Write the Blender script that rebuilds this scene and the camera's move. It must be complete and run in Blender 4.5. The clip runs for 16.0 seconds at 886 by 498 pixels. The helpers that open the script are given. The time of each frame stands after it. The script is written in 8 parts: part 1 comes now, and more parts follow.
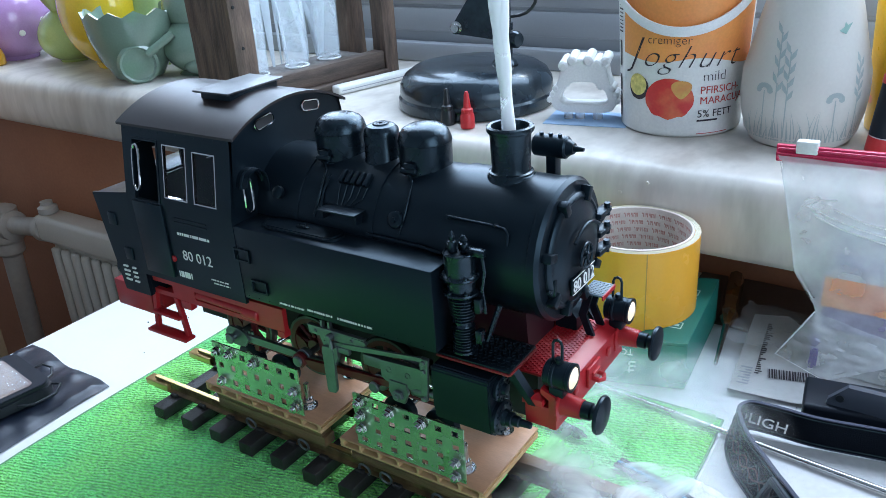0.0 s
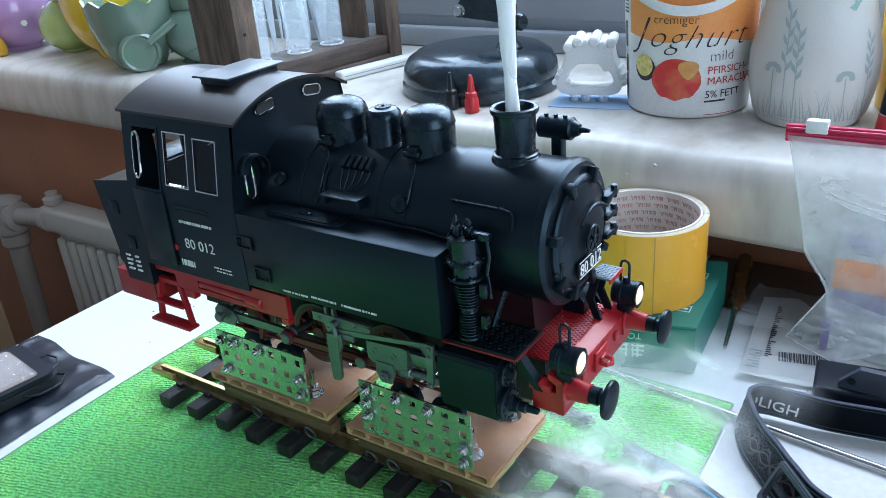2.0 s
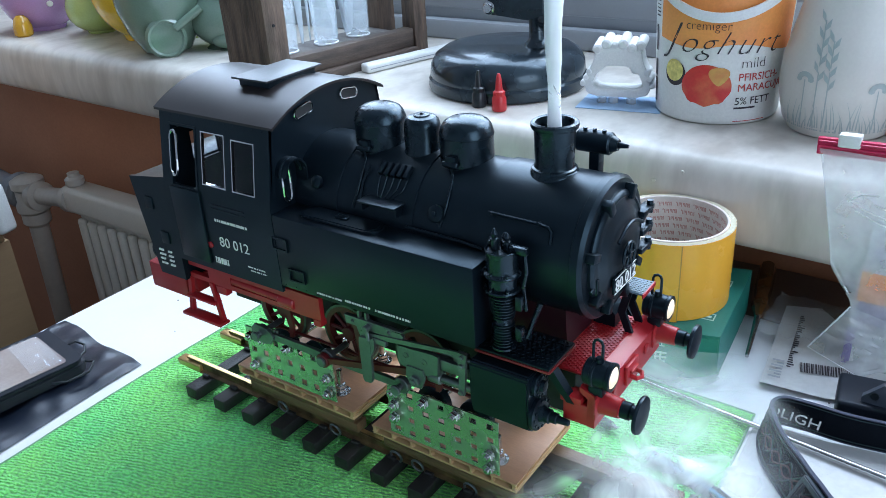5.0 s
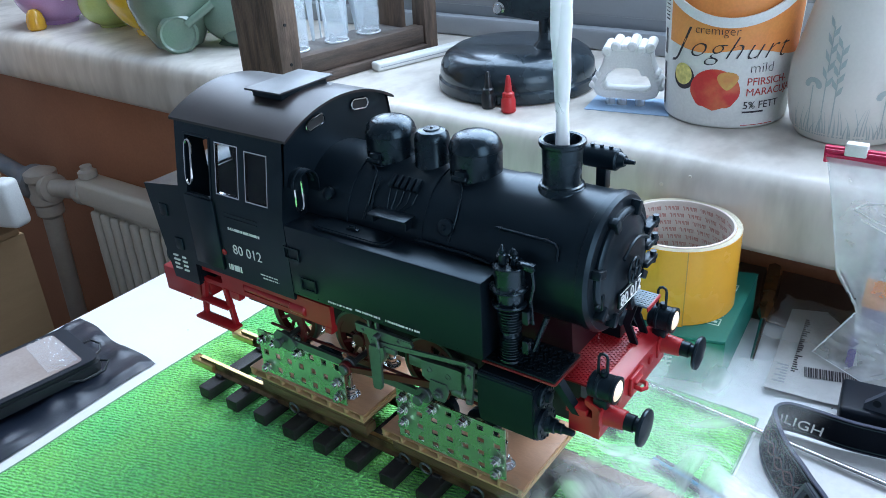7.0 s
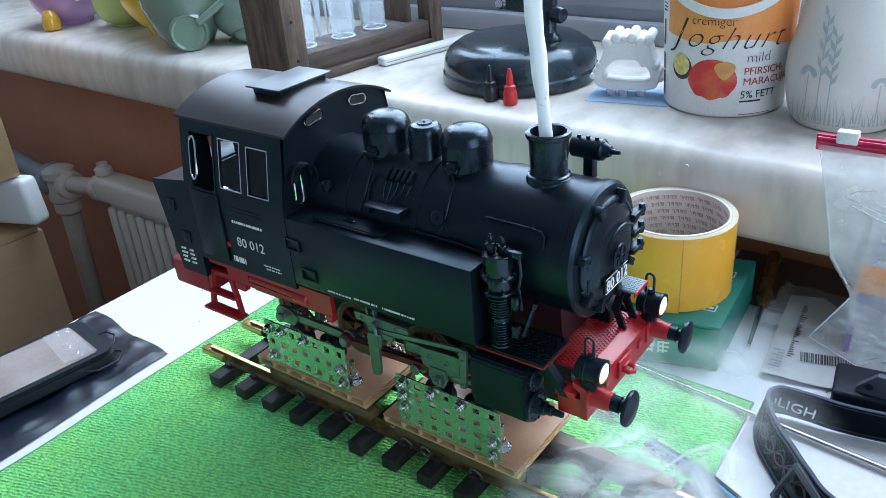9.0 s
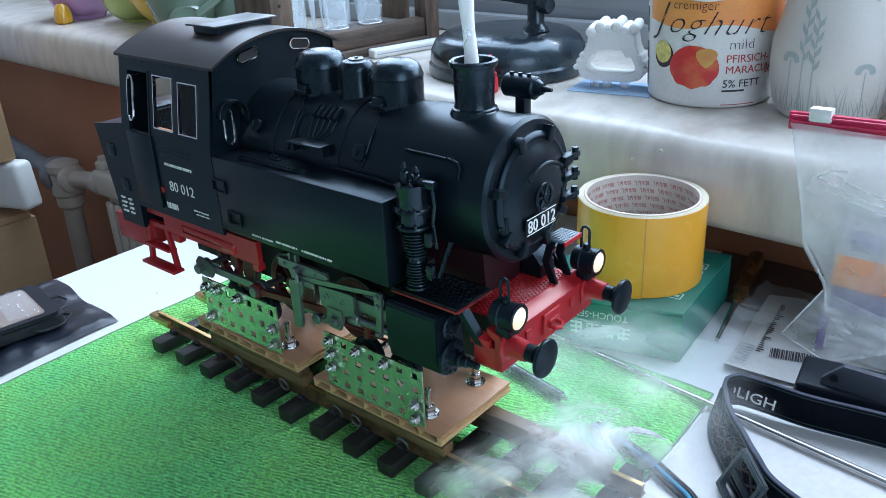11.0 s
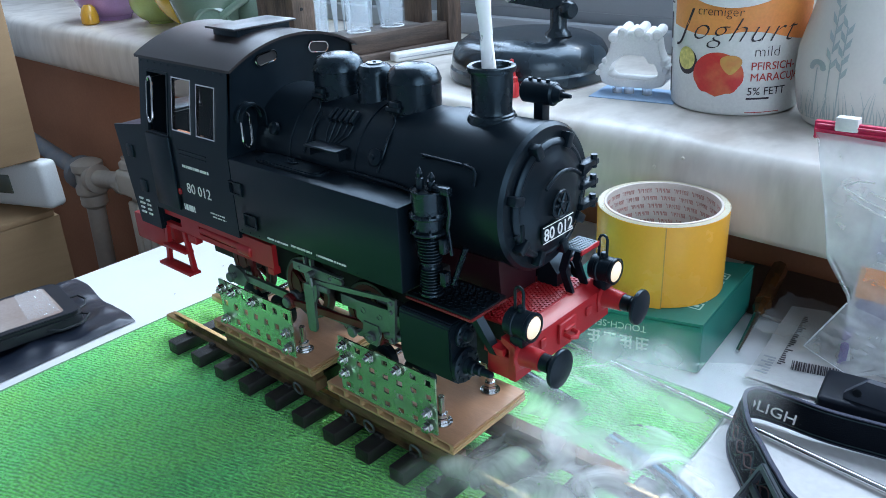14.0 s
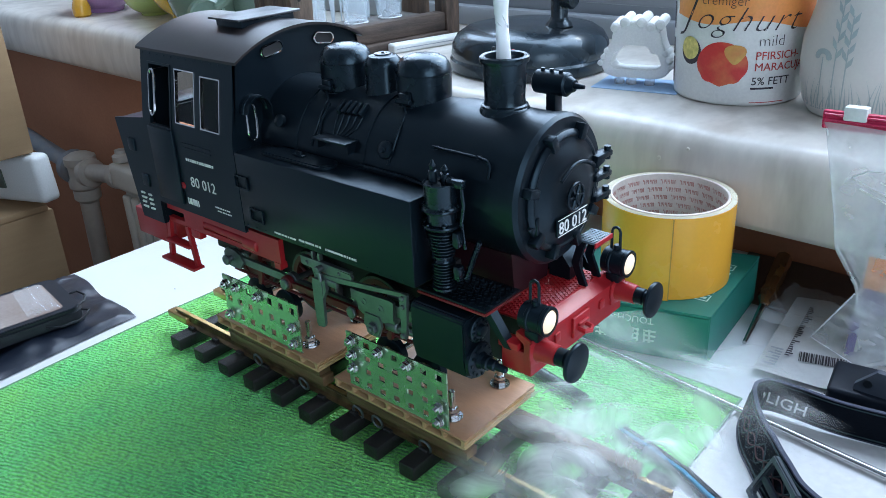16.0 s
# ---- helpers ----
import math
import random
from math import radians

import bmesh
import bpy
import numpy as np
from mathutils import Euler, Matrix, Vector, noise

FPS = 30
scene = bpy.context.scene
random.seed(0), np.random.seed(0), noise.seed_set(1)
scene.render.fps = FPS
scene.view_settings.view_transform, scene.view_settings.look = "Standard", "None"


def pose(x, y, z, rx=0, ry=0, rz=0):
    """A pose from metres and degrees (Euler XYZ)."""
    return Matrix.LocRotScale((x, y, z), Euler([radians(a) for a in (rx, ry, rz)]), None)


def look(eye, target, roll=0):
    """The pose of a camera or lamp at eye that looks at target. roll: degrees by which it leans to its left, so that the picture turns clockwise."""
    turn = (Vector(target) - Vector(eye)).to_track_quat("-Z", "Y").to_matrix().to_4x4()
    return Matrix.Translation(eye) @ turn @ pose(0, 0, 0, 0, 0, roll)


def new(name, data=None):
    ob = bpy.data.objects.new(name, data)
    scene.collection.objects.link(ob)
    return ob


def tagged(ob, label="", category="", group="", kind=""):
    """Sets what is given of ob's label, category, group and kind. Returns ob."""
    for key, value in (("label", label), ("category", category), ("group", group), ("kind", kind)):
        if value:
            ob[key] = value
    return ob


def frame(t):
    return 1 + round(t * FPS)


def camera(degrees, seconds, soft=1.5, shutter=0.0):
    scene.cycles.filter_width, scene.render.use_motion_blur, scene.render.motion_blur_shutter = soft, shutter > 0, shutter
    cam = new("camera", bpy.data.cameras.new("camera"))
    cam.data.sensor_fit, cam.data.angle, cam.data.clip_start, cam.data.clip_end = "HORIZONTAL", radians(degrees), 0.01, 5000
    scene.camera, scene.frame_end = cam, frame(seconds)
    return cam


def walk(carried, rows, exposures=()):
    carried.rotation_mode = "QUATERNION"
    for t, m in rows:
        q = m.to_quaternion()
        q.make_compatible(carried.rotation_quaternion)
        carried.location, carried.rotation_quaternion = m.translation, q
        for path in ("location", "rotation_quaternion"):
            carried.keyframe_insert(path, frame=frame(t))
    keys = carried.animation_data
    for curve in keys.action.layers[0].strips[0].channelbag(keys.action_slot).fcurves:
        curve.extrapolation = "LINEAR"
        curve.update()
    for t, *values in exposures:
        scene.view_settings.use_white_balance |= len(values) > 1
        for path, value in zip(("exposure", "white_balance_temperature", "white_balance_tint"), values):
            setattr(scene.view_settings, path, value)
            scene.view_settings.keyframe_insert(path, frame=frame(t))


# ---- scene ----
cam = camera(57.0, 16.0, soft=0.6)
PATH = [
    (0, (0.316, -0.354, 0.378), (-0.725, 1.142, -0.446), -3.9),
    (0.5, (0.315, -0.354, 0.375), (-0.727, 1.136, -0.458), -4.1),
    (1, (0.313, -0.351, 0.373), (-0.733, 1.131, -0.47), -4.3),
    (1.5, (0.315, -0.349, 0.372), (-0.734, 1.129, -0.474), -4.6),
    (2, (0.314, -0.349, 0.374), (-0.735, 1.125, -0.477), -4.8),
    (2.5, (0.313, -0.351, 0.373), (-0.738, 1.116, -0.487), -4.8),
    (3, (0.31, -0.353, 0.375), (-0.742, 1.108, -0.495), -4.7),
    (3.5, (0.309, -0.355, 0.377), (-0.743, 1.107, -0.493), -4.5),
    (4, (0.304, -0.355, 0.383), (-0.751, 1.103, -0.491), -4.1),
    (6.5, (0.301, -0.354, 0.4), (-0.761, 1.075, -0.511), -3.2),
    (7, (0.303, -0.355, 0.407), (-0.766, 1.064, -0.511), -3.5),
    (7.5, (0.31, -0.355, 0.408), (-0.773, 1.05, -0.515), -3.9),
    (8, (0.317, -0.36, 0.411), (-0.775, 1.039, -0.513), -4.2),
    (8.5, (0.322, -0.36, 0.412), (-0.772, 1.033, -0.516), -4.4),
    (9, (0.324, -0.359, 0.412), (-0.778, 1.027, -0.519), -4.8),
    (9.5, (0.331, -0.357, 0.397), (-0.78, 1.029, -0.522), -5.5),
    (10, (0.353, -0.355, 0.38), (-0.78, 1.07, -0.447), -5.0),
    (10.2, (0.358, -0.349, 0.371), (-0.777, 1.071, -0.461), -4.3),
    (12.3, (0.375, -0.313, 0.338), (-0.851, 1.045, -0.469), -2.5),
    (12.5, (0.375, -0.314, 0.341), (-0.848, 1.044, -0.472), -2.7),
    (13, (0.373, -0.317, 0.344), (-0.853, 1.038, -0.47), -2.7),
    (13.5, (0.371, -0.319, 0.345), (-0.854, 1.035, -0.473), -2.8),
    (14, (0.369, -0.32, 0.346), (-0.857, 1.03, -0.476), -2.6),
    (14.5, (0.369, -0.319, 0.348), (-0.848, 1.036, -0.479), -2.6),
    (15, (0.367, -0.319, 0.347), (-0.846, 1.036, -0.484), -2.6),
    (15.5, (0.365, -0.318, 0.345), (-0.847, 1.034, -0.493), -2.7),
    (16, (0.357, -0.323, 0.345), (-0.847, 1.034, -0.496), -2.7),
]
walk(cam, [(t, look(eye, target, roll)) for t, eye, target, roll in PATH], exposures=[(0, 0.22), (9.0, 0.22), (10.2, 0.19), (12.3, 0.13), (16.0, 0.13)])

# ---------------------------------------------------------------- world, light
world = bpy.data.worlds.new("world")
scene.world = world
world.use_nodes = True
wn = world.node_tree
sky = wn.nodes.new("ShaderNodeTexSky")
sky.sky_type, sky.sun_disc = "NISHITA", False
sky.sun_elevation, sky.sun_rotation = radians(40), radians(20)
wn.links.new(sky.outputs[0], wn.nodes["Background"].inputs[0])
wn.nodes["Background"].inputs[1].default_value = 0.10
sun_data = bpy.data.lights.new("sun", "SUN")
sun_data.energy, sun_data.angle, sun_data.color = 0.5, radians(12), (1, 0.96, 0.9)
sun = new("sun", sun_data)
sun.matrix_world = look((1, 4, 4), (0, 0, 0))


def area_lamp(name, eye, target, sx, sy, watts, colour):
    d = bpy.data.lights.new(name, "AREA")
    d.shape, d.size, d.size_y, d.energy, d.color = "RECTANGLE", sx, sy, watts, colour
    ob = new(name, d)
    ob.matrix_world = look(eye, target)
    return ob


# daylight through the casement above the sill; the second lamp is added as unseen fill
area_lamp("window_light", (-0.20, 0.68, 0.86), (-0.20, -0.3, 0.26), 2.2, 0.95, 52.0, (0.585, 0.757, 1.0))
area_lamp("east_fill_light", (1.76, -0.75, 0.75), (0.0, -0.3, 0.15), 1.1, 1.2, 16.0, (0.65, 0.80, 1.0))


# ---------------------------------------------------------------- materials
def mat(name, col, rough=0.5, metal=0.0, col2=None, scale=60.0, amount=0.5, bump=0.0, bump_scale=400.0,
        fine=0.12, coat=0.0, spec=0.5, sss=0.0, trans=0.0, stretch=(1, 1, 1), contrast=(0.3, 0.7)):
    """Two scales of colour variation, varied roughness and a fine relief."""
    m = bpy.data.materials.new(name)
    m.use_nodes = True
    nt = m.node_tree
    b = nt.nodes["Principled BSDF"]
    L = nt.links.new
    tc = nt.nodes.new("ShaderNodeTexCoord")
    mp = nt.nodes.new("ShaderNodeMapping")
    mp.inputs["Scale"].default_value = stretch
    L(tc.outputs["Object"], mp.inputs[0])
    big = nt.nodes.new("ShaderNodeTexNoise")
    big.inputs["Scale"].default_value, big.inputs["Detail"].default_value = scale, 5
    L(mp.outputs[0], big.inputs["Vector"])
    ramp = nt.nodes.new("ShaderNodeMapRange")
    ramp.inputs["From Min"].default_value, ramp.inputs["From Max"].default_value = contrast
    L(big.outputs[0], ramp.inputs[0])
    mix = nt.nodes.new("ShaderNodeMix")
    mix.data_type = "RGBA"
    c2 = col2 or tuple(v * 0.8 for v in col)
    mix.inputs[6].default_value, mix.inputs[7].default_value = (*col, 1), (*c2, 1)
    mul = nt.nodes.new("ShaderNodeMath")
    mul.operation = "MULTIPLY"
    mul.inputs[1].default_value = amount
    L(ramp.outputs[0], mul.inputs[0])
    L(mul.outputs[0], mix.inputs[0])
    small = nt.nodes.new("ShaderNodeTexNoise")
    small.inputs["Scale"].default_value, small.inputs["Detail"].default_value = bump_scale, 3
    L(mp.outputs[0], small.inputs["Vector"])
    sm = nt.nodes.new("ShaderNodeMapRange")
    sm.inputs["To Min"].default_value, sm.inputs["To Max"].default_value = 1 - fine, 1 + fine
    L(small.outputs[0], sm.inputs[0])
    mix2 = nt.nodes.new("ShaderNodeMix")
    mix2.data_type, mix2.blend_type = "RGBA", "MULTIPLY"
    mix2.inputs[0].default_value = 1.0
    L(mix.outputs[2], mix2.inputs[6])
    L(sm.outputs[0], mix2.inputs[7])
    L(mix2.outputs[2], b.inputs["Base Color"])
    rr = nt.nodes.new("ShaderNodeMapRange")
    rr.inputs["To Min"].default_value, rr.inputs["To Max"].default_value = max(0.02, rough - 0.07), min(1, rough + 0.07)
    L(big.outputs[0], rr.inputs[0])
    L(rr.outputs[0], b.inputs["Roughness"])
    b.inputs["Metallic"].default_value = metal
    b.inputs["Coat Weight"].default_value = coat
    b.inputs["Specular IOR Level"].default_value = spec
    b.inputs["Transmission Weight"].default_value = trans
    if sss:
        b.inputs["Subsurface Weight"].default_value = sss
        b.inputs["Subsurface Radius"].default_value = (0.01, 0.01, 0.01)
    if bump:
        bp = nt.nodes.new("ShaderNodeBump")
        bp.inputs["Strength"].default_value, bp.inputs["Distance"].default_value = bump, 0.001
        L(small.outputs[0], bp.inputs["Height"])
        L(bp.outputs[0], b.inputs["Normal"])
    return m


def clear_mat(name, tint, see, rough=0.08, noise_scale=25.0, haze=0.25):
    """Thin clear film: mostly see-through, with gloss and a faint milky haze."""
    m = bpy.data.materials.new(name)
    m.use_nodes = True
    nt = m.node_tree
    L = nt.links.new
    out = nt.nodes["Material Output"]
    b = nt.nodes["Principled BSDF"]
    b.inputs["Base Color"].default_value = (*tint, 1)
    b.inputs["Roughness"].default_value = rough
    tr = nt.nodes.new("ShaderNodeBsdfTransparent")
    mx = nt.nodes.new("ShaderNodeMixShader")
    n = nt.nodes.new("ShaderNodeTexNoise")
    n.inputs["Scale"].default_value, n.inputs["Detail"].default_value = noise_scale, 6
    tc = nt.nodes.new("ShaderNodeTexCoord")
    L(tc.outputs["Object"], n.inputs["Vector"])
    mr = nt.nodes.new("ShaderNodeMapRange")
    mr.inputs["From Min"].default_value, mr.inputs["From Max"].default_value = 0.3, 0.75
    mr.inputs["To Min"].default_value, mr.inputs["To Max"].default_value = see, max(0.0, see - haze)
    L(n.outputs[0], mr.inputs[0])
    L(mr.outputs[0], mx.inputs[0])
    L(b.outputs[0], mx.inputs[1])
    L(tr.outputs[0], mx.inputs[2])
    bp = nt.nodes.new("ShaderNodeBump")
    bp.inputs["Strength"].default_value, bp.inputs["Distance"].default_value = 0.5, 0.002
    L(n.outputs[0], bp.inputs["Height"])
    L(bp.outputs[0], b.inputs["Normal"])
    L(mx.outputs[0], out.inputs[0])
    return m


def steam_mat(name, density, scale, power=1.6):
    """Fine white droplets: scatters light, thins out towards the rim of the piece and in a noise."""
    m = bpy.data.materials.new(name)
    m.use_nodes = True
    nt = m.node_tree
    L = nt.links.new
    out = nt.nodes["Material Output"]
    nt.nodes.remove(nt.nodes["Principled BSDF"])
    df, tl, tr = (nt.nodes.new("ShaderNodeBsdf" + k) for k in ("Diffuse", "Translucent", "Transparent"))
    df.inputs[0].default_value = tl.inputs[0].default_value = (0.97, 0.98, 0.98, 1)
    a = nt.nodes.new("ShaderNodeMixShader")
    a.inputs[0].default_value = 0.5
    L(df.outputs[0], a.inputs[1])
    L(tl.outputs[0], a.inputs[2])
    uv = nt.nodes.new("ShaderNodeUVMap")
    uv.uv_map = "UVMap"
    sep = nt.nodes.new("ShaderNodeSeparateXYZ")
    L(uv.outputs[0], sep.inputs[0])
    n = nt.nodes.new("ShaderNodeTexNoise")
    n.inputs["Scale"].default_value, n.inputs["Detail"].default_value = scale, 5
    n.inputs["Distortion"].default_value = 1.5
    tc = nt.nodes.new("ShaderNodeTexCoord")
    L(tc.outputs["Object"], n.inputs["Vector"])
    mr = nt.nodes.new("ShaderNodeMapRange")
    mr.inputs["From Min"].default_value, mr.inputs["From Max"].default_value = 0.32, 0.72
    L(n.outputs[0], mr.inputs[0])
    pw = nt.nodes.new("ShaderNodeMath")
    pw.operation = "POWER"
    pw.inputs[1].default_value = power
    L(sep.outputs[0], pw.inputs[0])
    m1 = nt.nodes.new("ShaderNodeMath")
    m1.operation = "MULTIPLY"
    L(pw.outputs[0], m1.inputs[0])
    L(mr.outputs[0], m1.inputs[1])
    m2 = nt.nodes.new("ShaderNodeMath")
    m2.operation = "MULTIPLY"
    m2.inputs[1].default_value = density
    L(m1.outputs[0], m2.inputs[0])
    mx = nt.nodes.new("ShaderNodeMixShader")
    L(m2.outputs[0], mx.inputs[0])
    L(tr.outputs[0], mx.inputs[1])
    L(a.outputs[0], mx.inputs[2])
    L(mx.outputs[0], out.inputs[0])
    return m


def glow_mat(name, col, strength):
    m = bpy.data.materials.new(name)
    m.use_nodes = True
    b = m.node_tree.nodes["Principled BSDF"]
    b.inputs["Base Color"].default_value = (0.7, 0.68, 0.6, 1)
    b.inputs["Roughness"].default_value = 0.15
    b.inputs["Emission Color"].default_value = (*col, 1)
    b.inputs["Emission Strength"].default_value = strength
    return m


BLACK = mat("satin_black_plastic", (0.0030, 0.0058, 0.0090), 0.33, scale=90, col2=(0.005, 0.009, 0.013), bump=0.05, bump_scale=1500, fine=0.2, spec=0.35)
BLACK.node_tree.nodes["Principled BSDF"].inputs["Specular Tint"].default_value = (0.54, 0.82, 1.0, 1)
GLOSSBLACK = mat("polished_black_plastic", (0.0030, 0.0058, 0.0090), 0.27, scale=90, col2=(0.005, 0.009, 0.013), bump=0.04, bump_scale=1500, fine=0.2, spec=0.5)
GLOSSBLACK.node_tree.nodes["Principled BSDF"].inputs["Specular Tint"].default_value = (0.58, 0.84, 1.0, 1)
ROOF = mat("matt_brown_black_roof", (0.016, 0.012, 0.012), 0.40, scale=50, col2=(0.03, 0.025, 0.026), bump=0.06, bump_scale=1500)
DEEP = mat("dark_interior", (0.008, 0.008, 0.009), 0.7)
RED = mat("signal_red_plastic", (0.38, 0.013, 0.018), 0.34, scale=70, col2=(0.30, 0.010, 0.014), bump=0.04, bump_scale=1200)
# Red darkened in its colour to stand in for shade below the tanks.
DARKRED = mat("shaded_red_gear", (0.10, 0.006, 0.008), 0.45, scale=70)
NICKEL = mat("dull_nickel_gear", (0.17, 0.195, 0.195), 0.34, 0.8, scale=120, col2=(0.11, 0.125, 0.13), bump=0.1, bump_scale=900)
STEEL = mat("bright_steel", (0.62, 0.62, 0.62), 0.22, 1.0, scale=200, col2=(0.4, 0.4, 0.4))
TYRE = mat("dull_dark_tyre", (0.12, 0.125, 0.13), 0.35, 0.9, scale=150, col2=(0.06, 0.06, 0.065))
CHROME = mat("chrome", (0.8, 0.8, 0.8), 0.1, 1.0, scale=200)
ZINC = mat("yellow_zinc_plate", (0.46, 0.60, 0.42), 0.27, 0.8, scale=70, col2=(0.38, 0.54, 0.42), bump=0.05)
BRASS = mat("worn_brass_rail", (0.26, 0.175, 0.085), 0.36, 0.7, scale=110, col2=(0.07, 0.045, 0.028), amount=0.9, bump=0.15, bump_scale=700)
BRASS_TOP = mat("polished_brass", (0.52, 0.36, 0.15), 0.32, 1.0, scale=200, col2=(0.5, 0.36, 0.18))
SLEEPER = mat("black_sleeper_plastic", (0.010, 0.0095, 0.009), 0.5, col2=(0.024, 0.022, 0.02), scale=120, bump=0.5, bump_scale=500, stretch=(3, 1, 1))
BOARD = mat("hollow_wood_board", (0.46, 0.25, 0.14), 0.40, col2=(0.34, 0.17, 0.09), scale=40, stretch=(1, 6, 1), bump=0.1, fine=0.2, bump_scale=300)
LATH = mat("brown_stained_lath", (0.20, 0.115, 0.055), 0.45, col2=(0.09, 0.05, 0.026), scale=50, amount=0.9, stretch=(0.4, 3, 3), bump=0.3)
BOARD_EDGE = mat("raw_board_edge", (0.55, 0.35, 0.17), 0.6, col2=(0.42, 0.25, 0.11), scale=90, bump=0.2)
WHITE_TABLE = mat("white_laminate", (0.80, 0.81, 0.82), 0.35, col2=(0.74, 0.75, 0.77), scale=18, fine=0.03, bump_scale=300)
MARBLE = mat("cream_marble_sill", (0.62, 0.575, 0.515), 0.32, col2=(0.43, 0.385, 0.335), scale=15, amount=0.75, fine=0.10, bump_scale=70, stretch=(2.2, 1.5, 0.55), contrast=(0.44, 0.66))
mv = MARBLE.node_tree.nodes["Mapping"]
mv.inputs["Rotation"].default_value = (0.0, radians(38), 0.0)
MAROON = mat("dark_maroon_saddle", (0.028, 0.005, 0.009), 0.4, scale=60)
ORANGE_WALL = mat("terracotta_painted_wall", (0.44, 0.19, 0.10), 0.8, col2=(0.36, 0.145, 0.08), scale=9, bump=0.35, bump_scale=220)
WALL = mat("pale_plaster", (0.50, 0.53, 0.56), 0.85, col2=(0.44, 0.47, 0.5), scale=5, bump=0.2, bump_scale=150)
FLOORM = mat("brown_floor", (0.17, 0.11, 0.07), 0.5, col2=(0.11, 0.07, 0.045), scale=8, stretch=(1, 8, 1))
GREYPVC = mat("grey_window_panel", (0.34, 0.36, 0.385), 0.45, col2=(0.30, 0.32, 0.345), scale=9, fine=0.04)
OLDWOOD = mat("weathered_brown_wood", (0.17, 0.11, 0.078), 0.6, col2=(0.035, 0.024, 0.020), scale=34, amount=0.9, stretch=(3, 3, 0.5), bump=0.7, bump_scale=160, fine=0.35)
OLDWOOD_H = mat("weathered_brown_wood_rail", (0.115, 0.078, 0.058), 0.6, col2=(0.04, 0.028, 0.022), scale=26, amount=0.9, stretch=(0.6, 0.6, 4), bump=0.7, bump_scale=160, fine=0.35)
RADIATOR = mat("cream_radiator_enamel", (0.62, 0.58, 0.50), 0.4, col2=(0.5, 0.46, 0.4), scale=10)
CARD = mat("brown_cardboard", (0.36, 0.23, 0.12), 0.8, col2=(0.3, 0.19, 0.1), scale=14, bump=0.2, stretch=(1, 1, 6))
LAMPBLACK = mat("black_lamp_enamel", (0.010, 0.015, 0.020), 0.26, scale=22, col2=(0.045, 0.065, 0.080), amount=0.5, contrast=(0.48, 0.66), coat=0.25)
LAMPBLACK.node_tree.nodes["Principled BSDF"].inputs["Specular Tint"].default_value = (0.68, 0.88, 1.0, 1)
WHITEPLA = mat("white_printed_plastic", (0.80, 0.80, 0.78), 0.4, sss=0.1, bump=0.3, bump_scale=500, scale=60, col2=(0.72, 0.73, 0.73))
BLUEFILM = mat("pale_blue_tape", (0.36, 0.52, 0.72), 0.35)
POT = mat("white_pot_plastic", (0.74, 0.74, 0.71), 0.35, col2=(0.68, 0.69, 0.66), scale=20)
ORANGE = mat("orange_label", (0.86, 0.29, 0.085), 0.4, col2=(0.88, 0.43, 0.10), scale=22)
MANGO = mat("mango_print", (0.60, 0.035, 0.035), 0.4, col2=(0.74, 0.30, 0.10), scale=45, amount=0.6, contrast=(0.45, 0.75))
PASSION = mat("passion_fruit_print", (0.86, 0.74, 0.24), 0.4, col2=(0.34, 0.30, 0.06), scale=260, amount=0.7)
INK = mat("dark_ink", (0.03, 0.022, 0.03), 0.5)
INKRED = mat("red_ink", (0.50, 0.05, 0.04), 0.5)
INKBLUE = mat("blue_label", (0.12, 0.33, 0.55), 0.45)
PAPER = mat("white_paper", (0.55, 0.545, 0.535), 0.75, col2=(0.50, 0.49, 0.48), scale=12, bump=0.1, bump_scale=200)
VASE = mat("pale_glazed_vase", (0.66, 0.64, 0.59), 0.5, col2=(0.58, 0.575, 0.53), scale=14, fine=0.05)
VASEINK = mat("grey_green_print", (0.40, 0.47, 0.46), 0.55)
TAPE_Y = mat("yellow_adhesive_tape", (0.88, 0.42, 0.045), 0.26, col2=(0.82, 0.38, 0.04), scale=16, fine=0.05)
TAPE_CORE = mat("white_card_core", (0.70, 0.61, 0.55), 0.6, col2=(0.62, 0.53, 0.47), scale=40)
TAPE_INK = mat("faded_red_print", (0.52, 0.22, 0.19), 0.6)
STRAP_TEAL = mat("teal_woven_thread", (0.014, 0.036, 0.042), 0.85, scale=300)
STRAP_ROSE = mat("dull_rose_woven_thread", (0.07, 0.028, 0.032), 0.85, scale=300)
PIPEPAINT = mat("cream_pipe_paint", (0.52, 0.48, 0.42), 0.5, col2=(0.36, 0.33, 0.30), scale=14, bump=0.3, bump_scale=120)
GREENBOX = mat("teal_green_carton", (0.015, 0.20, 0.155), 0.42, col2=(0.02, 0.165, 0.13), scale=20)
MINT = mat("pale_mint_print", (0.55, 0.75, 0.66), 0.5)
ZIPRED = mat("crimson_zip_strip", (0.62, 0.03, 0.10), 0.3, spec=0.6)
BAG = clear_mat("clear_film", (0.82, 0.84, 0.86), 0.77, 0.10, 34, 0.28)
# Paler, denser film that puts bright glints into the colour of thin pieces.
FOLD = clear_mat("pale_film_glint", (0.90, 0.92, 0.94), 0.30, 0.08, 120, 0.3)
TUMBLER = clear_mat("clear_drinking_glass", (0.75, 0.82, 0.86), 0.80, 0.03, 40, 0.15)
GLASS = clear_mat("window_glass", (0.8, 0.85, 0.88), 0.86, 0.03, 8, 0.06)
CABGLASS = clear_mat("cab_glazing", (0.10, 0.10, 0.11), 0.93, 0.02, 60, 0.05)
LACE = mat("white_feather_lace", (0.50, 0.55, 0.58), 0.8, sss=0.0)
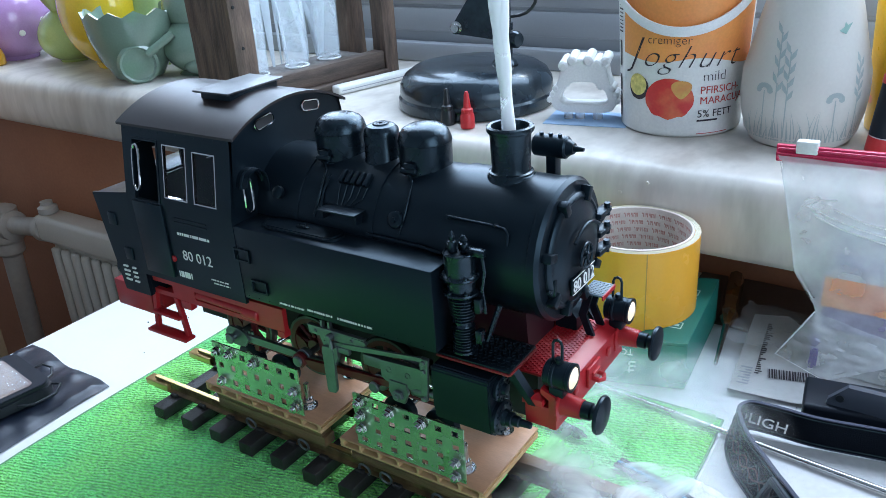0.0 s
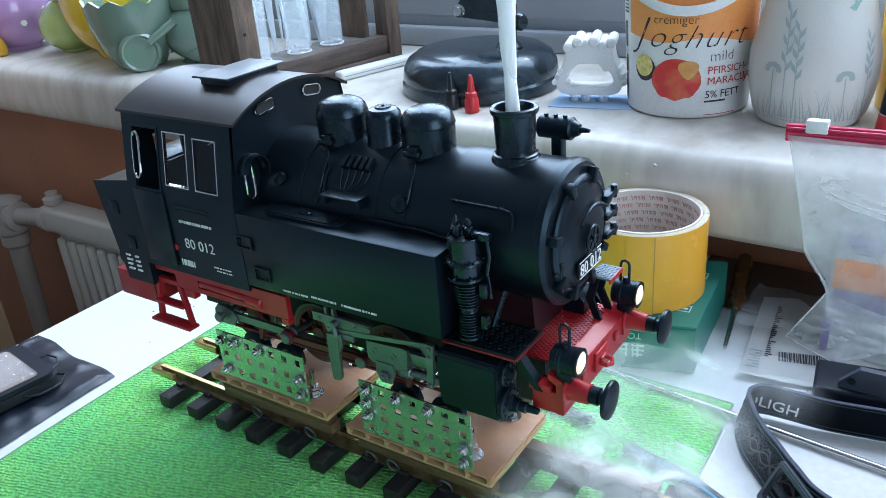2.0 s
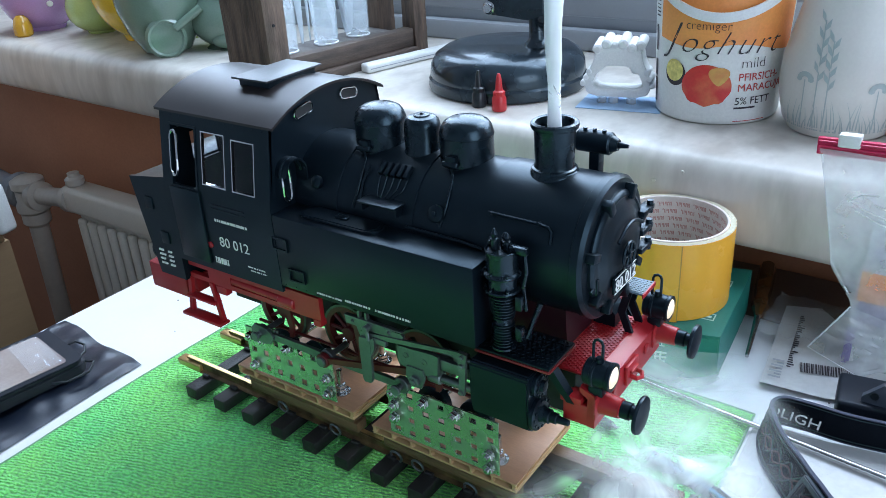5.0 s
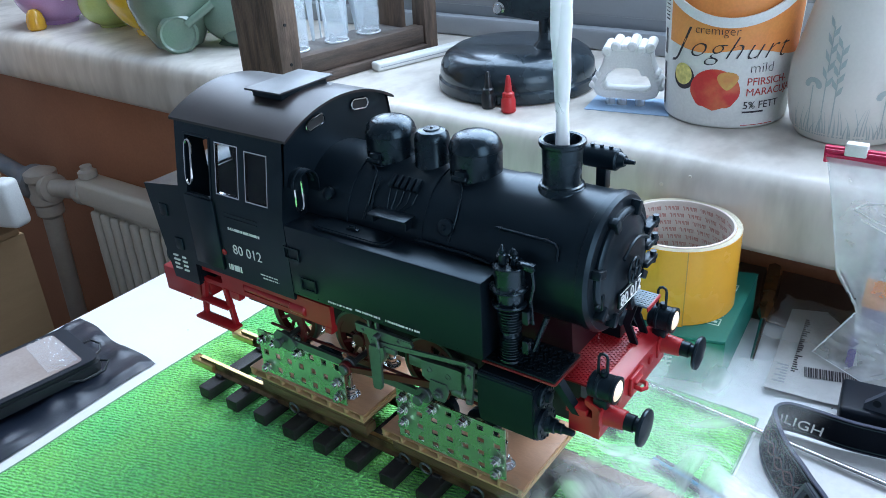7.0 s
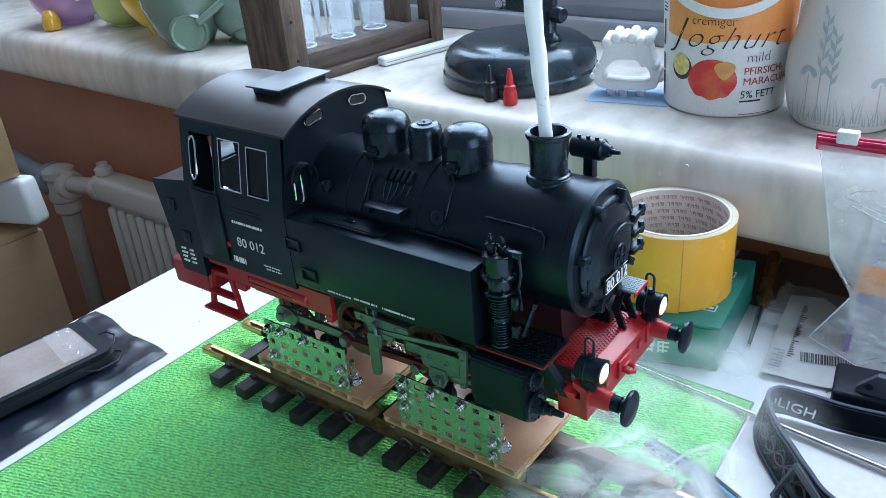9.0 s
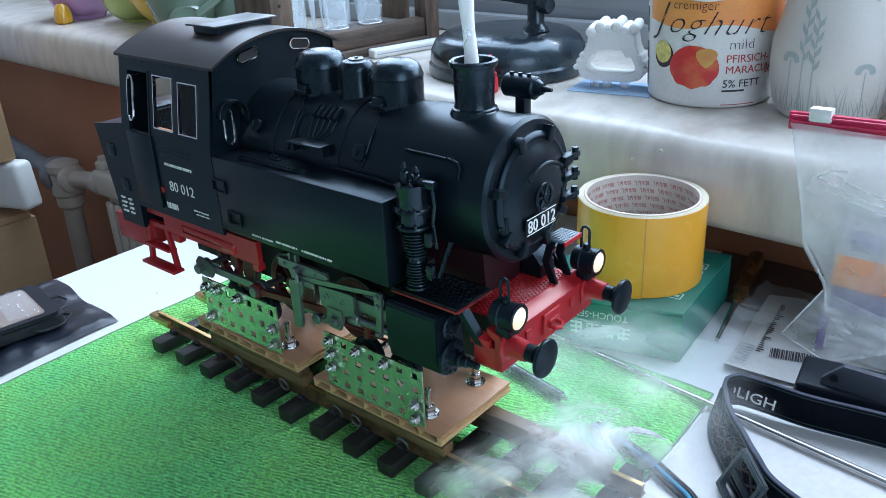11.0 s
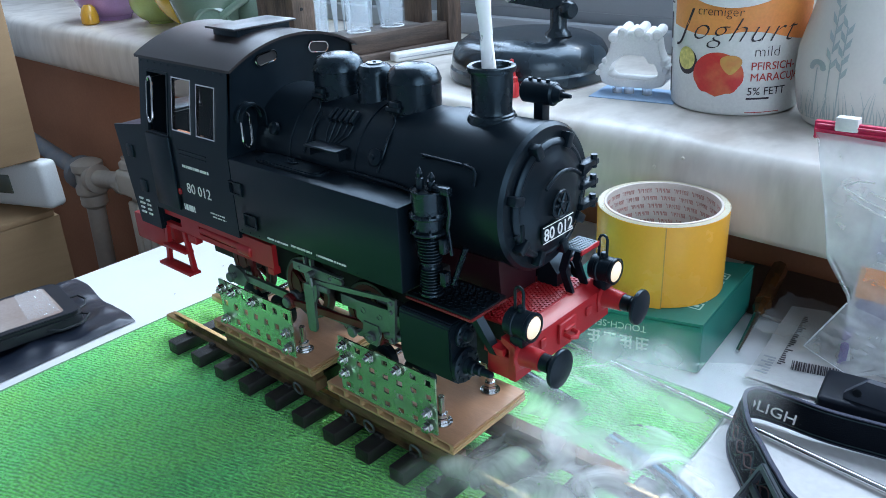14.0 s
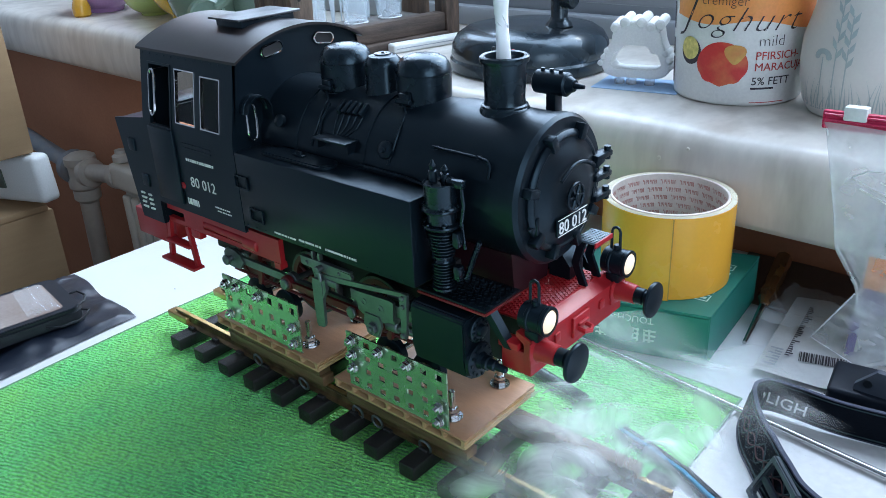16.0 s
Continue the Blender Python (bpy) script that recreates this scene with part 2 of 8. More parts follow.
STRAP = mat("black_woven_strap", (0.005, 0.007, 0.011), 0.9, spec=0.05, col2=(0.007, 0.009, 0.013), scale=300, bump=0.8, bump_scale=1400, fine=0.3)
DARKPL = mat("dark_blue_black_plastic", (0.009, 0.013, 0.021), 0.42, scale=60, spec=0.25)
POUCH = mat("navy_black_pouch_cloth", (0.006, 0.010, 0.019), 0.34, spec=0.5, col2=(0.012, 0.017, 0.030), scale=40, bump=0.12, bump_scale=900)
# The pale grey patches paint a window reflection into the brown screen colour.
SCREEN = mat("phone_glass_painted_glare", (0.34, 0.31, 0.30), 0.10, col2=(0.17, 0.11, 0.10), scale=9, amount=1.0, contrast=(0.35, 0.68), coat=0.8)
WHITE = mat("white_lettering", (0.80, 0.80, 0.78), 0.5)
EGG_PURPLE = mat("lilac_glazed_ceramic", (0.46, 0.27, 0.52), 0.12, col2=(0.40, 0.22, 0.47), scale=15, coat=0.6)
EGG_GREEN = mat("pale_green_ceramic", (0.42, 0.52, 0.16), 0.15, col2=(0.34, 0.5, 0.22), scale=15, coat=0.6)
EGG_YELLOW = mat("yellow_ceramic", (0.80, 0.55, 0.03), 0.12, col2=(0.72, 0.47, 0.02), scale=15, coat=0.6)
EGG_CELADON = mat("celadon_ceramic", (0.20, 0.285, 0.215), 0.15, col2=(0.16, 0.235, 0.18), scale=15, coat=0.6)
YELLOWCUP = mat("yellow_cup", (0.82, 0.45, 0.02), 0.3)
REDCAP = mat("red_nozzle_plastic", (0.62, 0.03, 0.035), 0.35)
BROWNTOOL = mat("amber_brown_handle", (0.14, 0.062, 0.018), 0.16, col2=(0.05, 0.02, 0.008), scale=60, amount=0.9, coat=0.5)
CABLE = mat("dark_cable", (0.012, 0.016, 0.02), 0.35)
CABLEBLUE = mat("blue_cable", (0.03, 0.22, 0.36), 0.35)
LENS_ON = glow_mat("warm_lamp_lens", (1.0, 0.72, 0.36), 0.55)
PLUME = steam_mat("dense_steam", 9.0, 45, 0.5)
WISP = steam_mat("thin_steam", 1.8, 17, 1.3)
HAZE = steam_mat("faint_steam", 0.85, 8, 1.15)
LOGO = mat("blue_white_badge", (0.10, 0.33, 0.55), 0.45)


def towel_mat():
    m = mat("bright_green_microfibre", (0.17, 0.88, 0.235), 0.9, col2=(0.32, 0.88, 0.15), scale=11, amount=0.9, fine=0.25, bump_scale=700)
    nt = m.node_tree
    b = nt.nodes["Principled BSDF"]
    b.inputs["Sheen Weight"].default_value = 0.6
    b.inputs["Sheen Tint"].default_value = (0.5, 1.0, 0.6, 1)
    tc = nt.nodes.new("ShaderNodeTexCoord")
    mp = nt.nodes.new("ShaderNodeMapping")
    mp.inputs["Rotation"].default_value = (0, 0, radians(-28))
    mp.inputs["Scale"].default_value = (0.6, 1.0, 1)
    nt.links.new(tc.outputs["Object"], mp.inputs[0])
    v = nt.nodes.new("ShaderNodeTexVoronoi")
    v.inputs["Scale"].default_value = 430
    v.inputs["Randomness"].default_value = 0.8
    nt.links.new(mp.outputs[0], v.inputs["Vector"])
    w = nt.nodes.new("ShaderNodeTexNoise")
    w.inputs["Scale"].default_value, w.inputs["Detail"].default_value = 900, 3
    nt.links.new(mp.outputs[0], w.inputs["Vector"])
    rows = nt.nodes.new("ShaderNodeTexWave")
    rows.bands_direction = "Y"
    rows.inputs["Scale"].default_value, rows.inputs["Distortion"].default_value = 118, 5.0
    rows.inputs["Detail"].default_value, rows.inputs["Detail Scale"].default_value = 2.0, 0.55
    nt.links.new(mp.outputs[0], rows.inputs["Vector"])
    s0 = nt.nodes.new("ShaderNodeMath")
    s0.operation = "SUBTRACT"
    nt.links.new(w.outputs[0], s0.inputs[0])
    nt.links.new(v.outputs[0], s0.inputs[1])
    s = nt.nodes.new("ShaderNodeMath")
    s.operation = "MULTIPLY_ADD"
    s.inputs[1].default_value = 0.38
    nt.links.new(rows.outputs["Fac"], s.inputs[0])
    nt.links.new(s0.outputs[0], s.inputs[2])
    bp = nt.nodes.new("ShaderNodeBump")
    bp.inputs["Strength"].default_value, bp.inputs["Distance"].default_value = 1.0, 0.0024
    nt.links.new(s.outputs[0], bp.inputs["Height"])
    # Relief height drives the colour: shade painted into pile hollows, tips lightened.
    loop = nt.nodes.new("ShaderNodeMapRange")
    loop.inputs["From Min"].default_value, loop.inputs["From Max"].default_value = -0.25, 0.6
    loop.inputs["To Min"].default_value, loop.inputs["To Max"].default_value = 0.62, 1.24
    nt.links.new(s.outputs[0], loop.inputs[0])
    pile_shade = nt.nodes.new("ShaderNodeMix")
    pile_shade.data_type, pile_shade.blend_type = "RGBA", "MULTIPLY"
    pile_shade.inputs[0].default_value = 1.0
    nt.links.new(b.inputs["Base Color"].links[0].from_socket, pile_shade.inputs[6])
    nt.links.new(loop.outputs[0], pile_shade.inputs[7])
    nt.links.new(pile_shade.outputs[2], b.inputs["Base Color"])
    nt.links.new(bp.outputs[0], b.inputs["Normal"])
    return m


TOWEL = towel_mat()


# ---------------------------------------------------------------- mesh helpers
def thing(name, label, category, group="", kind="", at=(0, 0, 0), rz=0.0):
    ob = new(name)
    ob.empty_display_size = 0.01
    ob.matrix_world = pose(*at, 0, 0, rz)
    return tagged(ob, label, category, group, kind)


def finish(name, bm, material, angle=35):
    me = bpy.data.meshes.new(name)
    bm.to_mesh(me)
    bm.free()
    me.shade_smooth()
    me.set_sharp_from_angle(angle=radians(angle))
    for m in material if isinstance(material, (list, tuple)) else [material]:
        me.materials.append(m)
    return me


def part(name, bm, material, parent=None, label="", angle=35):
    ob = new(name, finish(name, bm, material, angle))
    ob.parent = parent
    return tagged(ob, label)


def B():
    return bmesh.new()


def box(bm, x0, x1, y0, y1, z0, z1, bev=0.0, m=None, seg=2):
    vs = [bm.verts.new((x, y, z)) for x in (x0, x1) for y in (y0, y1) for z in (z0, z1)]
    fs = [bm.faces.new([vs[i] for i in q]) for q in ((0, 1, 3, 2), (4, 6, 7, 5), (0, 4, 5, 1), (2, 3, 7, 6), (0, 2, 6, 4), (1, 5, 7, 3))]
    if bev:
        es = list({e for f in fs for e in f.edges})
        r = bmesh.ops.bevel(bm, geom=es, offset=bev, segments=seg, affect="EDGES", profile=0.5)
        vs = list({v for f in r["faces"] for v in f.verts} | {v for v in vs if v.is_valid})
    if m is not None:
        bmesh.ops.transform(bm, matrix=m, verts=vs)
    return bm


def axis_frame(a, b):
    a, b = Vector(a), Vector(b)
    w = (b - a).normalized()
    u = w.orthogonal().normalized()
    if abs(w.z) > 0.9:
        u = Vector((1, 0, 0)) - w * w.x
        u.normalize()
    return a, u, w.cross(u), w, (b - a).length


def lathe(bm, profile, a=(0, 0, 0), b=(0, 0, 1), seg=32, caps=True):
    """Turns (radius, height) pairs about the axis from a towards b; heights are in metres along it."""
    o, u, v, w, _ = axis_frame(a, b)
    rings = []
    for r, h in profile:
        if r < 1e-6:
            rings.append([bm.verts.new(o + w * h)])
        else:
            rings.append([bm.verts.new(o + w * h + (u * math.cos(2 * math.pi * i / seg) + v * math.sin(2 * math.pi * i / seg)) * r) for i in range(seg)])
    for p, q in zip(rings, rings[1:]):
        for i in range(seg):
            j = (i + 1) % seg
            if len(p) == 1 and len(q) == 1:
                continue
            if len(p) == 1:
                bm.faces.new((p[0], q[j], q[i])[::-1])
            elif len(q) == 1:
                bm.faces.new((p[i], p[j], q[0]))
            else:
                bm.faces.new((p[i], p[j], q[j], q[i]))
    if caps:
        if len(rings[0]) > 1:
            bm.faces.new(rings[0][::-1])
        if len(rings[-1]) > 1:
            bm.faces.new(rings[-1])
    return bm


def rod(bm, a, b, r, r2=None, seg=16, round_=0.0):
    d = (Vector(b) - Vector(a)).length
    r2 = r if r2 is None else r2
    c = min(round_, d * 0.4)
    prof = [(r, 0), (r2, d)] if not c else [(r - c, 0), (r, c), (r2, d - c), (r2 - c, d)]
    return lathe(bm, prof, a, b, seg)


def tube(bm, pts, r, seg=10, closed=False):
    """A round wire along points."""
    pts = [Vector(p) for p in pts]
    n = len(pts)
    rings, u = [], None
    for i, p in enumerate(pts):
        a, b = pts[(i - 1) % n if closed else max(i - 1, 0)], pts[(i + 1) % n if closed else min(i + 1, n - 1)]
        w = (b - a).normalized()
        u = w.orthogonal().normalized() if u is None else (u - w * u.dot(w)).normalized()
        v = w.cross(u)
        rings.append([bm.verts.new(p + (u * math.cos(2 * math.pi * k / seg) + v * math.sin(2 * math.pi * k / seg)) * r) for k in range(seg)])
    for i in range(n if closed else n - 1):
        p, q = rings[i], rings[(i + 1) % n]
        for k in range(seg):
            bm.faces.new((p[k], p[(k + 1) % seg], q[(k + 1) % seg], q[k]))
    if not closed:
        bm.faces.new(rings[0][::-1])
        bm.faces.new(rings[-1])
    return bm


def prism(bm, pts, put, d0, d1):
    """A flat outline of (u, v), raised from depth d0 to d1; put(u, v, d) gives the place."""
    a = [bm.verts.new(put(u, v, d0)) for u, v in pts]
    b = [bm.verts.new(put(u, v, d1)) for u, v in pts]
    n = len(pts)
    bm.faces.new(a)
    bm.faces.new(b[::-1])
    for i in range(n):
        bm.faces.new((a[i], b[i], b[(i + 1) % n], a[(i + 1) % n]))
    return bm


def tidy(bm):
    bmesh.ops.recalc_face_normals(bm, faces=bm.faces)
    return bm


def pierced(bm, us, vs, solid, put, d0, d1):
    """A sheet over the grid us x vs; cells where solid(u, v) is false are openings through it."""
    nu, nv = len(us) - 1, len(vs) - 1
    full = [[solid((us[i] + us[i + 1]) / 2, (vs[j] + vs[j + 1]) / 2) for j in range(nv)] for i in range(nu)]
    vert = {}

    def V(i, j, k):
        if (i, j, k) not in vert:
            vert[i, j, k] = bm.verts.new(put(us[i], vs[j], (d0, d1)[k]))
        return vert[i, j, k]
    for i in range(nu):
        for j in range(nv):
            if not full[i][j]:
                continue
            bm.faces.new([V(i, j, 0), V(i + 1, j, 0), V(i + 1, j + 1, 0), V(i, j + 1, 0)])
            bm.faces.new([V(i, j + 1, 1), V(i + 1, j + 1, 1), V(i + 1, j, 1), V(i, j, 1)])
            for di, dj, p, q in ((-1, 0, (i, j), (i, j + 1)), (1, 0, (i + 1, j + 1), (i + 1, j)), (0, -1, (i + 1, j), (i, j)), (0, 1, (i, j + 1), (i + 1, j + 1))):
                a, b = i + di, j + dj
                if not (0 <= a < nu and 0 <= b < nv and full[a][b]):
                    bm.faces.new([V(*p, 0), V(*q, 0), V(*q, 1), V(*p, 1)])
    return tidy(bm)


def text_mesh(words, size, depth=0.0002, align="LEFT", shear=0.0, spacing=1.0, thin=0.0):
    """The built-in letters as a bmesh in the xy plane."""
    c = bpy.data.curves.new("letters", "FONT")
    c.body, c.size, c.extrude, c.align_x, c.shear, c.space_character = words, size, depth, align, shear, spacing
    c.resolution_u, c.offset = 3, -thin
    ob = bpy.data.objects.new("letters", c)
    scene.collection.objects.link(ob)
    me = bpy.data.meshes.new_from_object(ob.evaluated_get(bpy.context.evaluated_depsgraph_get()))
    bm = bmesh.new()
    bm.from_mesh(me)
    bpy.data.objects.remove(ob)
    bpy.data.meshes.remove(me)
    return bm


def placed(bm, m):
    bmesh.ops.transform(bm, matrix=m, verts=bm.verts)
    return bm


def mirrored(bm):
    """The same shape on the other flank (y to -y)."""
    b = bm.copy()
    for v in b.verts:
        v.co.y = -v.co.y
    bmesh.ops.reverse_faces(b, faces=b.faces)
    return b


def both(name, bm, material, parent, label=""):
    other = mirrored(bm)
    return part(name, bm, material, parent, label), part(name, other, material, parent, label)


def hexnut(bm, c, axis, r, h):
    a = Vector(c)
    return lathe(bm, [(r * 0.92, 0), (r, h * 0.12), (r, h * 0.88), (r * 0.9, h)], a, a + Vector(axis), 6)


# ---------------------------------------------------------------- the room
def setting():
    f = B()
    box(f, -1.75, 1.85, -2.6, 0.80, -0.80, -0.75)
    tagged(part("floor", f, FLOORM), "dark brown floor in shade below the table", "floor", kind="structure")
    c = B()
    box(c, -1.75, 1.85, -2.6, 0.80, 1.75, 1.80)
    tagged(part("ceiling", c, WALL), "pale plastered ceiling of the room", "ceiling", kind="structure")
    w = B()
    box(w, -1.65, 1.75, 0.415, 0.74, -0.75, 0.068)
    tagged(part("wall_below_sill", w, ORANGE_WALL), "terracotta painted wall below the window sill", "wall", kind="structure")
    xs, zs = [-1.65, -1.35, 0.92, 1.75], [0.145, 0.36, 1.36, 1.75]
    w = B()
    pierced(w, xs, zs, lambda u, v: not (-1.35 < u < 0.92 and v < 1.36), lambda u, v, d: (u, d, v), 0.60, 0.74)
    tagged(part("wall_north", w, ORANGE_WALL), "terracotta painted wall with the window opening", "wall", kind="structure")
    w = B()
    box(w, -1.75, -1.65, -2.6, 0.74, -0.75, 1.75)
    tagged(part("wall_west", w, WALL), "pale plastered side wall of the room", "wall", kind="structure")
    # The opening in this unseen wall is added to admit the east fill lamp.
    w = B()
    pierced(w, [-2.6, -1.4, -0.1, 0.74], [-0.75, 0.1, 1.4, 1.75], lambda u, v: not (-1.4 < u < -0.1 and 0.1 < v < 1.4), lambda u, v, d: (d, u, v), 1.75, 1.85)
    tagged(part("wall_east", w, WALL), "pale plastered unseen wall with an opening added for the fill lamp", "wall", kind="structure")
    w = B()
    box(w, -1.65, 1.75, -2.6, -2.5, -0.75, 1.75)
    tagged(part("wall_south", w, WALL), "pale plastered rear wall of the room", "wall", kind="structure")

    win = thing("window_1", "grey plastic window frame with grooved lower panel", "window", kind="structure")
    p = B()
    box(p, -1.35, 0.92, 0.610, 0.636, 0.145, 0.355, 0.002)
    part("lower_panel", p, GREYPVC, win)
    for z in (0.185, 0.222, 0.262, 0.300):
        g = B()
        box(g, -1.35, 0.92, 0.606, 0.6115, z, z + 0.0325, 0.0025)
        part("slat", g, GREYPVC, win)
    g = B()
    box(g, -1.35, 0.92, 0.592, 0.609, 0.145, 0.172, 0.004)
    part("bottom_bead", g, GREYPVC, win)
    g = B()
    box(g, -1.35, 0.92, 0.607, 0.655, 0.355, 0.40, 0.004)
    part("frame_rail", g, GREYPVC, win)

    s = B()
    prof = [(0.300, 0.068), (0.293, 0.071), (0.288, 0.078), (0.286, 0.100), (0.287, 0.122), (0.290, 0.134), (0.296, 0.141), (0.306, 0.1445), (0.330, 0.145), (0.61, 0.145), (0.61, 0.068)]
    n = 24
    rings = []
    for i in range(n + 1):
        x = -1.63 + 3.3 * i / n
        off = -0.024 * (x - 0.1)
        rings.append([s.verts.new((x, y + (off if y < 0.5 else 0), z)) for y, z in prof])
    for a, b in zip(rings, rings[1:]):
        for k in range(len(prof)):
            s.faces.new((a[k], b[k], b[(k + 1) % len(prof)], a[(k + 1) % len(prof)]))
    s.faces.new(rings[0])
    s.faces.new(rings[-1][::-1])
    tagged(part("window_sill", tidy(s), MARBLE), "thick cream marble window sill with rounded front edge", "window sill", kind="structure")
    ch = thing("sill_chip", "small chips in the marble sill front", "chip", kind="structure")
    for x, z, r in ((0.063, 0.118, 0.0018), (0.088, 0.130, 0.0014), (-0.01, 0.12, 0.0012)):
        b = B()
        lathe(b, [(0.0, -0.0002), (r * 0.8, 0.0002), (r, 0.0006), (r * 1.1, 0.001)], (x, 0.2862 - 0.024 * (x - 0.1), z), (x, 0.4, z), 14, caps=False)
        part("chip", b, RADIATOR, ch)

    # table
    t = thing("table", "white laminate table top pushed under the sill", "table")
    b = B()
    box(b, -0.402, 1.25, -0.62, 0.40, -0.022, 0.0, 0.003)
    part("tabletop", b, WHITE_TABLE, t)
    for x in (-0.36, 1.2):
        for y in (-0.57, 0.35):
            b = B()
            box(b, x - 0.025, x + 0.025, y - 0.025, y + 0.025, -0.75, -0.022, 0.002)
            part("leg", b, WHITE_TABLE, t)


def radiator():
    r = thing("radiator", "cream fluted panel radiator with tee piece and pipes below the sill", "radiator")
    b = B()
    box(b, -0.972, -0.440, 0.330, 0.352, -0.66, -0.138, 0.006, seg=3)
    part("panel", b, RADIATOR, r)
    for i in range(19):
        x = -0.966 + 0.0275 * i
        b = B()
        box(b, x, x + 0.019, 0.3185, 0.3302, -0.64, -0.150, 0.0055, seg=3)
        part("flute", b, RADIATOR, r)
    b = B()
    box(b, -0.980, -0.432, 0.312, 0.358, -0.139, -0.092, 0.009, seg=3)
    part("top_rail", b, RADIATOR, r)
    b = B()
    lathe(b, [(0.012, 0), (0.016, 0.002), (0.016, 0.012), (0.010, 0.016), (0.010, 0.022), (0, 0.023)], (-0.966, 0.335, -0.093), (-0.972, 0.335, 1), 14)
    part("vent_plug", b, PIPEPAINT, r)
    b = B()
    lathe(b, [(0.017, 0), (0.024, 0.004), (0.024, 0.020), (0.019, 0.026), (0.0165, 0.030), (0.0165, 0.118)], (-0.978, 0.335, -0.122), (-1.128, 0.335, -0.142), 18)
    part("feed_pipe", b, PIPEPAINT, r)
    c = Vector((-1.130, 0.335, -0.143))
    b = B()
    lathe(b, [(0.0, -0.034), (0.024, -0.033), (0.029, -0.028), (0.029, -0.016), (0.025, -0.010), (0.025, 0.012), (0.029, 0.017), (0.029, 0.030), (0.018, 0.036), (0.0, 0.038)], c, c + Vector((0, 0, 1)), 22)
    tee = part("tee_piece", b, PIPEPAINT, r)
    b = B()
    lathe(b, [(0.024, 0.018), (0.027, 0.022), (0.027, 0.038), (0.020, 0.042)], c, c + Vector((1, 0, 0.12)), 18)
    part("collar", b, PIPEPAINT, tee)
    b = B()
    lathe(b, [(0.026, 0.016), (0.033, 0.022), (0.033, 0.036), (0.026, 0.044), (0.016, 0.048), (0.016, 0.30)], c, c + Vector((-1, 0, 0.16)), 18)
    part("collar", b, mat("grey_hemp_joint", (0.20, 0.23, 0.27), 0.6, col2=(0.32, 0.30, 0.28), scale=60), tee, "grey sealed pipe joint")
    b = B()
    lathe(b, [(0.022, 0.0), (0.025, 0.005), (0.025, 0.022), (0.0175, 0.030), (0.0165, 0.60)], c + Vector((0, 0, -0.030)), c + Vector((-0.035, 0, -0.63)), 20)
    part("down_pipe", b, PIPEPAINT, r)


def side_boxes():
    c = thing("cardboard_box", "tall light brown cardboard box beside the table", "box")
    b = B()
    box(b, -1.12, -0.878, -0.12, 0.16, -0.012, 0.42, 0.004, m=pose(0, 0, 0))
    part("carton", b, CARD, c)
    b = B()
    box(b, -1.115, -0.883, -0.1225, -0.1195, 0.10, 0.13)
    part("packing_tape", b, PAPER, c, "pale packing tape")
    c = thing("cardboard_box", "open brown cardboard box under the gadget", "box")
    for a in ((-1.33, -0.893, -0.15, 0.17, -0.75, -0.745), (-1.33, -0.893, 0.165, 0.17, -0.745, -0.11), (-1.33, -0.893, -0.15, -0.145, -0.745, -0.13), (-0.898, -0.893, -0.145, 0.165, -0.745, -0.11), (-1.33, -1.325, -0.145, 0.165, -0.745, -0.11)):
        b = B()
        box(b, *a)
        part("side", b, CARD, c)
    b = B()
    box(b, -1.325, -0.90, -0.145, 0.165, -0.20, -0.13, 0.003)
    tagged(part("box_filling", b, DEEP), "dark stuffed contents of the open box", "contents")
    g = thing("thermometer", "white digital thermometer with a small grey display", "thermometer", at=(-0.935, 0.150, -0.0585), rz=12)
    g.matrix_world = pose(-0.935, 0.150, -0.0585, 0, -5, 12)
    b = B()
    box(b, -0.12, 0.075, -0.02, 0.012, -0.035, 0.04, 0.009, seg=3)
    part("case", b, POT, g)
    b = B()
    box(b, -0.045, -0.008, -0.0225, -0.019, -0.012, 0.018, 0.001)
    part("display", b, mat("grey_lcd", (0.10, 0.12, 0.10), 0.2), g)
    s = thing("shelf_block", "dark bracket that carries the gadget and the box", "bracket")
    b = B()
    box(b, -1.20, -0.894, -0.10, 0.164, -0.1095, -0.100, 0.001)
    part("plate", b, CARD, s)


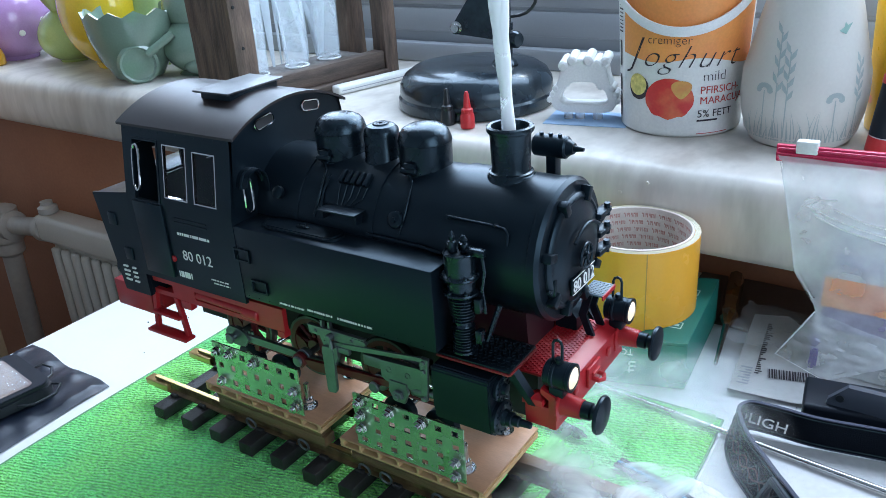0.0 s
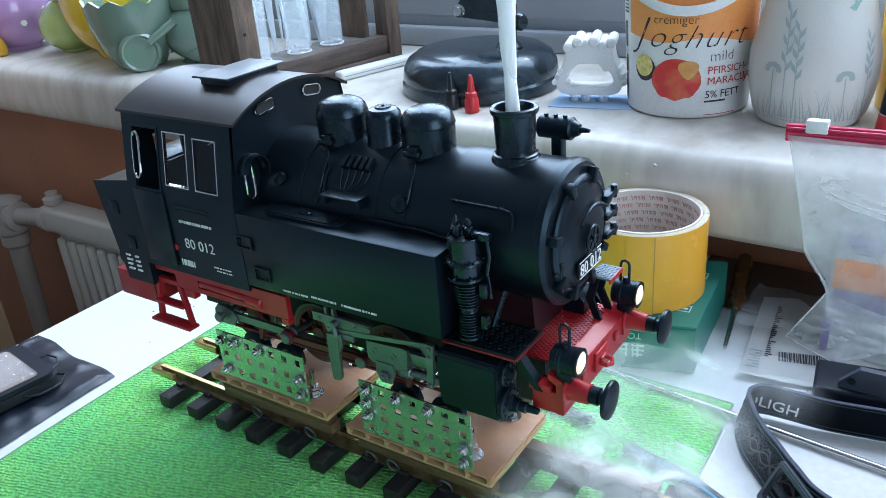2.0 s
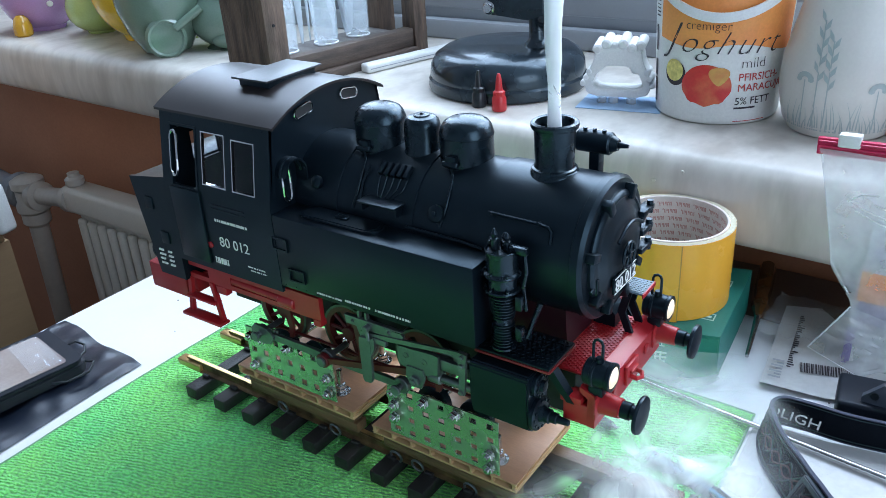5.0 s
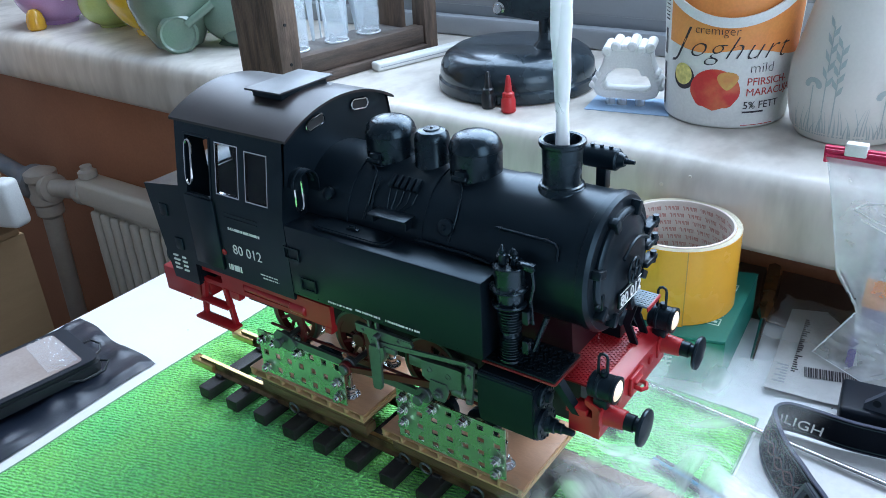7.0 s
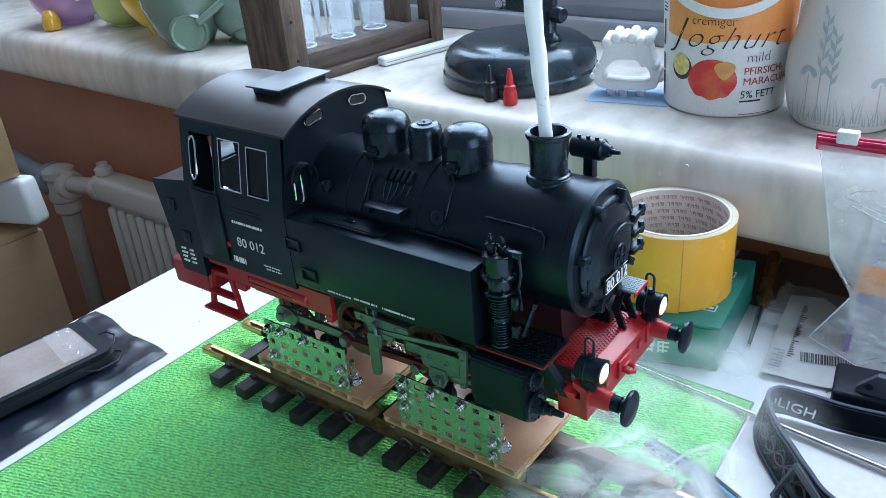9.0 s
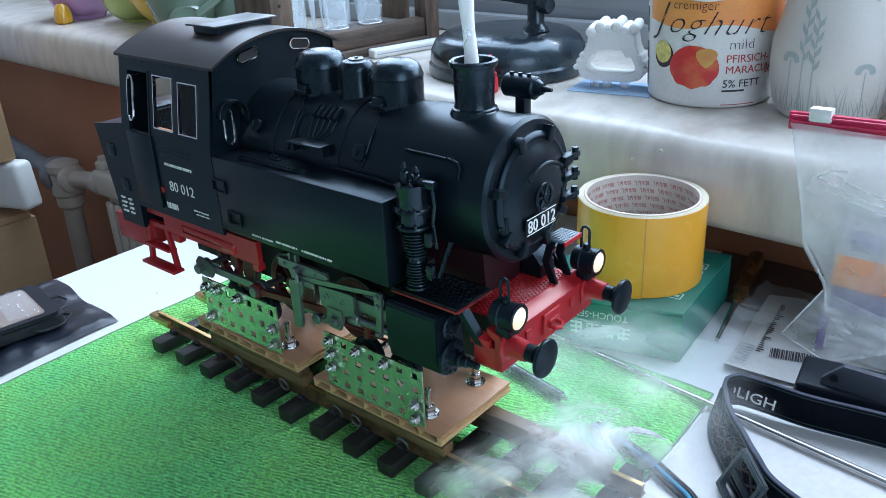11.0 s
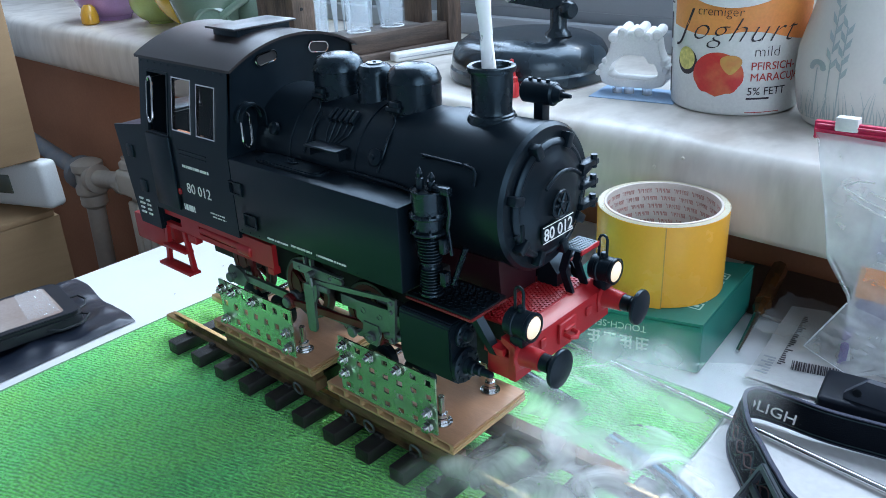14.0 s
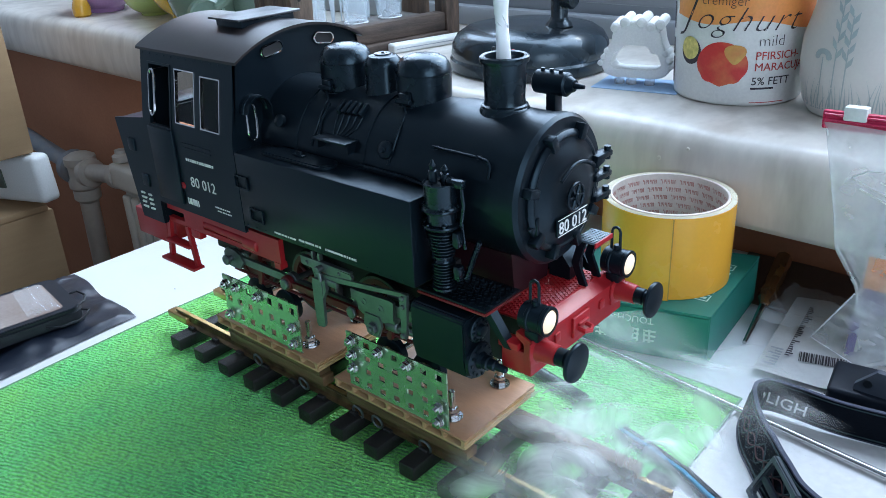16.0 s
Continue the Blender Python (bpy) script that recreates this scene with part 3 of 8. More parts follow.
def towel():
    bm = B()
    nx, ny = 150, 190
    x0, x1, y0, y1 = -0.249, 0.199, -0.52, 0.163
    grid = []
    for i in range(nx + 1):
        row = []
        for j in range(ny + 1):
            u, v = i / nx, j / ny
            x, y = x0 + (x1 - x0) * u, y0 + (y1 - y0) * v
            x += 0.004 * noise.noise((y * 9, 3.1, 0)) * (1 if u > 0.5 else 1.0)
            y += 0.003 * noise.noise((x * 8, 7.7, 0)) * v
            z = 0.0032 + 0.0010 * noise.noise((x * 22, y * 22, 1)) + 0.0022 * max(0, noise.noise((x * 5 + y * 4, y * 3 - x * 2, 5)))
            z += 0.00045 * noise.noise((x * 260, y * 260, 2))
            z += 0.0022 * max(0.0, math.sin(x * 46 + y * 30 + 5 * noise.noise((x * 7, y * 7, 9)))) ** 3 * (0.5 + noise.noise((x * 6, y * 5, 4)))
            e = min(u, 1 - u, v, 1 - v) * 60
            z *= min(1, 0.35 + 0.65 * min(e, 1))
            row.append(bm.verts.new((x, y, max(z, 0.0012))))
        grid.append(row)
    for i in range(nx):
        for j in range(ny):
            bm.faces.new((grid[i][j], grid[i + 1][j], grid[i + 1][j + 1], grid[i][j + 1]))
    rim = [grid[i][0] for i in range(nx)] + [grid[nx][j] for j in range(ny)] + [grid[i][ny] for i in range(nx, 0, -1)] + [grid[0][j] for j in range(ny, 0, -1)]
    low = [bm.verts.new((v.co.x, v.co.y, 0.0002)) for v in rim]
    for i in range(len(rim)):
        j = (i + 1) % len(rim)
        bm.faces.new((rim[i], low[i], low[j], rim[j]))
    edges = [[v.co.copy() for v in row] for row in (grid[0][::2], grid[nx][::2], [grid[i][ny] for i in range(0, nx + 1, 2)])]
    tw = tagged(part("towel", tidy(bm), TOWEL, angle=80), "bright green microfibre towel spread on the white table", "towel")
    hem = mat("grey_green_hem_thread", (0.16, 0.34, 0.18), 0.85, col2=(0.28, 0.5, 0.28), scale=500, amount=0.8, bump=0.5, bump_scale=1500)
    for pts in edges:
        b = B()
        tube(b, [(p.x, p.y, max(p.z, 0.0012)) for p in pts], 0.0009, 6)
        part("hem", b, hem, tw, "grey-green stitched hem")


# ---------------------------------------------------------------- track, boards, rollers
RAIL_Y, RAIL_TOP = 0.0225, 0.0245
PITCH, FIRST = 0.03145, -0.1805


def track():
    t = thing("model_track", "brass model railway track on black plastic sleepers", "track")
    prof = [(-0.0040, 0), (0.0040, 0), (0.0040, 0.0008), (0.0012, 0.0019), (0.0010, 0.0062), (0.0018, 0.0072), (0.0018, 0.0086), (-0.0018, 0.0086), (-0.0018, 0.0072), (-0.0010, 0.0062), (-0.0012, 0.0019), (-0.0040, 0.0008)]
    for y in (-RAIL_Y, RAIL_Y):
        b = B()
        prism(b, prof, lambda u, v, d, y=y: (d, y + u, RAIL_TOP - 0.0086 + v), -0.207, 0.213)
        r = part("rail", tidy(b), BRASS, t)
        b = B()
        box(b, -0.207, 0.213, y - 0.0015, y + 0.0015, RAIL_TOP + 0.0001, RAIL_TOP + 0.0004)
        part("running_surface", b, BRASS_TOP, r, "bright polished rail head")
        b = B()
        box(b, -0.217, -0.190, y - 0.0045, y + 0.0045, RAIL_TOP - 0.0085, RAIL_TOP - 0.0025, 0.0012)
        part("rail_joiner", b, BRASS_TOP, r, "bright brass rail joiner")
    proto = None
    for i in range(13):
        if i == 0:
            b = B()
            box(b, -0.0063, 0.0063, -0.045, 0.045, 0.0, 0.010, 0.0009)
            for y in (-RAIL_Y, RAIL_Y):
                for s in (-1, 1):
                    box(b, -0.0035, 0.0035, y + s * 0.0058 - 0.0016, y + s * 0.0058 + 0.0016, 0.0098, 0.0128, 0.0006, seg=1)
            proto = part("sleeper", b, SLEEPER, t)
            proto.location = (FIRST, 0, 0.0058)
            continue
        o = new("sleeper", proto.data)
        o.parent = t
        o.location = (FIRST + PITCH * i, random.uniform(-0.0008, 0.0008), 0.0058)
    # wire clips hooked on the near rail
    for x in (-0.095, -0.043, 0.012, 0.030, 0.072, 0.118):
        b = B()
        tube(b, [(x + 0.0045 * math.cos(a), -RAIL_Y - 0.0048 - 0.001 * math.sin(a), 0.0195 + 0.0048 * math.sin(a)) for a in [k * math.pi / 7 for k in range(14)]], 0.0009, 6, closed=True)
        part("clip", b, NICKEL, t, "small nickel wire clip")


def hollow_board(x0, x1, z0, z1, label, far_end=None):
    g = thing("hollow_board", label, "board", "boards that carry the rollers")
    y0, y1 = -0.0336, 0.0375
    b = B()
    box(b, x0, x1, y0, y1, z1 - 0.0014, z1, 0.0003)
    part("top_sheet", b, BOARD, g)
    b = B()
    box(b, x0, x1, y0, y1, z0, z0 + 0.0014, 0.0003)
    part("bottom_sheet", b, BOARD_EDGE, g)
    n = 7
    for i in range(n + 1):
        x = x0 + 0.001 + (x1 - x0 - 0.003) * i / n
        b = B()
        w = 0.0007 if 0 < i < n else 0.0011
        prism(b, [(x - w * 1.9, z0 + 0.0014), (x + w * 1.9, z0 + 0.0014), (x + w, z0 + 0.0024), (x + w, z1 - 0.0024), (x + w * 1.9, z1 - 0.0014), (x - w * 1.9, z1 - 0.0014), (x - w, z1 - 0.0024), (x - w, z0 + 0.0024)], lambda u, v, d: (u, d, v), y0 + 0.0002, y1 - 0.0002)
        part("rib", tidy(b), BOARD_EDGE, g)
    b = B()
    box(b, x1 - 0.0018, x1 + 0.0004, y0 + 0.001, y1 - 0.001, z0 + 0.0030, z1 - 0.0030)
    part("middle_ply", b, BOARD_EDGE, g)
    for y in (-RAIL_Y, RAIL_Y):
        mid = (RAIL_TOP + z0) / 2
        for d, w, za, zb in ((0.0, 0.0052, RAIL_TOP + 0.0005, mid - 0.0002), (-0.0006, 0.0050, mid + 0.0002, z0 - 0.0001)):
            b = B()
            end = far_end if far_end and y > 0 and d == 0 else x1 - 0.004 + 3 * d
            box(b, x0 + 0.003, end, y + d - w, y + d + w, za, zb, 0.0008)
            tagged(part("packing_lath", b, LATH), "brown wooden packing lath between rail and board", "lath", "packing laths on the rails")


def roller_stand(x0, x1, z0, z1, top, cols, rows, bolts, label):
    g = thing("roller_stand", label, "roller stand", "perforated roller stands")
    for y, sgn in ((-0.0350, -1), (0.0390, 1)):
        pu, pv = (x1 - x0) / cols, (z1 - z0) / rows
        us, vs = [x0], [z0]
        for i in range(cols):
            us += [x0 + pu * (i + 0.30), x0 + pu * (i + 0.70)]
        for j in range(rows):
            vs += [z0 + pv * (j + 0.30), z0 + pv * (j + 0.70)]
        us, vs = us + [x1], vs + [z1]

        def solid(u, v):
            fu, fv = ((u - x0) / pu) % 1, ((v - z0) / pv) % 1
            return not (0.30 < fu < 0.70 and 0.30 < fv < 0.70)
        b = B()
        pierced(b, us, vs, solid, lambda u, v, d, y=y: (u, y + d, v), 0.0, 0.0011)
        p = part("perforated_plate", b, ZINC, g)
        for i, j in bolts:
            x, z = x0 + pu * (i + 0.5), z0 + pv * (j + 0.5)
            b = B()
            lathe(b, [(0.0042, 0), (0.0042, 0.0007)], (x, y + sgn * 0.0012, z), (x, y + sgn, z), 16)
            hexnut(b, (x, y + sgn * 0.0018, z), (0, sgn, 0), 0.0036, 0.0026)
            rod(b, (x, y, z), (x, y + sgn * 0.0062, z), 0.0017, seg=10, round_=0.0003)
            part("nut", b, STEEL, p, "bright hexagon nut on a bolt")
    for x in (x0 + (x1 - x0) * 0.36, x0 + (x1 - x0) * 0.74):
        b = B()
        rod(b, (x, -0.033, z1 - 0.012), (x, 0.033, z1 - 0.012), 0.0022)
        ax = part("axle", b, STEEL, g)
        for y in (-0.0275, 0.0215):
            b = B()
            lathe(b, [(0.0025, 0), (0.0105, 0.0), (0.0115, 0.0006), (0.0115, 0.0050), (0.0105, 0.0056), (0.0025, 0.0056)], (x, y, z1 - 0.010), (x, y + 1, z1 - 0.010), 32)
            part("roller", b, BLACK, ax, "black ball-bearing roller")
            b = B()
            lathe(b, [(0.0022, -0.0006), (0.0060, -0.0006), (0.0060, 0.0062), (0.0022, 0.0062)], (x, y, z1 - 0.010), (x, y + 1, z1 - 0.010), 24)
            part("hub", b, STEEL, ax, "bright steel hub")
    for sx, y in ((x1 - 0.0095, -0.0200), (x1 - 0.0075, 0.0245)):
        b = B()
        lathe(b, [(0.0065, 0), (0.0065, 0.0009)], (sx, y, top), (sx, y, 1), 20)
        hexnut(b, (sx, y, top + 0.0009), (0, 0, 1), 0.0042, 0.0032)
        hexnut(b, (sx, y, top + 0.0042), (0, 0, 1), 0.0038, 0.0026)
        rod(b, (sx, y, top + 0.0001), (sx, y, top + 0.0190), 0.0021, seg=12, round_=0.0004)
        part("upright_bolt", b, STEEL, g, "bright steel bolt with nuts")


# ---------------------------------------------------------------- the model locomotive
FLANK = 0.0575
CRANK, AXLE_Z = 0.0095, 0.1070
AXLES = (-0.079, -0.019, 0.041)
BY, BZ, BR = 0.0, 0.1985, 0.0365


def cab_put(side):
    def put(u, v, d):
        y = FLANK if v < 0.203 else FLANK - (v - 0.203) / (0.252 - 0.203) * 0.0085
        return (u, side * (y - d), v)
    return put


def roof_z(y, drop=0.0):
    return 0.2655 - 0.097 + math.sqrt(0.097 ** 2 - y * y) - drop


def locomotive():
    g = thing("model_locomotive", "black model tank steam locomotive with red running gear, raised on rollers", "model locomotive")
    # cab
    doors = [(-0.1285, -0.1035, 0.203, 0.2430), (-0.0985, -0.0775, 0.2085, 0.2415), (-0.0715, -0.0520, 0.2085, 0.2400)]
    for side in (-1, 1):
        us = sorted({-0.1375, -0.040} | {d[0] for d in doors} | {d[1] for d in doors})
        vs = sorted({0.148, 0.203, 0.2518} | {d[2] for d in doors} | {d[3] for d in doors})
        b = B()
        pierced(b, us, vs, lambda u, v: not any(d[0] < u < d[1] and d[2] < v < d[3] for d in doors), cab_put(side), 0.0, 0.0022)
        wall = part("cab_side", b, BLACK, g)
        put = cab_put(side)
        for n, (x0, x1, z0, z1) in enumerate(doors):
            for grow, name, material, dd in ((0.0, "window_frame", CHROME if n else BLACK, -0.0004),):
                b = B()
                w = 0.0006 if n else 0.0012
                pierced(b, [x0 - w * 0.2, x0 + w, x1 - w, x1 + w * 0.2], [z0 - w * 0.2, z0 + w, z1 - w, z1 + w * 0.2], lambda u, v: not (x0 + w < u < x1 - w and z0 + w < v < z1 - w), put, -0.0005, 0.0018)
                part(name, b, material, wall, "bright window frame" if n else "black doorway frame")
            if n:
                b = B()
                pierced(b, [x0, x1], [z0, z1], lambda u, v: True, put, 0.0008, 0.0013)
                o = part("window_pane", b, CABGLASS, wall)
                o.visible_shadow = False
            else:
                b = B()
                for q in (-0.1255, -0.1180):
                    tube(b, [put(q + 0.0030 * math.cos(a), 0.224 + 0.0145 * math.copysign(1, math.sin(a)) * abs(math.sin(a)) ** 0.35, 0.0002) for a in [k * math.pi / 12 for k in range(24)]], 0.0008, 6, closed=True) if q < -0.12 else None
                part("handrail", b, CHROME, wall, "polished loop handrail")
        # door seam, louvres, rivets
        b = B()
        for zz in (0.1930, 0.1958):
            box(b, -0.094, -0.064, side * FLANK - 0.0004, side * FLANK + 0.0004, zz, zz + 0.0009)
        part("louvre", b, BLACK, wall)
        b = B()
        box(b, -0.1300, -0.1025, side * (FLANK + 0.0009) - 0.001, side * (FLANK + 0.0009) + 0.001, 0.1530, 0.2030, 0.0006)
        part("door", b, BLACK, wall)
        b = B()
        for k in range(12):
            x = -0.1345 + 0.0081 * k
            q = Vector(put(x, 0.2480, 0.0))
            lathe(b, [(0.0006, 0), (0.0004, 0.0004), (0, 0.0005)], q, q + Vector((0, side, 0.15)), 6)
        part("rivet_row", b, BLACK, wall)
    b = B()
    pierced(b, [-0.0495, -0.0320, -0.0100, 0.0100, 0.0320, 0.0495], [0.1500, 0.2090, 0.2300, 0.2358], lambda u, v: not (0.0100 < abs(u) < 0.0320 and 0.2090 < v < 0.2300), lambda u, v, d: (d, u, v), -0.1375, -0.1353)
    part("cab_end_wall", b, BLACK, g)
    b = B()
    ys = [-0.049 + 0.098 * i / 28 for i in range(29)]
    prism(b, [(-0.0500, 0.2360), (0.0500, 0.2360)] + [(y, max(0.2362, roof_z(y, 0.001))) for y in ys[::-1]], lambda u, v, d: (d, u, v), -0.1375, -0.1353)
    part("cab_gable", tidy(b), BLACK, g)
    for x, t in ((-0.0422, 0.0022),):
        b = B()
        out = [(-FLANK + 0.0022, 0.150), (FLANK - 0.0022, 0.150), (FLANK - 0.0022, 0.203)] + [(y, roof_z(y, 0.001)) for y in ys[::-1]] + [(-FLANK + 0.0022, 0.203)]
        prism(b, out, lambda u, v, d: (d, u, v), x, x + t)
        part("cab_end_wall", tidy(b), BLACK, g)
    for y in (-0.0205, 0.0205):
        b = B()
        o = [(y + 0.0045 * sx + 0.0032 * math.cos(a), 0.2525 + 0.0032 * math.sin(a) + (0.001 - 0.10 * abs(y) * 0) - 0.16 * ((y + 0.0045 * sx) - y) * math.copysign(1, y)) for sx, rng in ((1, range(-6, 7)), (-1, range(6, 19))) for a in [k * math.pi / 12 for k in rng]]
        prism(b, o, lambda u, v, d: (d, u, v), -0.0402, -0.0394)
        wf = part("front_window", tidy(b), DEEP, g, "small rounded dark cab window")
        b = B()
        tube(b, [(-0.0392, u, v) for u, v in o], 0.0006, 6, closed=True)
        part("window_frame", b, CHROME, wf, "bright thin frame")
    b = B()
    ys = [-0.0505 + 0.101 * i / 32 for i in range(33)]
    prism(b, [(y, roof_z(y)) for y in ys] + [(y, roof_z(y, 0.0016)) for y in ys[::-1]], lambda u, v, d: (d, u, v), -0.1410, -0.0355)
    part("roof", tidy(b), ROOF, g, "matt brown-black arched roof")
    b = B()
    prism(b, [(-0.0215, 0.2620), (0.0215, 0.2620), (0.0215, roof_z(0.0215, 0.001)), (0, roof_z(0, 0.001)), (-0.0215, roof_z(0.0215, 0.001))][::-1], lambda u, v, d: (d, u, v), -0.0915, -0.0655)
    box(b, -0.0915, -0.0655, -0.0205, 0.0205, 0.2600, 0.2676, 0.0005)
    vent = part("roof_vent", tidy(b), BLACK, g)
    b = B()
    box(b, -0.0940, -0.0630, -0.0245, 0.0245, 0.2676, 0.2690, 0.0005)
    part("vent_lid", b, mat("satin_lid_plastic", (0.020, 0.024, 0.028), 0.42, spec=0.9, bump=0.05, bump_scale=1500), vent)
    b = B()
    box(b, -0.136, -0.044, -0.050, 0.050, 0.1495, 0.1515)
    part("cab_floor", b, DEEP, g)
    b = B()
    box(b, -0.060, -0.0425, -0.03, 0.03, 0.1515, 0.224, 0.004)
    part("backhead", b, DEEP, g)
    # Plain shapes added to give the cab windows their blue and pale patches.
    b = B()
    lathe(b, [(0.0, 0), (0.005, 0.001), (0.007, 0.010), (0.007, 0.026), (0.004, 0.030), (0.0, 0.031)], (-0.083, 0.010, 0.195), (-0.083, 0.010, 1), 14)
    part("blue_cab_shape", b, mat("dim_blue_shape", (0.12, 0.2, 0.4), 0.3), g, "small blue shape added inside the cab")
    for x, y, z, r, h, m, lab in ((-0.090, 0.022, 0.203, 0.008, 0.030, POT, "pale plain shape added inside the cab"), (-0.066, -0.012, 0.206, 0.006, 0.026, STEEL, "bright plain column added inside the cab"), (-0.093, 0.004, 0.200, 0.006, 0.014, BRASS_TOP, "brass-coloured plain shape added inside the cab")):
        b = B()
        lathe(b, [(r * 0.7, 0.1515 - z), (r * 0.7, 0), (r, h * 0.2), (r * 0.9, h * 0.7), (r * 0.5, h * 0.95), (0, h)], (x, y, z), (x, y, 1), 16)
        part("added_cab_shape", b, m, g, lab)
    # bunker behind the cab
    for side in (-1, 1):
        b = B()
        prism(b, [(-0.1375, 0.130), (-0.1375, 0.206), (-0.1765, 0.2005), (-0.1640, 0.130)], lambda u, v, d: (u, side * d, v), FLANK - 0.0035, FLANK - 0.0012)
        bs = part("bunker_side", tidy(b), BLACK, g)
        b = B()
        for x, z in ((-0.160, 0.184), (-0.150, 0.160)):
            box(b, x - 0.004, x + 0.004, side * (FLANK - 0.0012) - 0.0012, side * (FLANK - 0.0012) + 0.0012, z - 0.0045, z + 0.0045, 0.0007)
        part("step_pocket", b, BLACK, bs)
    b = B()
    prism(b, [(-0.1375, 0.130), (-0.1375, 0.2055), (-0.1755, 0.2000), (-0.1640, 0.130)], lambda u, v, d: (u, d, v), -FLANK + 0.0036, FLANK - 0.0036)
    part("bunker", tidy(b), BLACK, g)
    b = B()
    box(b, -0.166, -0.1380, -0.030, 0.030, 0.2040, 0.2105, 0.001)
    part("bunker_lid", b, BLACK, g)
    b = B()
    lathe(b, [(0.004, 0.0), (0.004, 0.008), (0.0105, 0.0085), (0.0112, 0.0095), (0.0108, 0.012), (0, 0.0128)], (-0.166, -0.040, 0.141), (-0.30, -0.040, 0.141), 24)
    both("rear_buffer", b, BLACK, g)
    # side tanks
    holes = [(-0.0365, 0.182), (-0.0255, 0.163)]
    for side in (-1, 1):
        b = B()
        box(b, -0.0400, 0.1010, min(side * 0.030, side * FLANK), max(side * 0.030, side * FLANK), 0.1525, 0.2000, 0.0009)
        tk = part("side_tank", b, BLACK, g)
        for x, z in holes:
            b = B()
            x0, x1, z0, z1 = x - 0.0058, x + 0.0068, z - 0.0042, z + 0.0042
            pierced(b, [x0, x0 + 0.001, x1 - 0.001, x1], [z0, z0 + 0.001, z1 - 0.001, z1], lambda u, v: not (x0 + 0.001 < u < x1 - 0.001 and z0 + 0.001 < v < z1 - 0.001), lambda u, v, d: (u, side * (FLANK + d), v), 0.0001, 0.0010)
            part("step_recess", b, BLACK, tk)
        b = B()
        o = [(0.004 + 0.0215 * s + 0.0075 * math.cos(a), -0.0445 + 0.0075 * math.sin(a)) for s, rng in ((1, range(-6, 7)), (-1, range(6, 19))) for a in [k * math.pi / 12 for k in rng]]
        prism(b, o, lambda u, v, d: (u, side * -v, d), 0.2001, 0.2016)
        prism(b, [(0.004 + (u - 0.004) * 0.93, -0.0445 + (v + 0.0445) * 0.82) for u, v in o], lambda u, v, d: (u, side * -v, d), 0.2016, 0.2021)
        part("filler_lid", tidy(b), BLACK, tk)
        b = B()
        box(b, 0.000, 0.009, side * 0.0445 - 0.0014, side * 0.0445 + 0.0014, 0.2022, 0.2032, 0.0004)
        tube(b, [(0.002, side * 0.0445, 0.2030), (0.002, side * 0.0445, 0.2045), (0.0065, side * 0.0445, 0.2045), (0.0065, side * 0.0445, 0.2030)], 0.0005, 6)
        part("lid_handle", b, BLACK, tk)
        b = B()
        for k in range(16):
            x = -0.036 + 0.0086 * k
            lathe(b, [(0.0005, 0), (0.0003, 0.0003), (0, 0.0004)], (x, side * FLANK, 0.1548), (x, side * 1, 0.1548), 6)
        part("rivet_row", b, BLACK, tk)
        # windshield hood in front of the cab
        b = B()
        tube(b, [(-0.036, side * (0.0405 + 0.0085 * math.cos(a)), 0.221 + 0.009 * math.sin(a)) for a in [k * math.pi / 10 for k in range(11)]], 0.0014, 8)
        arc = [(0.0405 + 0.0090 * math.cos(a), 0.2215 + 0.0095 * math.sin(a)) for a in [k * math.pi / 12 for k in range(13)]]
        prism(b, arc + [(0.0318, 0.2065), (0.0328, 0.2065)] + [(0.0405 + 0.0080 * math.cos(a), 0.2215 + 0.0085 * math.sin(a)) for a in [math.pi - k * math.pi / 12 for k in range(13)]], lambda u, v, d: (d, side * u, v), -0.0420, -0.0310)
        part("side_hood", tidy(b), BLACK, g)
        b = B()
        tube(b, [(-0.0395, side * (0.0415 + 0.0032 * math.cos(a)), 0.214 + 0.011 * math.copysign(1, math.sin(a)) * abs(math.sin(a)) ** 0.4) for a in [k * math.pi / 12 for k in range(24)]], 0.0009, 6, closed=True)
        part("front_spectacle", b, CHROME, g, "bright oval spectacle frame")
    # boiler and smokebox
    b = B()
    lathe(b, [(BR, 0), (BR, 0.030), (BR + 0.0007, 0.0302), (BR + 0.0007, 0.0335), (BR, 0.0337), (BR, 0.085), (BR + 0.0007, 0.0852), (BR + 0.0007, 0.0885), (BR, 0.0887), (BR, 0.128)], (-0.040, 0, BZ), (1, 0, BZ), 64)
    part("boiler", b, BLACK, g)
    b = B()
    lathe(b, [(BR + 0.0004, 0), (BR + 0.0011, 0.0004), (BR + 0.0011, 0.056), (BR + 0.0020, 0.0565), (BR + 0.0020, 0.0605), (BR + 0.0002, 0.0625), (0.030, 0.0628), (0.030, 0.060), (0, 0.060)], (0.0880, 0, BZ), (1, 0, BZ), 64)
    sb = part("smokebox", b, BLACK, g)
    b = B()
    lathe(b, [(0.0310, 0.0), (0.0310, 0.0032), (0.0300, 0.0045), (0.0285, 0.0050), (0.0275, 0.0045), (0.0240, 0.0052), (0.0215, 0.0070), (0.015, 0.0080), (0.0, 0.0085)], (0.1490, 0, BZ), (1, 0, BZ), 56)
    door = part("smokebox_door", b, BLACK, g)
    for a in [math.radians(d) for d in (-25, 25, 75, -75, 125, -125, 160, -160)]:
        b = B()
        box(b, -0.0005, 0.0058, -0.0024, 0.0024, 0.0265, 0.0345, 0.0008, m=Matrix.Translation((0.1500, 0, BZ)) @ Matrix.Rotation(a, 4, "X"))
        part("door_clamp", b, BLACK, door)
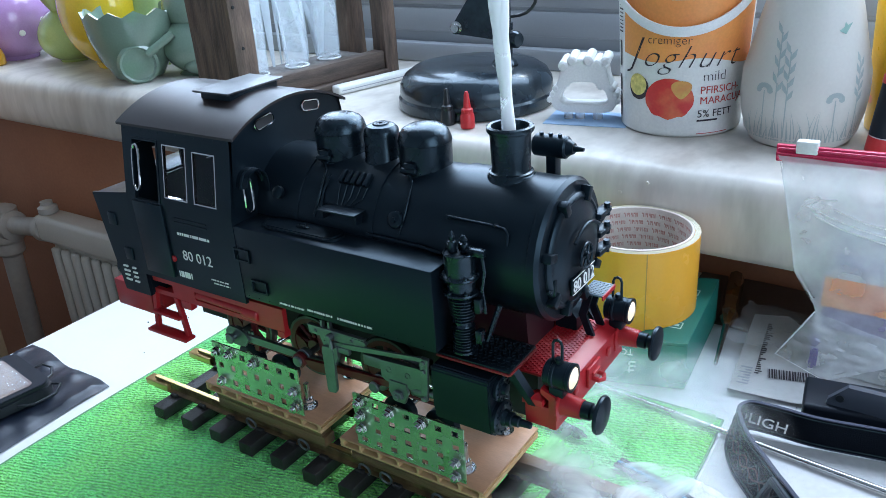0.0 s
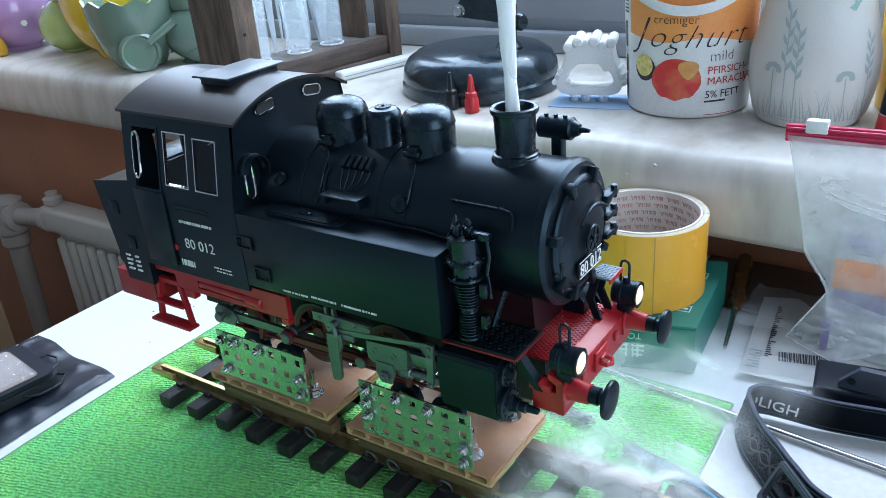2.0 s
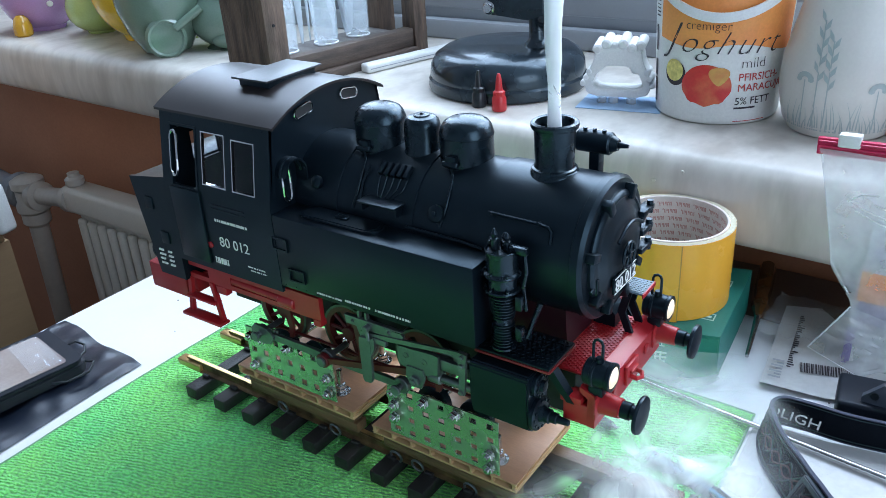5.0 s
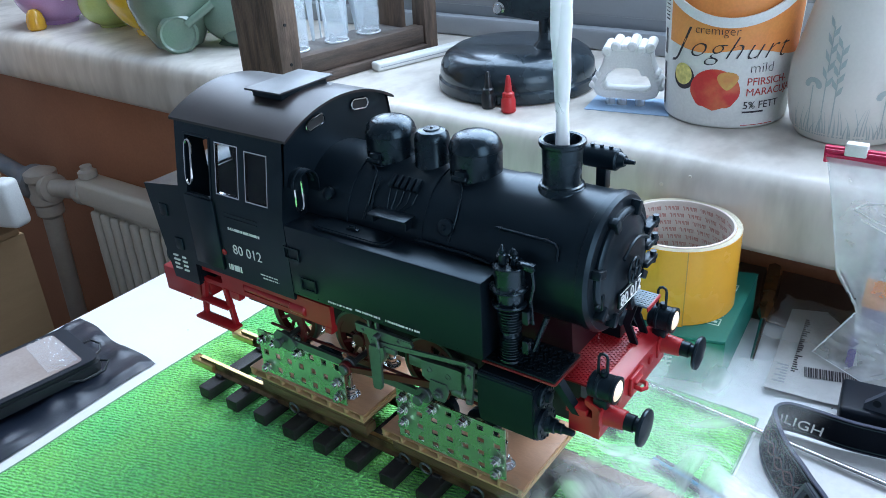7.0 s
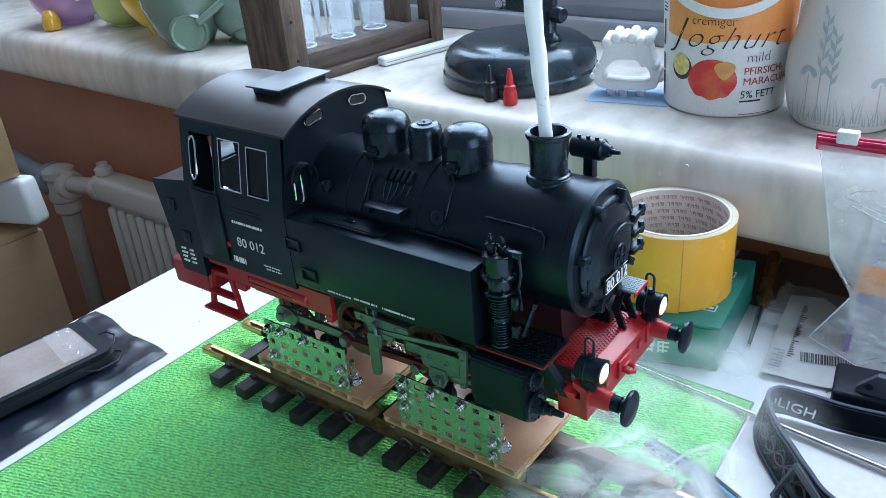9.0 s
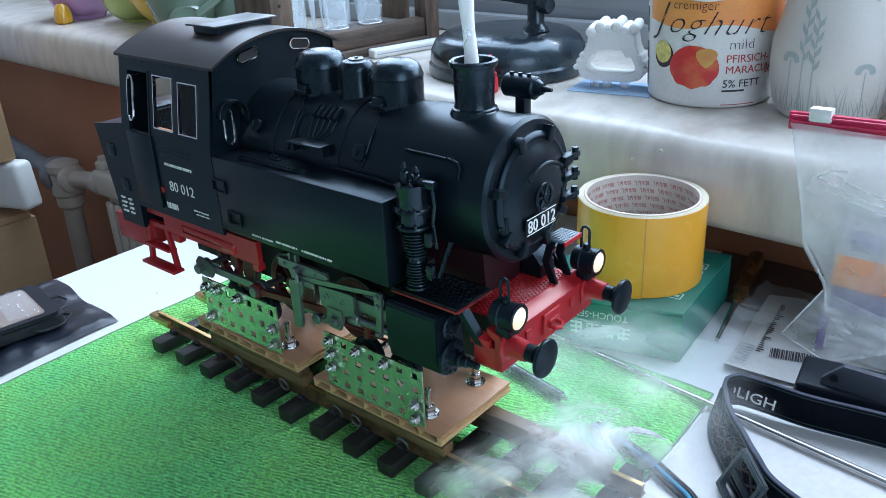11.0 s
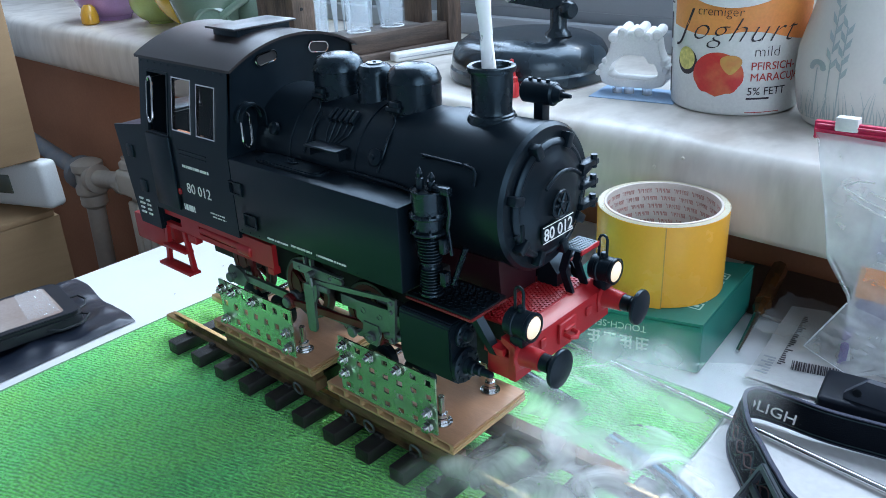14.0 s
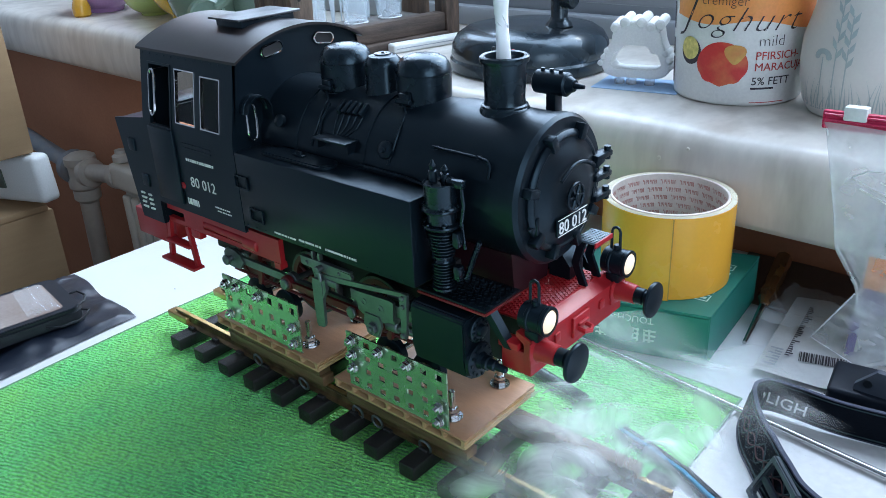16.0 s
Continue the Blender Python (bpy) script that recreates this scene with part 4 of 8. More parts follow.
    for z in (0.011, 0.0, -0.011):
        b = B()
        box(b, 0.1510, 0.1572, 0.0235, 0.0385, BZ - 0.0005 + z - 0.0016, BZ - 0.0005 + z + 0.0016, 0.0007)
        rod(b, (0.1555, 0.0355, BZ + z - 0.0035), (0.1555, 0.0355, BZ + z + 0.0035), 0.0018, seg=10)
        part("hinge_strap", b, BLACK, door)
    b = B()
    tube(b, [(0.1582 + 0.0008 * math.cos(a * 1.0), -0.0130 + 0.0300 * k / 10, 0.2085 + 0.0055 * math.sin(math.pi * k / 10)) for k, a in [(k, 0) for k in range(11)]], 0.0010, 8)
    part("door_handrail", b, BLACK, door)
    b = B()
    wheel_c = Vector((0.1598, -0.001, 0.1975))
    tube(b, [wheel_c + Vector((0, 0.0068 * math.cos(a), 0.0068 * math.sin(a))) for a in [k * math.pi / 12 for k in range(24)]], 0.0009, 8, closed=True)
    for k in range(6):
        a = k * math.pi / 3
        rod(b, wheel_c, wheel_c + Vector((0, 0.0066 * math.cos(a), 0.0066 * math.sin(a))), 0.0007, seg=6)
    rod(b, wheel_c + Vector((-0.005, 0, 0)), wheel_c + Vector((0.0015, 0, 0)), 0.0019, seg=12, round_=0.0004)
    part("door_wheel", b, BLACK, door)
    b = B()
    box(b, 0.1572, 0.1586, -0.0150, 0.0120, 0.1800, 0.1890, 0.0003)
    plate = part("number_board", b, BLACK, door)
    b = text_mesh("80 012", 0.0092, align="CENTER")
    placed(b, pose(0.15885, -0.0015, 0.18120, 90, 0, 90))
    part("lettering", b, WHITE, plate, "white number letters")
    b = B()
    for z in (0.1802, 0.1888):
        box(b, 0.1586, 0.1589, -0.0148, 0.0118, z - 0.0002, z + 0.0002)
    part("border", b, WHITE, plate, "thin white border lines")
    for side in (-1, 1):
        b = B()
        box(b, 0.1490, 0.1545, -0.0012, 0.0012, -0.0045, 0.0045, 0.0004, m=pose(0, side * 0.0255, 0.1885, 0, 0, 0))
        rod(b, (0.153, side * 0.021, 0.1895), (0.153, side * 0.031, 0.1875), 0.0009, seg=8)
        part("door_latch", b, BLACK, door)
    # chimney, domes
    b = B()
    lathe(b, [(0.0146, -0.0070), (0.0134, -0.0018), (0.0124, 0.0002), (0.0119, 0.0006), (0.0118, 0.0016), (0.0107, 0.0022), (0.0102, 0.0045), (0.0108, 0.0215), (0.0110, 0.0225), (0.0120, 0.0228), (0.0125, 0.0240), (0.0123, 0.0256), (0.0113, 0.0262), (0.0099, 0.0258), (0.0094, 0.0235), (0.0087, 0.002), (0.0, 0.001)], (0.1165, 0, 0.2360), (0.1165, 0, 1), 48)
    part("chimney", b, GLOSSBLACK, g)
    for x, r, h in ((0.0020, 0.0152, 0.0225), (0.0625, 0.0150, 0.0225)):
        b = B()
        lathe(b, [(r + 0.0030, -0.0090), (r + 0.0016, -0.0048), (r + 0.0010, -0.0034), (r + 0.0008, -0.0026), (r, -0.0022), (r, h - 0.0095), (r + 0.0003, h - 0.0092), (r + 0.0003, h - 0.0086), (r * 0.985, h - 0.0072), (r * 0.93, h - 0.0045), (r * 0.82, h - 0.0022), (r * 0.62, h - 0.0006), (r * 0.35, h + 0.0003), (0, h + 0.0006)], (x, 0, 0.2345), (x, 0, 1), 48)
        dm = part("dome", b, GLOSSBLACK, g)
        b = B()
        box(b, x - 0.0035, x + 0.0035, -r - 0.0025, -r + 0.001, 0.2330, 0.2395, 0.001)
        rod(b, (x - 0.005, -r - 0.0022, 0.2350), (x + 0.005, -r - 0.0022, 0.2350), 0.0016, seg=10, round_=0.0004)
        part("sand_valve", b, BLACK, dm)
        b = B()
        tube(b, [(x, -r - 0.0018, 0.2340), (x + 0.003, -r - 0.004, 0.2290), (x + 0.006, -0.0275, 0.2240), (x + 0.0065, -0.0322, 0.2170), (x + 0.004, -0.0362, 0.2060)], 0.0007, 8)
        part("sand_pipe", b, BLACK, dm)
    b = B()
    lathe(b, [(0.0150, -0.0085), (0.0122, -0.002), (0.0106, 0.0005), (0.0104, 0.0140), (0.0098, 0.0168), (0.0080, 0.0188), (0.0048, 0.0195), (0.0046, 0.0202), (0.0010, 0.0203), (0.0010, 0.0209), (0, 0.021)], (0.0325, 0, 0.2345), (0.0325, 0, 1), 40)
    part("small_dome", b, GLOSSBLACK, g)
    # bell / turbo on the far side of the chimney
    b = B()
    rod(b, (0.1150, 0.030, 0.2430), (0.1350, 0.030, 0.2430), 0.0062, seg=20, round_=0.001)
    rod(b, (0.1350, 0.030, 0.2430), (0.1385, 0.030, 0.2430), 0.0048, 0.0030, seg=16)
    rod(b, (0.1385, 0.030, 0.2430), (0.1440, 0.030, 0.2430), 0.0018, 0.0010, seg=12)
    box(b, 0.1230, 0.1290, 0.0265, 0.0335, 0.2250, 0.2400, 0.0008)
    for x in (0.1195, 0.1250, 0.1305):
        rod(b, (x, 0.029, 0.2485), (x, 0.029, 0.2505), 0.0012, seg=8)
    part("turbo_generator", b, BLACK, g)
    # boiler fittings on the near flank
    for side in (-1, 1):
        for k in range(5):
            b = B()
            box(b, 0.0190 + 0.0044 * k, 0.0218 + 0.0044 * k, -0.0042, 0.0042, -0.0012, 0.0024, 0.0005, m=Matrix.Translation((0, side * 0.0225, 0.2275)) @ Matrix.Rotation(side * -0.62, 4, "X"))
            vb = part("valve_bank", b, BLACK, g)
        b = B()
        for k in range(5):
            x = 0.0206 + 0.0048 * k
            tube(b, [(x, side * 0.0262, 0.2252), (x * 0.9 + 0.0030, side * 0.0303, 0.2200), (0.0270 + 0.0022 * (k - 2), side * 0.0335, 0.2140)], 0.00028, 6)
        part("lubricator_pipes", b, BLACK, g)
        b = B()
        box(b, 0.0150, 0.0420, side * 0.0375 - 0.0055, side * 0.0375 + 0.0055, 0.2135, 0.2147, 0.0004)
        box(b, 0.0155, 0.0168, side * 0.036 - 0.004, side * 0.036 + 0.004, 0.2080, 0.2136)
        box(b, 0.0395, 0.0408, side * 0.036 - 0.004, side * 0.036 + 0.004, 0.2080, 0.2136)
        part("boiler_step", b, BLACK, g)
        b = B()
        lathe(b, [(0.0048, 0), (0.0048, 0.0022), (0.0036, 0.0030), (0.0016, 0.0031), (0.0014, 0.0042), (0, 0.0043)], (0.0640, side * 0.0335, 0.2130), (0.0640, side * 1.0, 0.55), 20)
        part("washout_plug", b, BLACK, g)
        b = B()
        lathe(b, [(0.0038, 0), (0.0038, 0.0024), (0.0026, 0.0031), (0, 0.0033)], (-0.0220, side * 0.0330, 0.2155), (-0.0220, side * 1.0, 0.60), 20)
        part("washout_plug", b, BLACK, g)
        b = B()
        tube(b, [(0.0960, side * 0.0330, 0.2205), (0.1260, side * 0.0338, 0.2205), (0.1310, side * 0.0340, 0.2198), (0.1328, side * 0.0346, 0.2175), (0.1330, side * 0.0362, 0.2120)], 0.0008, 8)
        for x in (0.0975, 0.1250):
            rod(b, (x, side * 0.0290, 0.2190), (x, side * 0.0345, 0.2207), 0.0010, seg=8)
        part("smokebox_handrail", b, BLACK, g)
        b = B()
        tube(b, [(0.0120, side * 0.0240, 0.2290), (0.0105, side * 0.0300, 0.2210), (0.0115, side * 0.0345, 0.2140), (0.0150, side * 0.0352, 0.2100)], 0.0007, 8)
        part("pipe", b, BLACK, g)
        b = B()
        tube(b, [(0.0450, side * 0.0377, 0.2030), (0.0800, side * 0.0377, 0.2025), (0.0950, side * 0.0380, 0.2010)], 0.0008, 8)
        part("pipe", b, BLACK, g)
    # air pump
    for side in (-1,):
        pc = (0.1120, -0.0468)
        b = B()
        fins = [(0.0052, 0.1525), (0.0066, 0.1528), (0.0066, 0.1540), (0.0052, 0.1544)]
        for k in range(8):
            z = 0.1550 + 0.00165 * k
            fins += [(0.0050, z), (0.0061, z + 0.0004), (0.0061, z + 0.0008), (0.0050, z + 0.0012)]
        fins += [(0.0046, 0.1686), (0.0046, 0.1702)]
        for k in range(8):
            z, r = 0.1706 + 0.00180 * k, 0.0060 + 0.00022 * k
            fins += [(r - 0.0011, z), (r, z + 0.0004), (r, z + 0.0009), (r - 0.0011, z + 0.0014)]
        fins += [(0.0070, 0.1856), (0.0093, 0.1868), (0.0096, 0.1876), (0.0093, 0.1884), (0.0074, 0.1890), (0.0074, 0.1946), (0.0094, 0.1954), (0.0097, 0.1962), (0.0094, 0.1970), (0.0080, 0.1978), (0.0083, 0.2080), (0.0086, 0.2094), (0.0080, 0.2098), (0.0074, 0.2090), (0, 0.2090)]
        lathe(b, fins, (*pc, 0), (*pc, 1), 32)
        pump = part("air_pump", b, GLOSSBLACK, g)
        for z in (0.1876, 0.1962):
            for k in range(6):
                a = math.pi * k / 3 + 0.3
                nut = hexnut(B(), (pc[0] + 0.0086 * math.cos(a), pc[1] + 0.0086 * math.sin(a), z + 0.0008), (0, 0, 1), 0.0009, 0.0012)
                part("flange_nut", nut, GLOSSBLACK, pump)
        for dx, dy, h in ((-0.0035, -0.001, 0.0105), (0.0025, 0.001, 0.0085), (-0.0005, 0.004, 0.0070), (-0.0065, 0.002, 0.0050)):
            b = B()
            lathe(b, [(0.0022, 0), (0.0022, h * 0.5), (0.0013, h * 0.55), (0.0018, h * 0.75), (0.0012, h * 0.85), (0.0006, h), (0, h * 1.05)], (pc[0] + dx, pc[1] + dy, 0.2095), (pc[0] + dx, pc[1] + dy, 1), 12)
            part("pump_valve", b, GLOSSBLACK, pump)
        b = B()
        box(b, 0.1165, 0.1265, -0.0480, -0.0440, 0.2085, 0.2125, 0.0008)
        tube(b, [(0.1245, -0.046, 0.209), (0.1255, -0.046, 0.200), (0.1230, -0.045, 0.190), (0.1240, -0.044, 0.176)], 0.0010, 8)
        for z in (0.160, 0.178):
            box(b, 0.1205, 0.1245, -0.0500, -0.0455, z, z + 0.008, 0.0008)
        box(b, 0.1005, 0.1050, -0.0500, -0.0460, 0.1930, 0.1965, 0.0006)
        tube(b, [(0.1300, -0.0400, 0.1800), (0.1245, -0.0440, 0.1600)], 0.0016, 8)
        part("pump_piping", b, GLOSSBLACK, pump)
    # front platform, beam, buffers, lamps
    for side in (-1, 1):
        b = B()
        box(b, 0.0950, 0.1395, min(side * 0.0195, side * 0.0490), max(side * 0.0195, side * 0.0490), 0.1465, 0.1480, 0.0003)
        wk = part("walkway", b, BLACK, g)
        b = B()
        for i in range(15):
            for j in range(9):
                x, y = 0.0975 + 0.0028 * i + (0.0014 if j % 2 else 0), side * (0.0225 + 0.0029 * j)
                box(b, -0.0010, 0.0010, -0.0004, 0.0004, 0.0, 0.0005, m=pose(x, y, 0.1480, 0, 0, 45 if (i + j) % 2 else -45))
        part("tread_pattern", b, GLOSSBLACK, wk)
        b = B()
        box(b, 0.0950, 0.1395, side * 0.0490 - 0.0007, side * 0.0490 + 0.0007, 0.1452, 0.1466, 0.0003)
        box(b, 0.1388, 0.1402, min(side * 0.0195, side * 0.0490), max(side * 0.0195, side * 0.0490), 0.1452, 0.1466, 0.0003)
        part("walkway_edge", b, mat("worn_dark_red_edge", (0.20, 0.016, 0.016), 0.45), wk, "thin dark red edge strip")
        b = B()
        prism(b, [(0.1340, 0.1455), (0.1400, 0.1455), (0.1520, 0.1290), (0.1480, 0.1290)], lambda u, v, d: (u, side * d, v), 0.0400, 0.0455)
        part("bracket", tidy(b), BLACK, g)
        b = B()
        box(b, 0.1440, 0.1560, min(side * 0.0370, side * 0.0450), max(side * 0.0370, side * 0.0450), 0.1290, 0.1330, 0.0006)
        part("beam_corner", b, RED, g)
    b = B()
    box(b, 0.1290, 0.1555, -0.0330, 0.0330, 0.1385, 0.1400, 0.0004)
    deck = part("front_deck", b, RED, g)
    b = B()
    for i in range(11):
        for j in range(24):
            x, y = 0.1345 + 0.0020 * i, -0.0315 + 0.00268 * j + (0.0013 if i % 2 else 0)
            box(b, x - 0.0007, x + 0.0007, y - 0.0006, y + 0.0006, 0.1400, 0.1405)
    part("tread_pattern", b, RED, deck)
    b = B()
    prism(b, [(0.1545, 0.1400), (0.1620, 0.1370), (0.1632, 0.1360), (0.1632, 0.1170), (0.1590, 0.1170), (0.1590, 0.1340), (0.1545, 0.1370)], lambda u, v, d: (u, d, v), -0.0440, 0.0440)
    beam = part("buffer_beam", tidy(b), RED, g)
    b = B()
    box(b, 0.1450, 0.1605, -0.0435, -0.0300, 0.1165, 0.1290, 0.0007)
    both("beam_block", b, RED, g)
    b = B()
    box(b, 0.1632, 0.1652, -0.0078, 0.0078, 0.1215, 0.1335, 0.0006)
    cp = part("coupling_plate", b, RED, beam)
    b = B()
    tube(b, [(0.1650, -0.0035, 0.1260), (0.1690, -0.0035, 0.1255), (0.1705, 0.0, 0.1250), (0.1690, 0.0035, 0.1255), (0.1650, 0.0035, 0.1260)], 0.0013, 8)
    box(b, 0.1650, 0.1668, -0.0045, 0.0045, 0.1280, 0.1298, 0.0004)
    part("coupling_hook", b, RED, beam)
    for y in (-0.0215, 0.0215):
        b = B()
        box(b, 0.1632, 0.1646, y - 0.0022, y + 0.0022, 0.1265, 0.1315, 0.0004)
        part("beam_socket", b, RED, beam)
    for side in (-1, 1):
        y = side * 0.0385
        b = B()
        lathe(b, [(0.0080, 0.0), (0.0080, 0.0010), (0.0062, 0.0016), (0.0058, 0.0040), (0.0052, 0.0120), (0.0044, 0.0125)], (0.1632, y, 0.1308), (1, y, 0.1308), 28)
        box(b, 0.1632, 0.1644, y - 0.0072, y + 0.0072, 0.1236, 0.1365, 0.0004)
        bf = part("buffer", b, RED, g)
        b = B()
        lathe(b, [(0.0046, 0.0112), (0.0046, 0.0170), (0.0038, 0.0176), (0.0038, 0.0200), (0.0060, 0.0204), (0.0099, 0.0212), (0.0102, 0.0222), (0.0098, 0.0232), (0.0060, 0.0240), (0, 0.0243)], (0.1632, y, 0.1308), (1, y, 0.1308), 36)
        part("buffer_head", b, BLACK, bf, "black round buffer head")
        # headlamp
        b = B()
        lathe(b, [(0.0062, 0.0), (0.0072, 0.0008), (0.0072, 0.0040), (0.0078, 0.0044), (0.0078, 0.0058), (0.0072, 0.0062), (0.0072, 0.0125), (0.0076, 0.0130), (0.0076, 0.0148), (0.0062, 0.0150), (0.0060, 0.0135), (0, 0.0130)], (0.1555, y, 0.1478), (1, y, 0.1478), 32)
        box(b, 0.1585, 0.1665, y - 0.0045, y + 0.0045, 0.1365, 0.1420, 0.0008)
        rod(b, (0.1625, y, 0.1545), (0.1625, y, 0.1575), 0.0022, seg=12, round_=0.0005)
        lamp = part("headlamp", b, BLACK, g)
        b = B()
        lathe(b, [(0.0060, 0.0), (0.0056, 0.0011), (0.0035, 0.0021), (0, 0.0025)], (0.1692, y, 0.1478), (1, y, 0.1478), 28)
        part("lamp_lens", b, LENS_ON, lamp, "warm glowing lamp lens")
        b = B()
        tube(b, [(0.1590, y, 0.1545), (0.1590, y, 0.1650), (0.1598, y, 0.1668), (0.1615, y, 0.1675), (0.1632, y, 0.1668), (0.1640, y, 0.1650), (0.1640, y, 0.1545)], 0.0008, 8)
        part("lamp_handle", b, BLACK, lamp, "black wire carrying handle")
    # raised step and saddle under the smokebox door
    b = B()
    box(b, 0.1500, 0.1625, 0.0150, 0.0315, 0.1655, 0.1668, 0.0003)
    st = part("platform_step", b, mat("steel_blue_tread", (0.10, 0.16, 0.20), 0.4, scale=300, col2=(0.05, 0.08, 0.1)), g, "small ribbed platform step")
    b = B()
    for i in range(6):
        for j in range(8):
            box(b, 0.1508 + 0.0020 * i, 0.1519 + 0.0020 * i, 0.0160 + 0.0019 * j, 0.0168 + 0.0019 * j, 0.1668, 0.1671)
    part("tread_pattern", b, NICKEL, st)
    b = B()
    box(b, 0.1620, 0.1630, 0.0145, 0.0320, 0.1640, 0.1668, 0.0003)
    part("step_edge", b, RED, st, "red front edge")
    b = B()
    for y in (0.0165, 0.0300):
        prism(b, [(0.1515, 0.1655), (0.1560, 0.1655), (0.1525, 0.1520), (0.1575, 0.1400), (0.1530, 0.1400), (0.1480, 0.1520)], lambda u, v, d: (u, d, v), y - 0.001, y + 0.001)
    part("step_bracket", tidy(b), BLACK, st)
    b = B()
    prism(b, [(-0.0150, 0.1402), (0.0150, 0.1402), (0.0165, 0.1500), (0.0180, 0.1650), (-0.0180, 0.1650), (-0.0165, 0.1500)], lambda u, v, d: (d, u, v), 0.0900, 0.1330)
    part("smokebox_saddle", tidy(b), MAROON, g, "dark maroon saddle plate")
    b = B()
    prism(b, [(0.1335, 0.1402), (0.1465, 0.1402), (0.1465, 0.1480), (0.1400, 0.1560), (0.1335, 0.1560)], lambda u, v, d: (u, d, v), 0.0165, 0.0300)
    part("deck_locker", tidy(b), BLACK, g)
    # frame, steps, ash pan
    b = B()
    box(b, -0.1480, -0.1375, -0.048, 0.048, 0.1180, 0.1290, 0.0006)
    box(b, -0.1880, -0.1480, -0.0500, 0.0500, 0.1095, 0.1300, 0.0012)
    part("rear_beam", b, RED, g)
    for side in (-1, 1):
        y0, y1 = sorted((side * 0.0470, side * 0.0525))
        b = B()
        us, vs = [-0.1480, -0.1440, -0.1180, -0.1120, -0.0960, -0.0500, -0.0220, -0.0160], [0.1310, 0.1345, 0.1405, 0.1470]
        pierced(b, us, vs, lambda u, v: not (0.1345 < v < 0.1405 and (-0.1440 < u < -0.1180 or -0.0960 < u < -0.0500)), lambda u, v, d: (u, side * d, v), 0.0485, 0.0520)
        box(b, -0.0220, -0.0165, y0, y1, 0.1270, 0.1312)
        box(b, -0.1120, -0.1020, y0, y1, 0.1250, 0.1312, 0.0008)
        part("side_frame", tidy(b), RED, g)
        b = B()
        rod(b, (-0.0950, side * 0.0500, 0.1375), (-0.0420, side * 0.0500, 0.1365), 0.0026, seg=14)
        rod(b, (-0.0520, side * 0.0500, 0.1366), (-0.0380, side * 0.0500, 0.1364), 0.0042, seg=14, round_=0.001)
        part("brake_cylinder", b, RED, g)
        b = B()
        for x0, x1, x2, x3 in ((-0.1400, -0.1455, -0.1420, -0.1365), (-0.1180, -0.1135, -0.1100, -0.1145)):
            prism(b, [(x0, 0.1315), (x1, 0.1025), (x2, 0.1025), (x3, 0.1315)], lambda u, v, d: (u, side * d, v), 0.0500, 0.0530)
        box(b, -0.1480, -0.1085, min(side * 0.049, side * 0.0580), max(side * 0.049, side * 0.0580), 0.1010, 0.1032, 0.0004)
        box(b, -0.1420, -0.1130, min(side * 0.049, side * 0.0560), max(side * 0.049, side * 0.0560), 0.1160, 0.1178, 0.0004)
        part("cab_steps", tidy(b), RED, g)
    # The near-black colour puts the shade between the wheels into the frame.
    b = B()
    prism(b, [(-0.1350, 0.1000), (0.1400, 0.1000), (0.1400, 0.1383), (0.0900, 0.1383), (0.0900, 0.1500), (-0.1350, 0.1500)], lambda u, v, d: (u, d, v), -0.0190, 0.0190)
    part("main_frame", tidy(b), DEEP, g)
    b = B()
    box(b, -0.0350, 0.0980, -0.0300, 0.0300, 0.1420, 0.1530, 0.001)
    part("underbody", b, DEEP, g)
    # cylinders
    for side in (-1, 1):
        b = B()
        o = [(0.0340, 0.1430), (0.0540, 0.1430), (0.0560, 0.1410), (0.0560, 0.1180), (0.0540, 0.1090), (0.0490, 0.1050), (0.0420, 0.1050), (0.0370, 0.1080), (0.0340, 0.1130)]
        prism(b, o, lambda u, v, d: (d, side * u, v), 0.0950, 0.1310)
        bmesh.ops.bevel(b, geom=[e for e in b.edges], offset=0.0008, segments=2, affect="EDGES")
        cy = part("cylinder", tidy(b), BLACK, g)
        for cz, r in ((0.1165, 0.0098), (0.1345, 0.0070)):
            b = B()
            lathe(b, [(r, 0), (r, 0.0022), (r * 0.86, 0.0030), (r * 0.5, 0.0032), (r * 0.42, 0.0052), (r * 0.2, 0.0055), (0, 0.0055)], (0.1310, side * 0.0460, cz), (1, side * 0.0460, cz), 32)
            part("cylinder_cover", b, BLACK, cy)
            for k in range(12):
                a = 2 * math.pi * k / 12
                y, z = side * 0.0460 + r * 0.80 * math.cos(a), cz + r * 0.80 * math.sin(a)
                part("cover_nut", hexnut(B(), (0.1333, y, z), (1, 0, 0), 0.0009, 0.0013), BLACK, cy)
        b = B()
        lathe(b, [(0.0040, 0), (0.0040, 0.0045), (0.0030, 0.0050), (0.0030, 0.0085), (0.0022, 0.0090), (0.0018, 0.0150), (0.0014, 0.0155), (0, 0.0160)], (0.1345, side * 0.0460, 0.1165), (1, side * 0.0460, 0.1165), 16)
        part("tail_rod", b, BLACK, cy)
        # slide bars, bracket, valve gear (fixed pieces)
        b = B()
        box(b, 0.0440, 0.0950, side * 0.0490 - 0.0022, side * 0.0490 + 0.0022, 0.1258, 0.1330, 0.0004)
        part("slide_bar", b, NICKEL, g)
        b = B()
        P = lambda u, v, d: (u, side * d, v)
        prism(b, [(0.0072, 0.1452), (0.0490, 0.1438), (0.0504, 0.1424), (0.0486, 0.1382), (0.0077, 0.1396)], P, 0.0528, 0.0548)
        box(b, 0.0072, 0.0500, min(side * 0.0525, side * 0.0552), max(side * 0.0525, side * 0.0552), 0.1446, 0.1454, 0.0002)
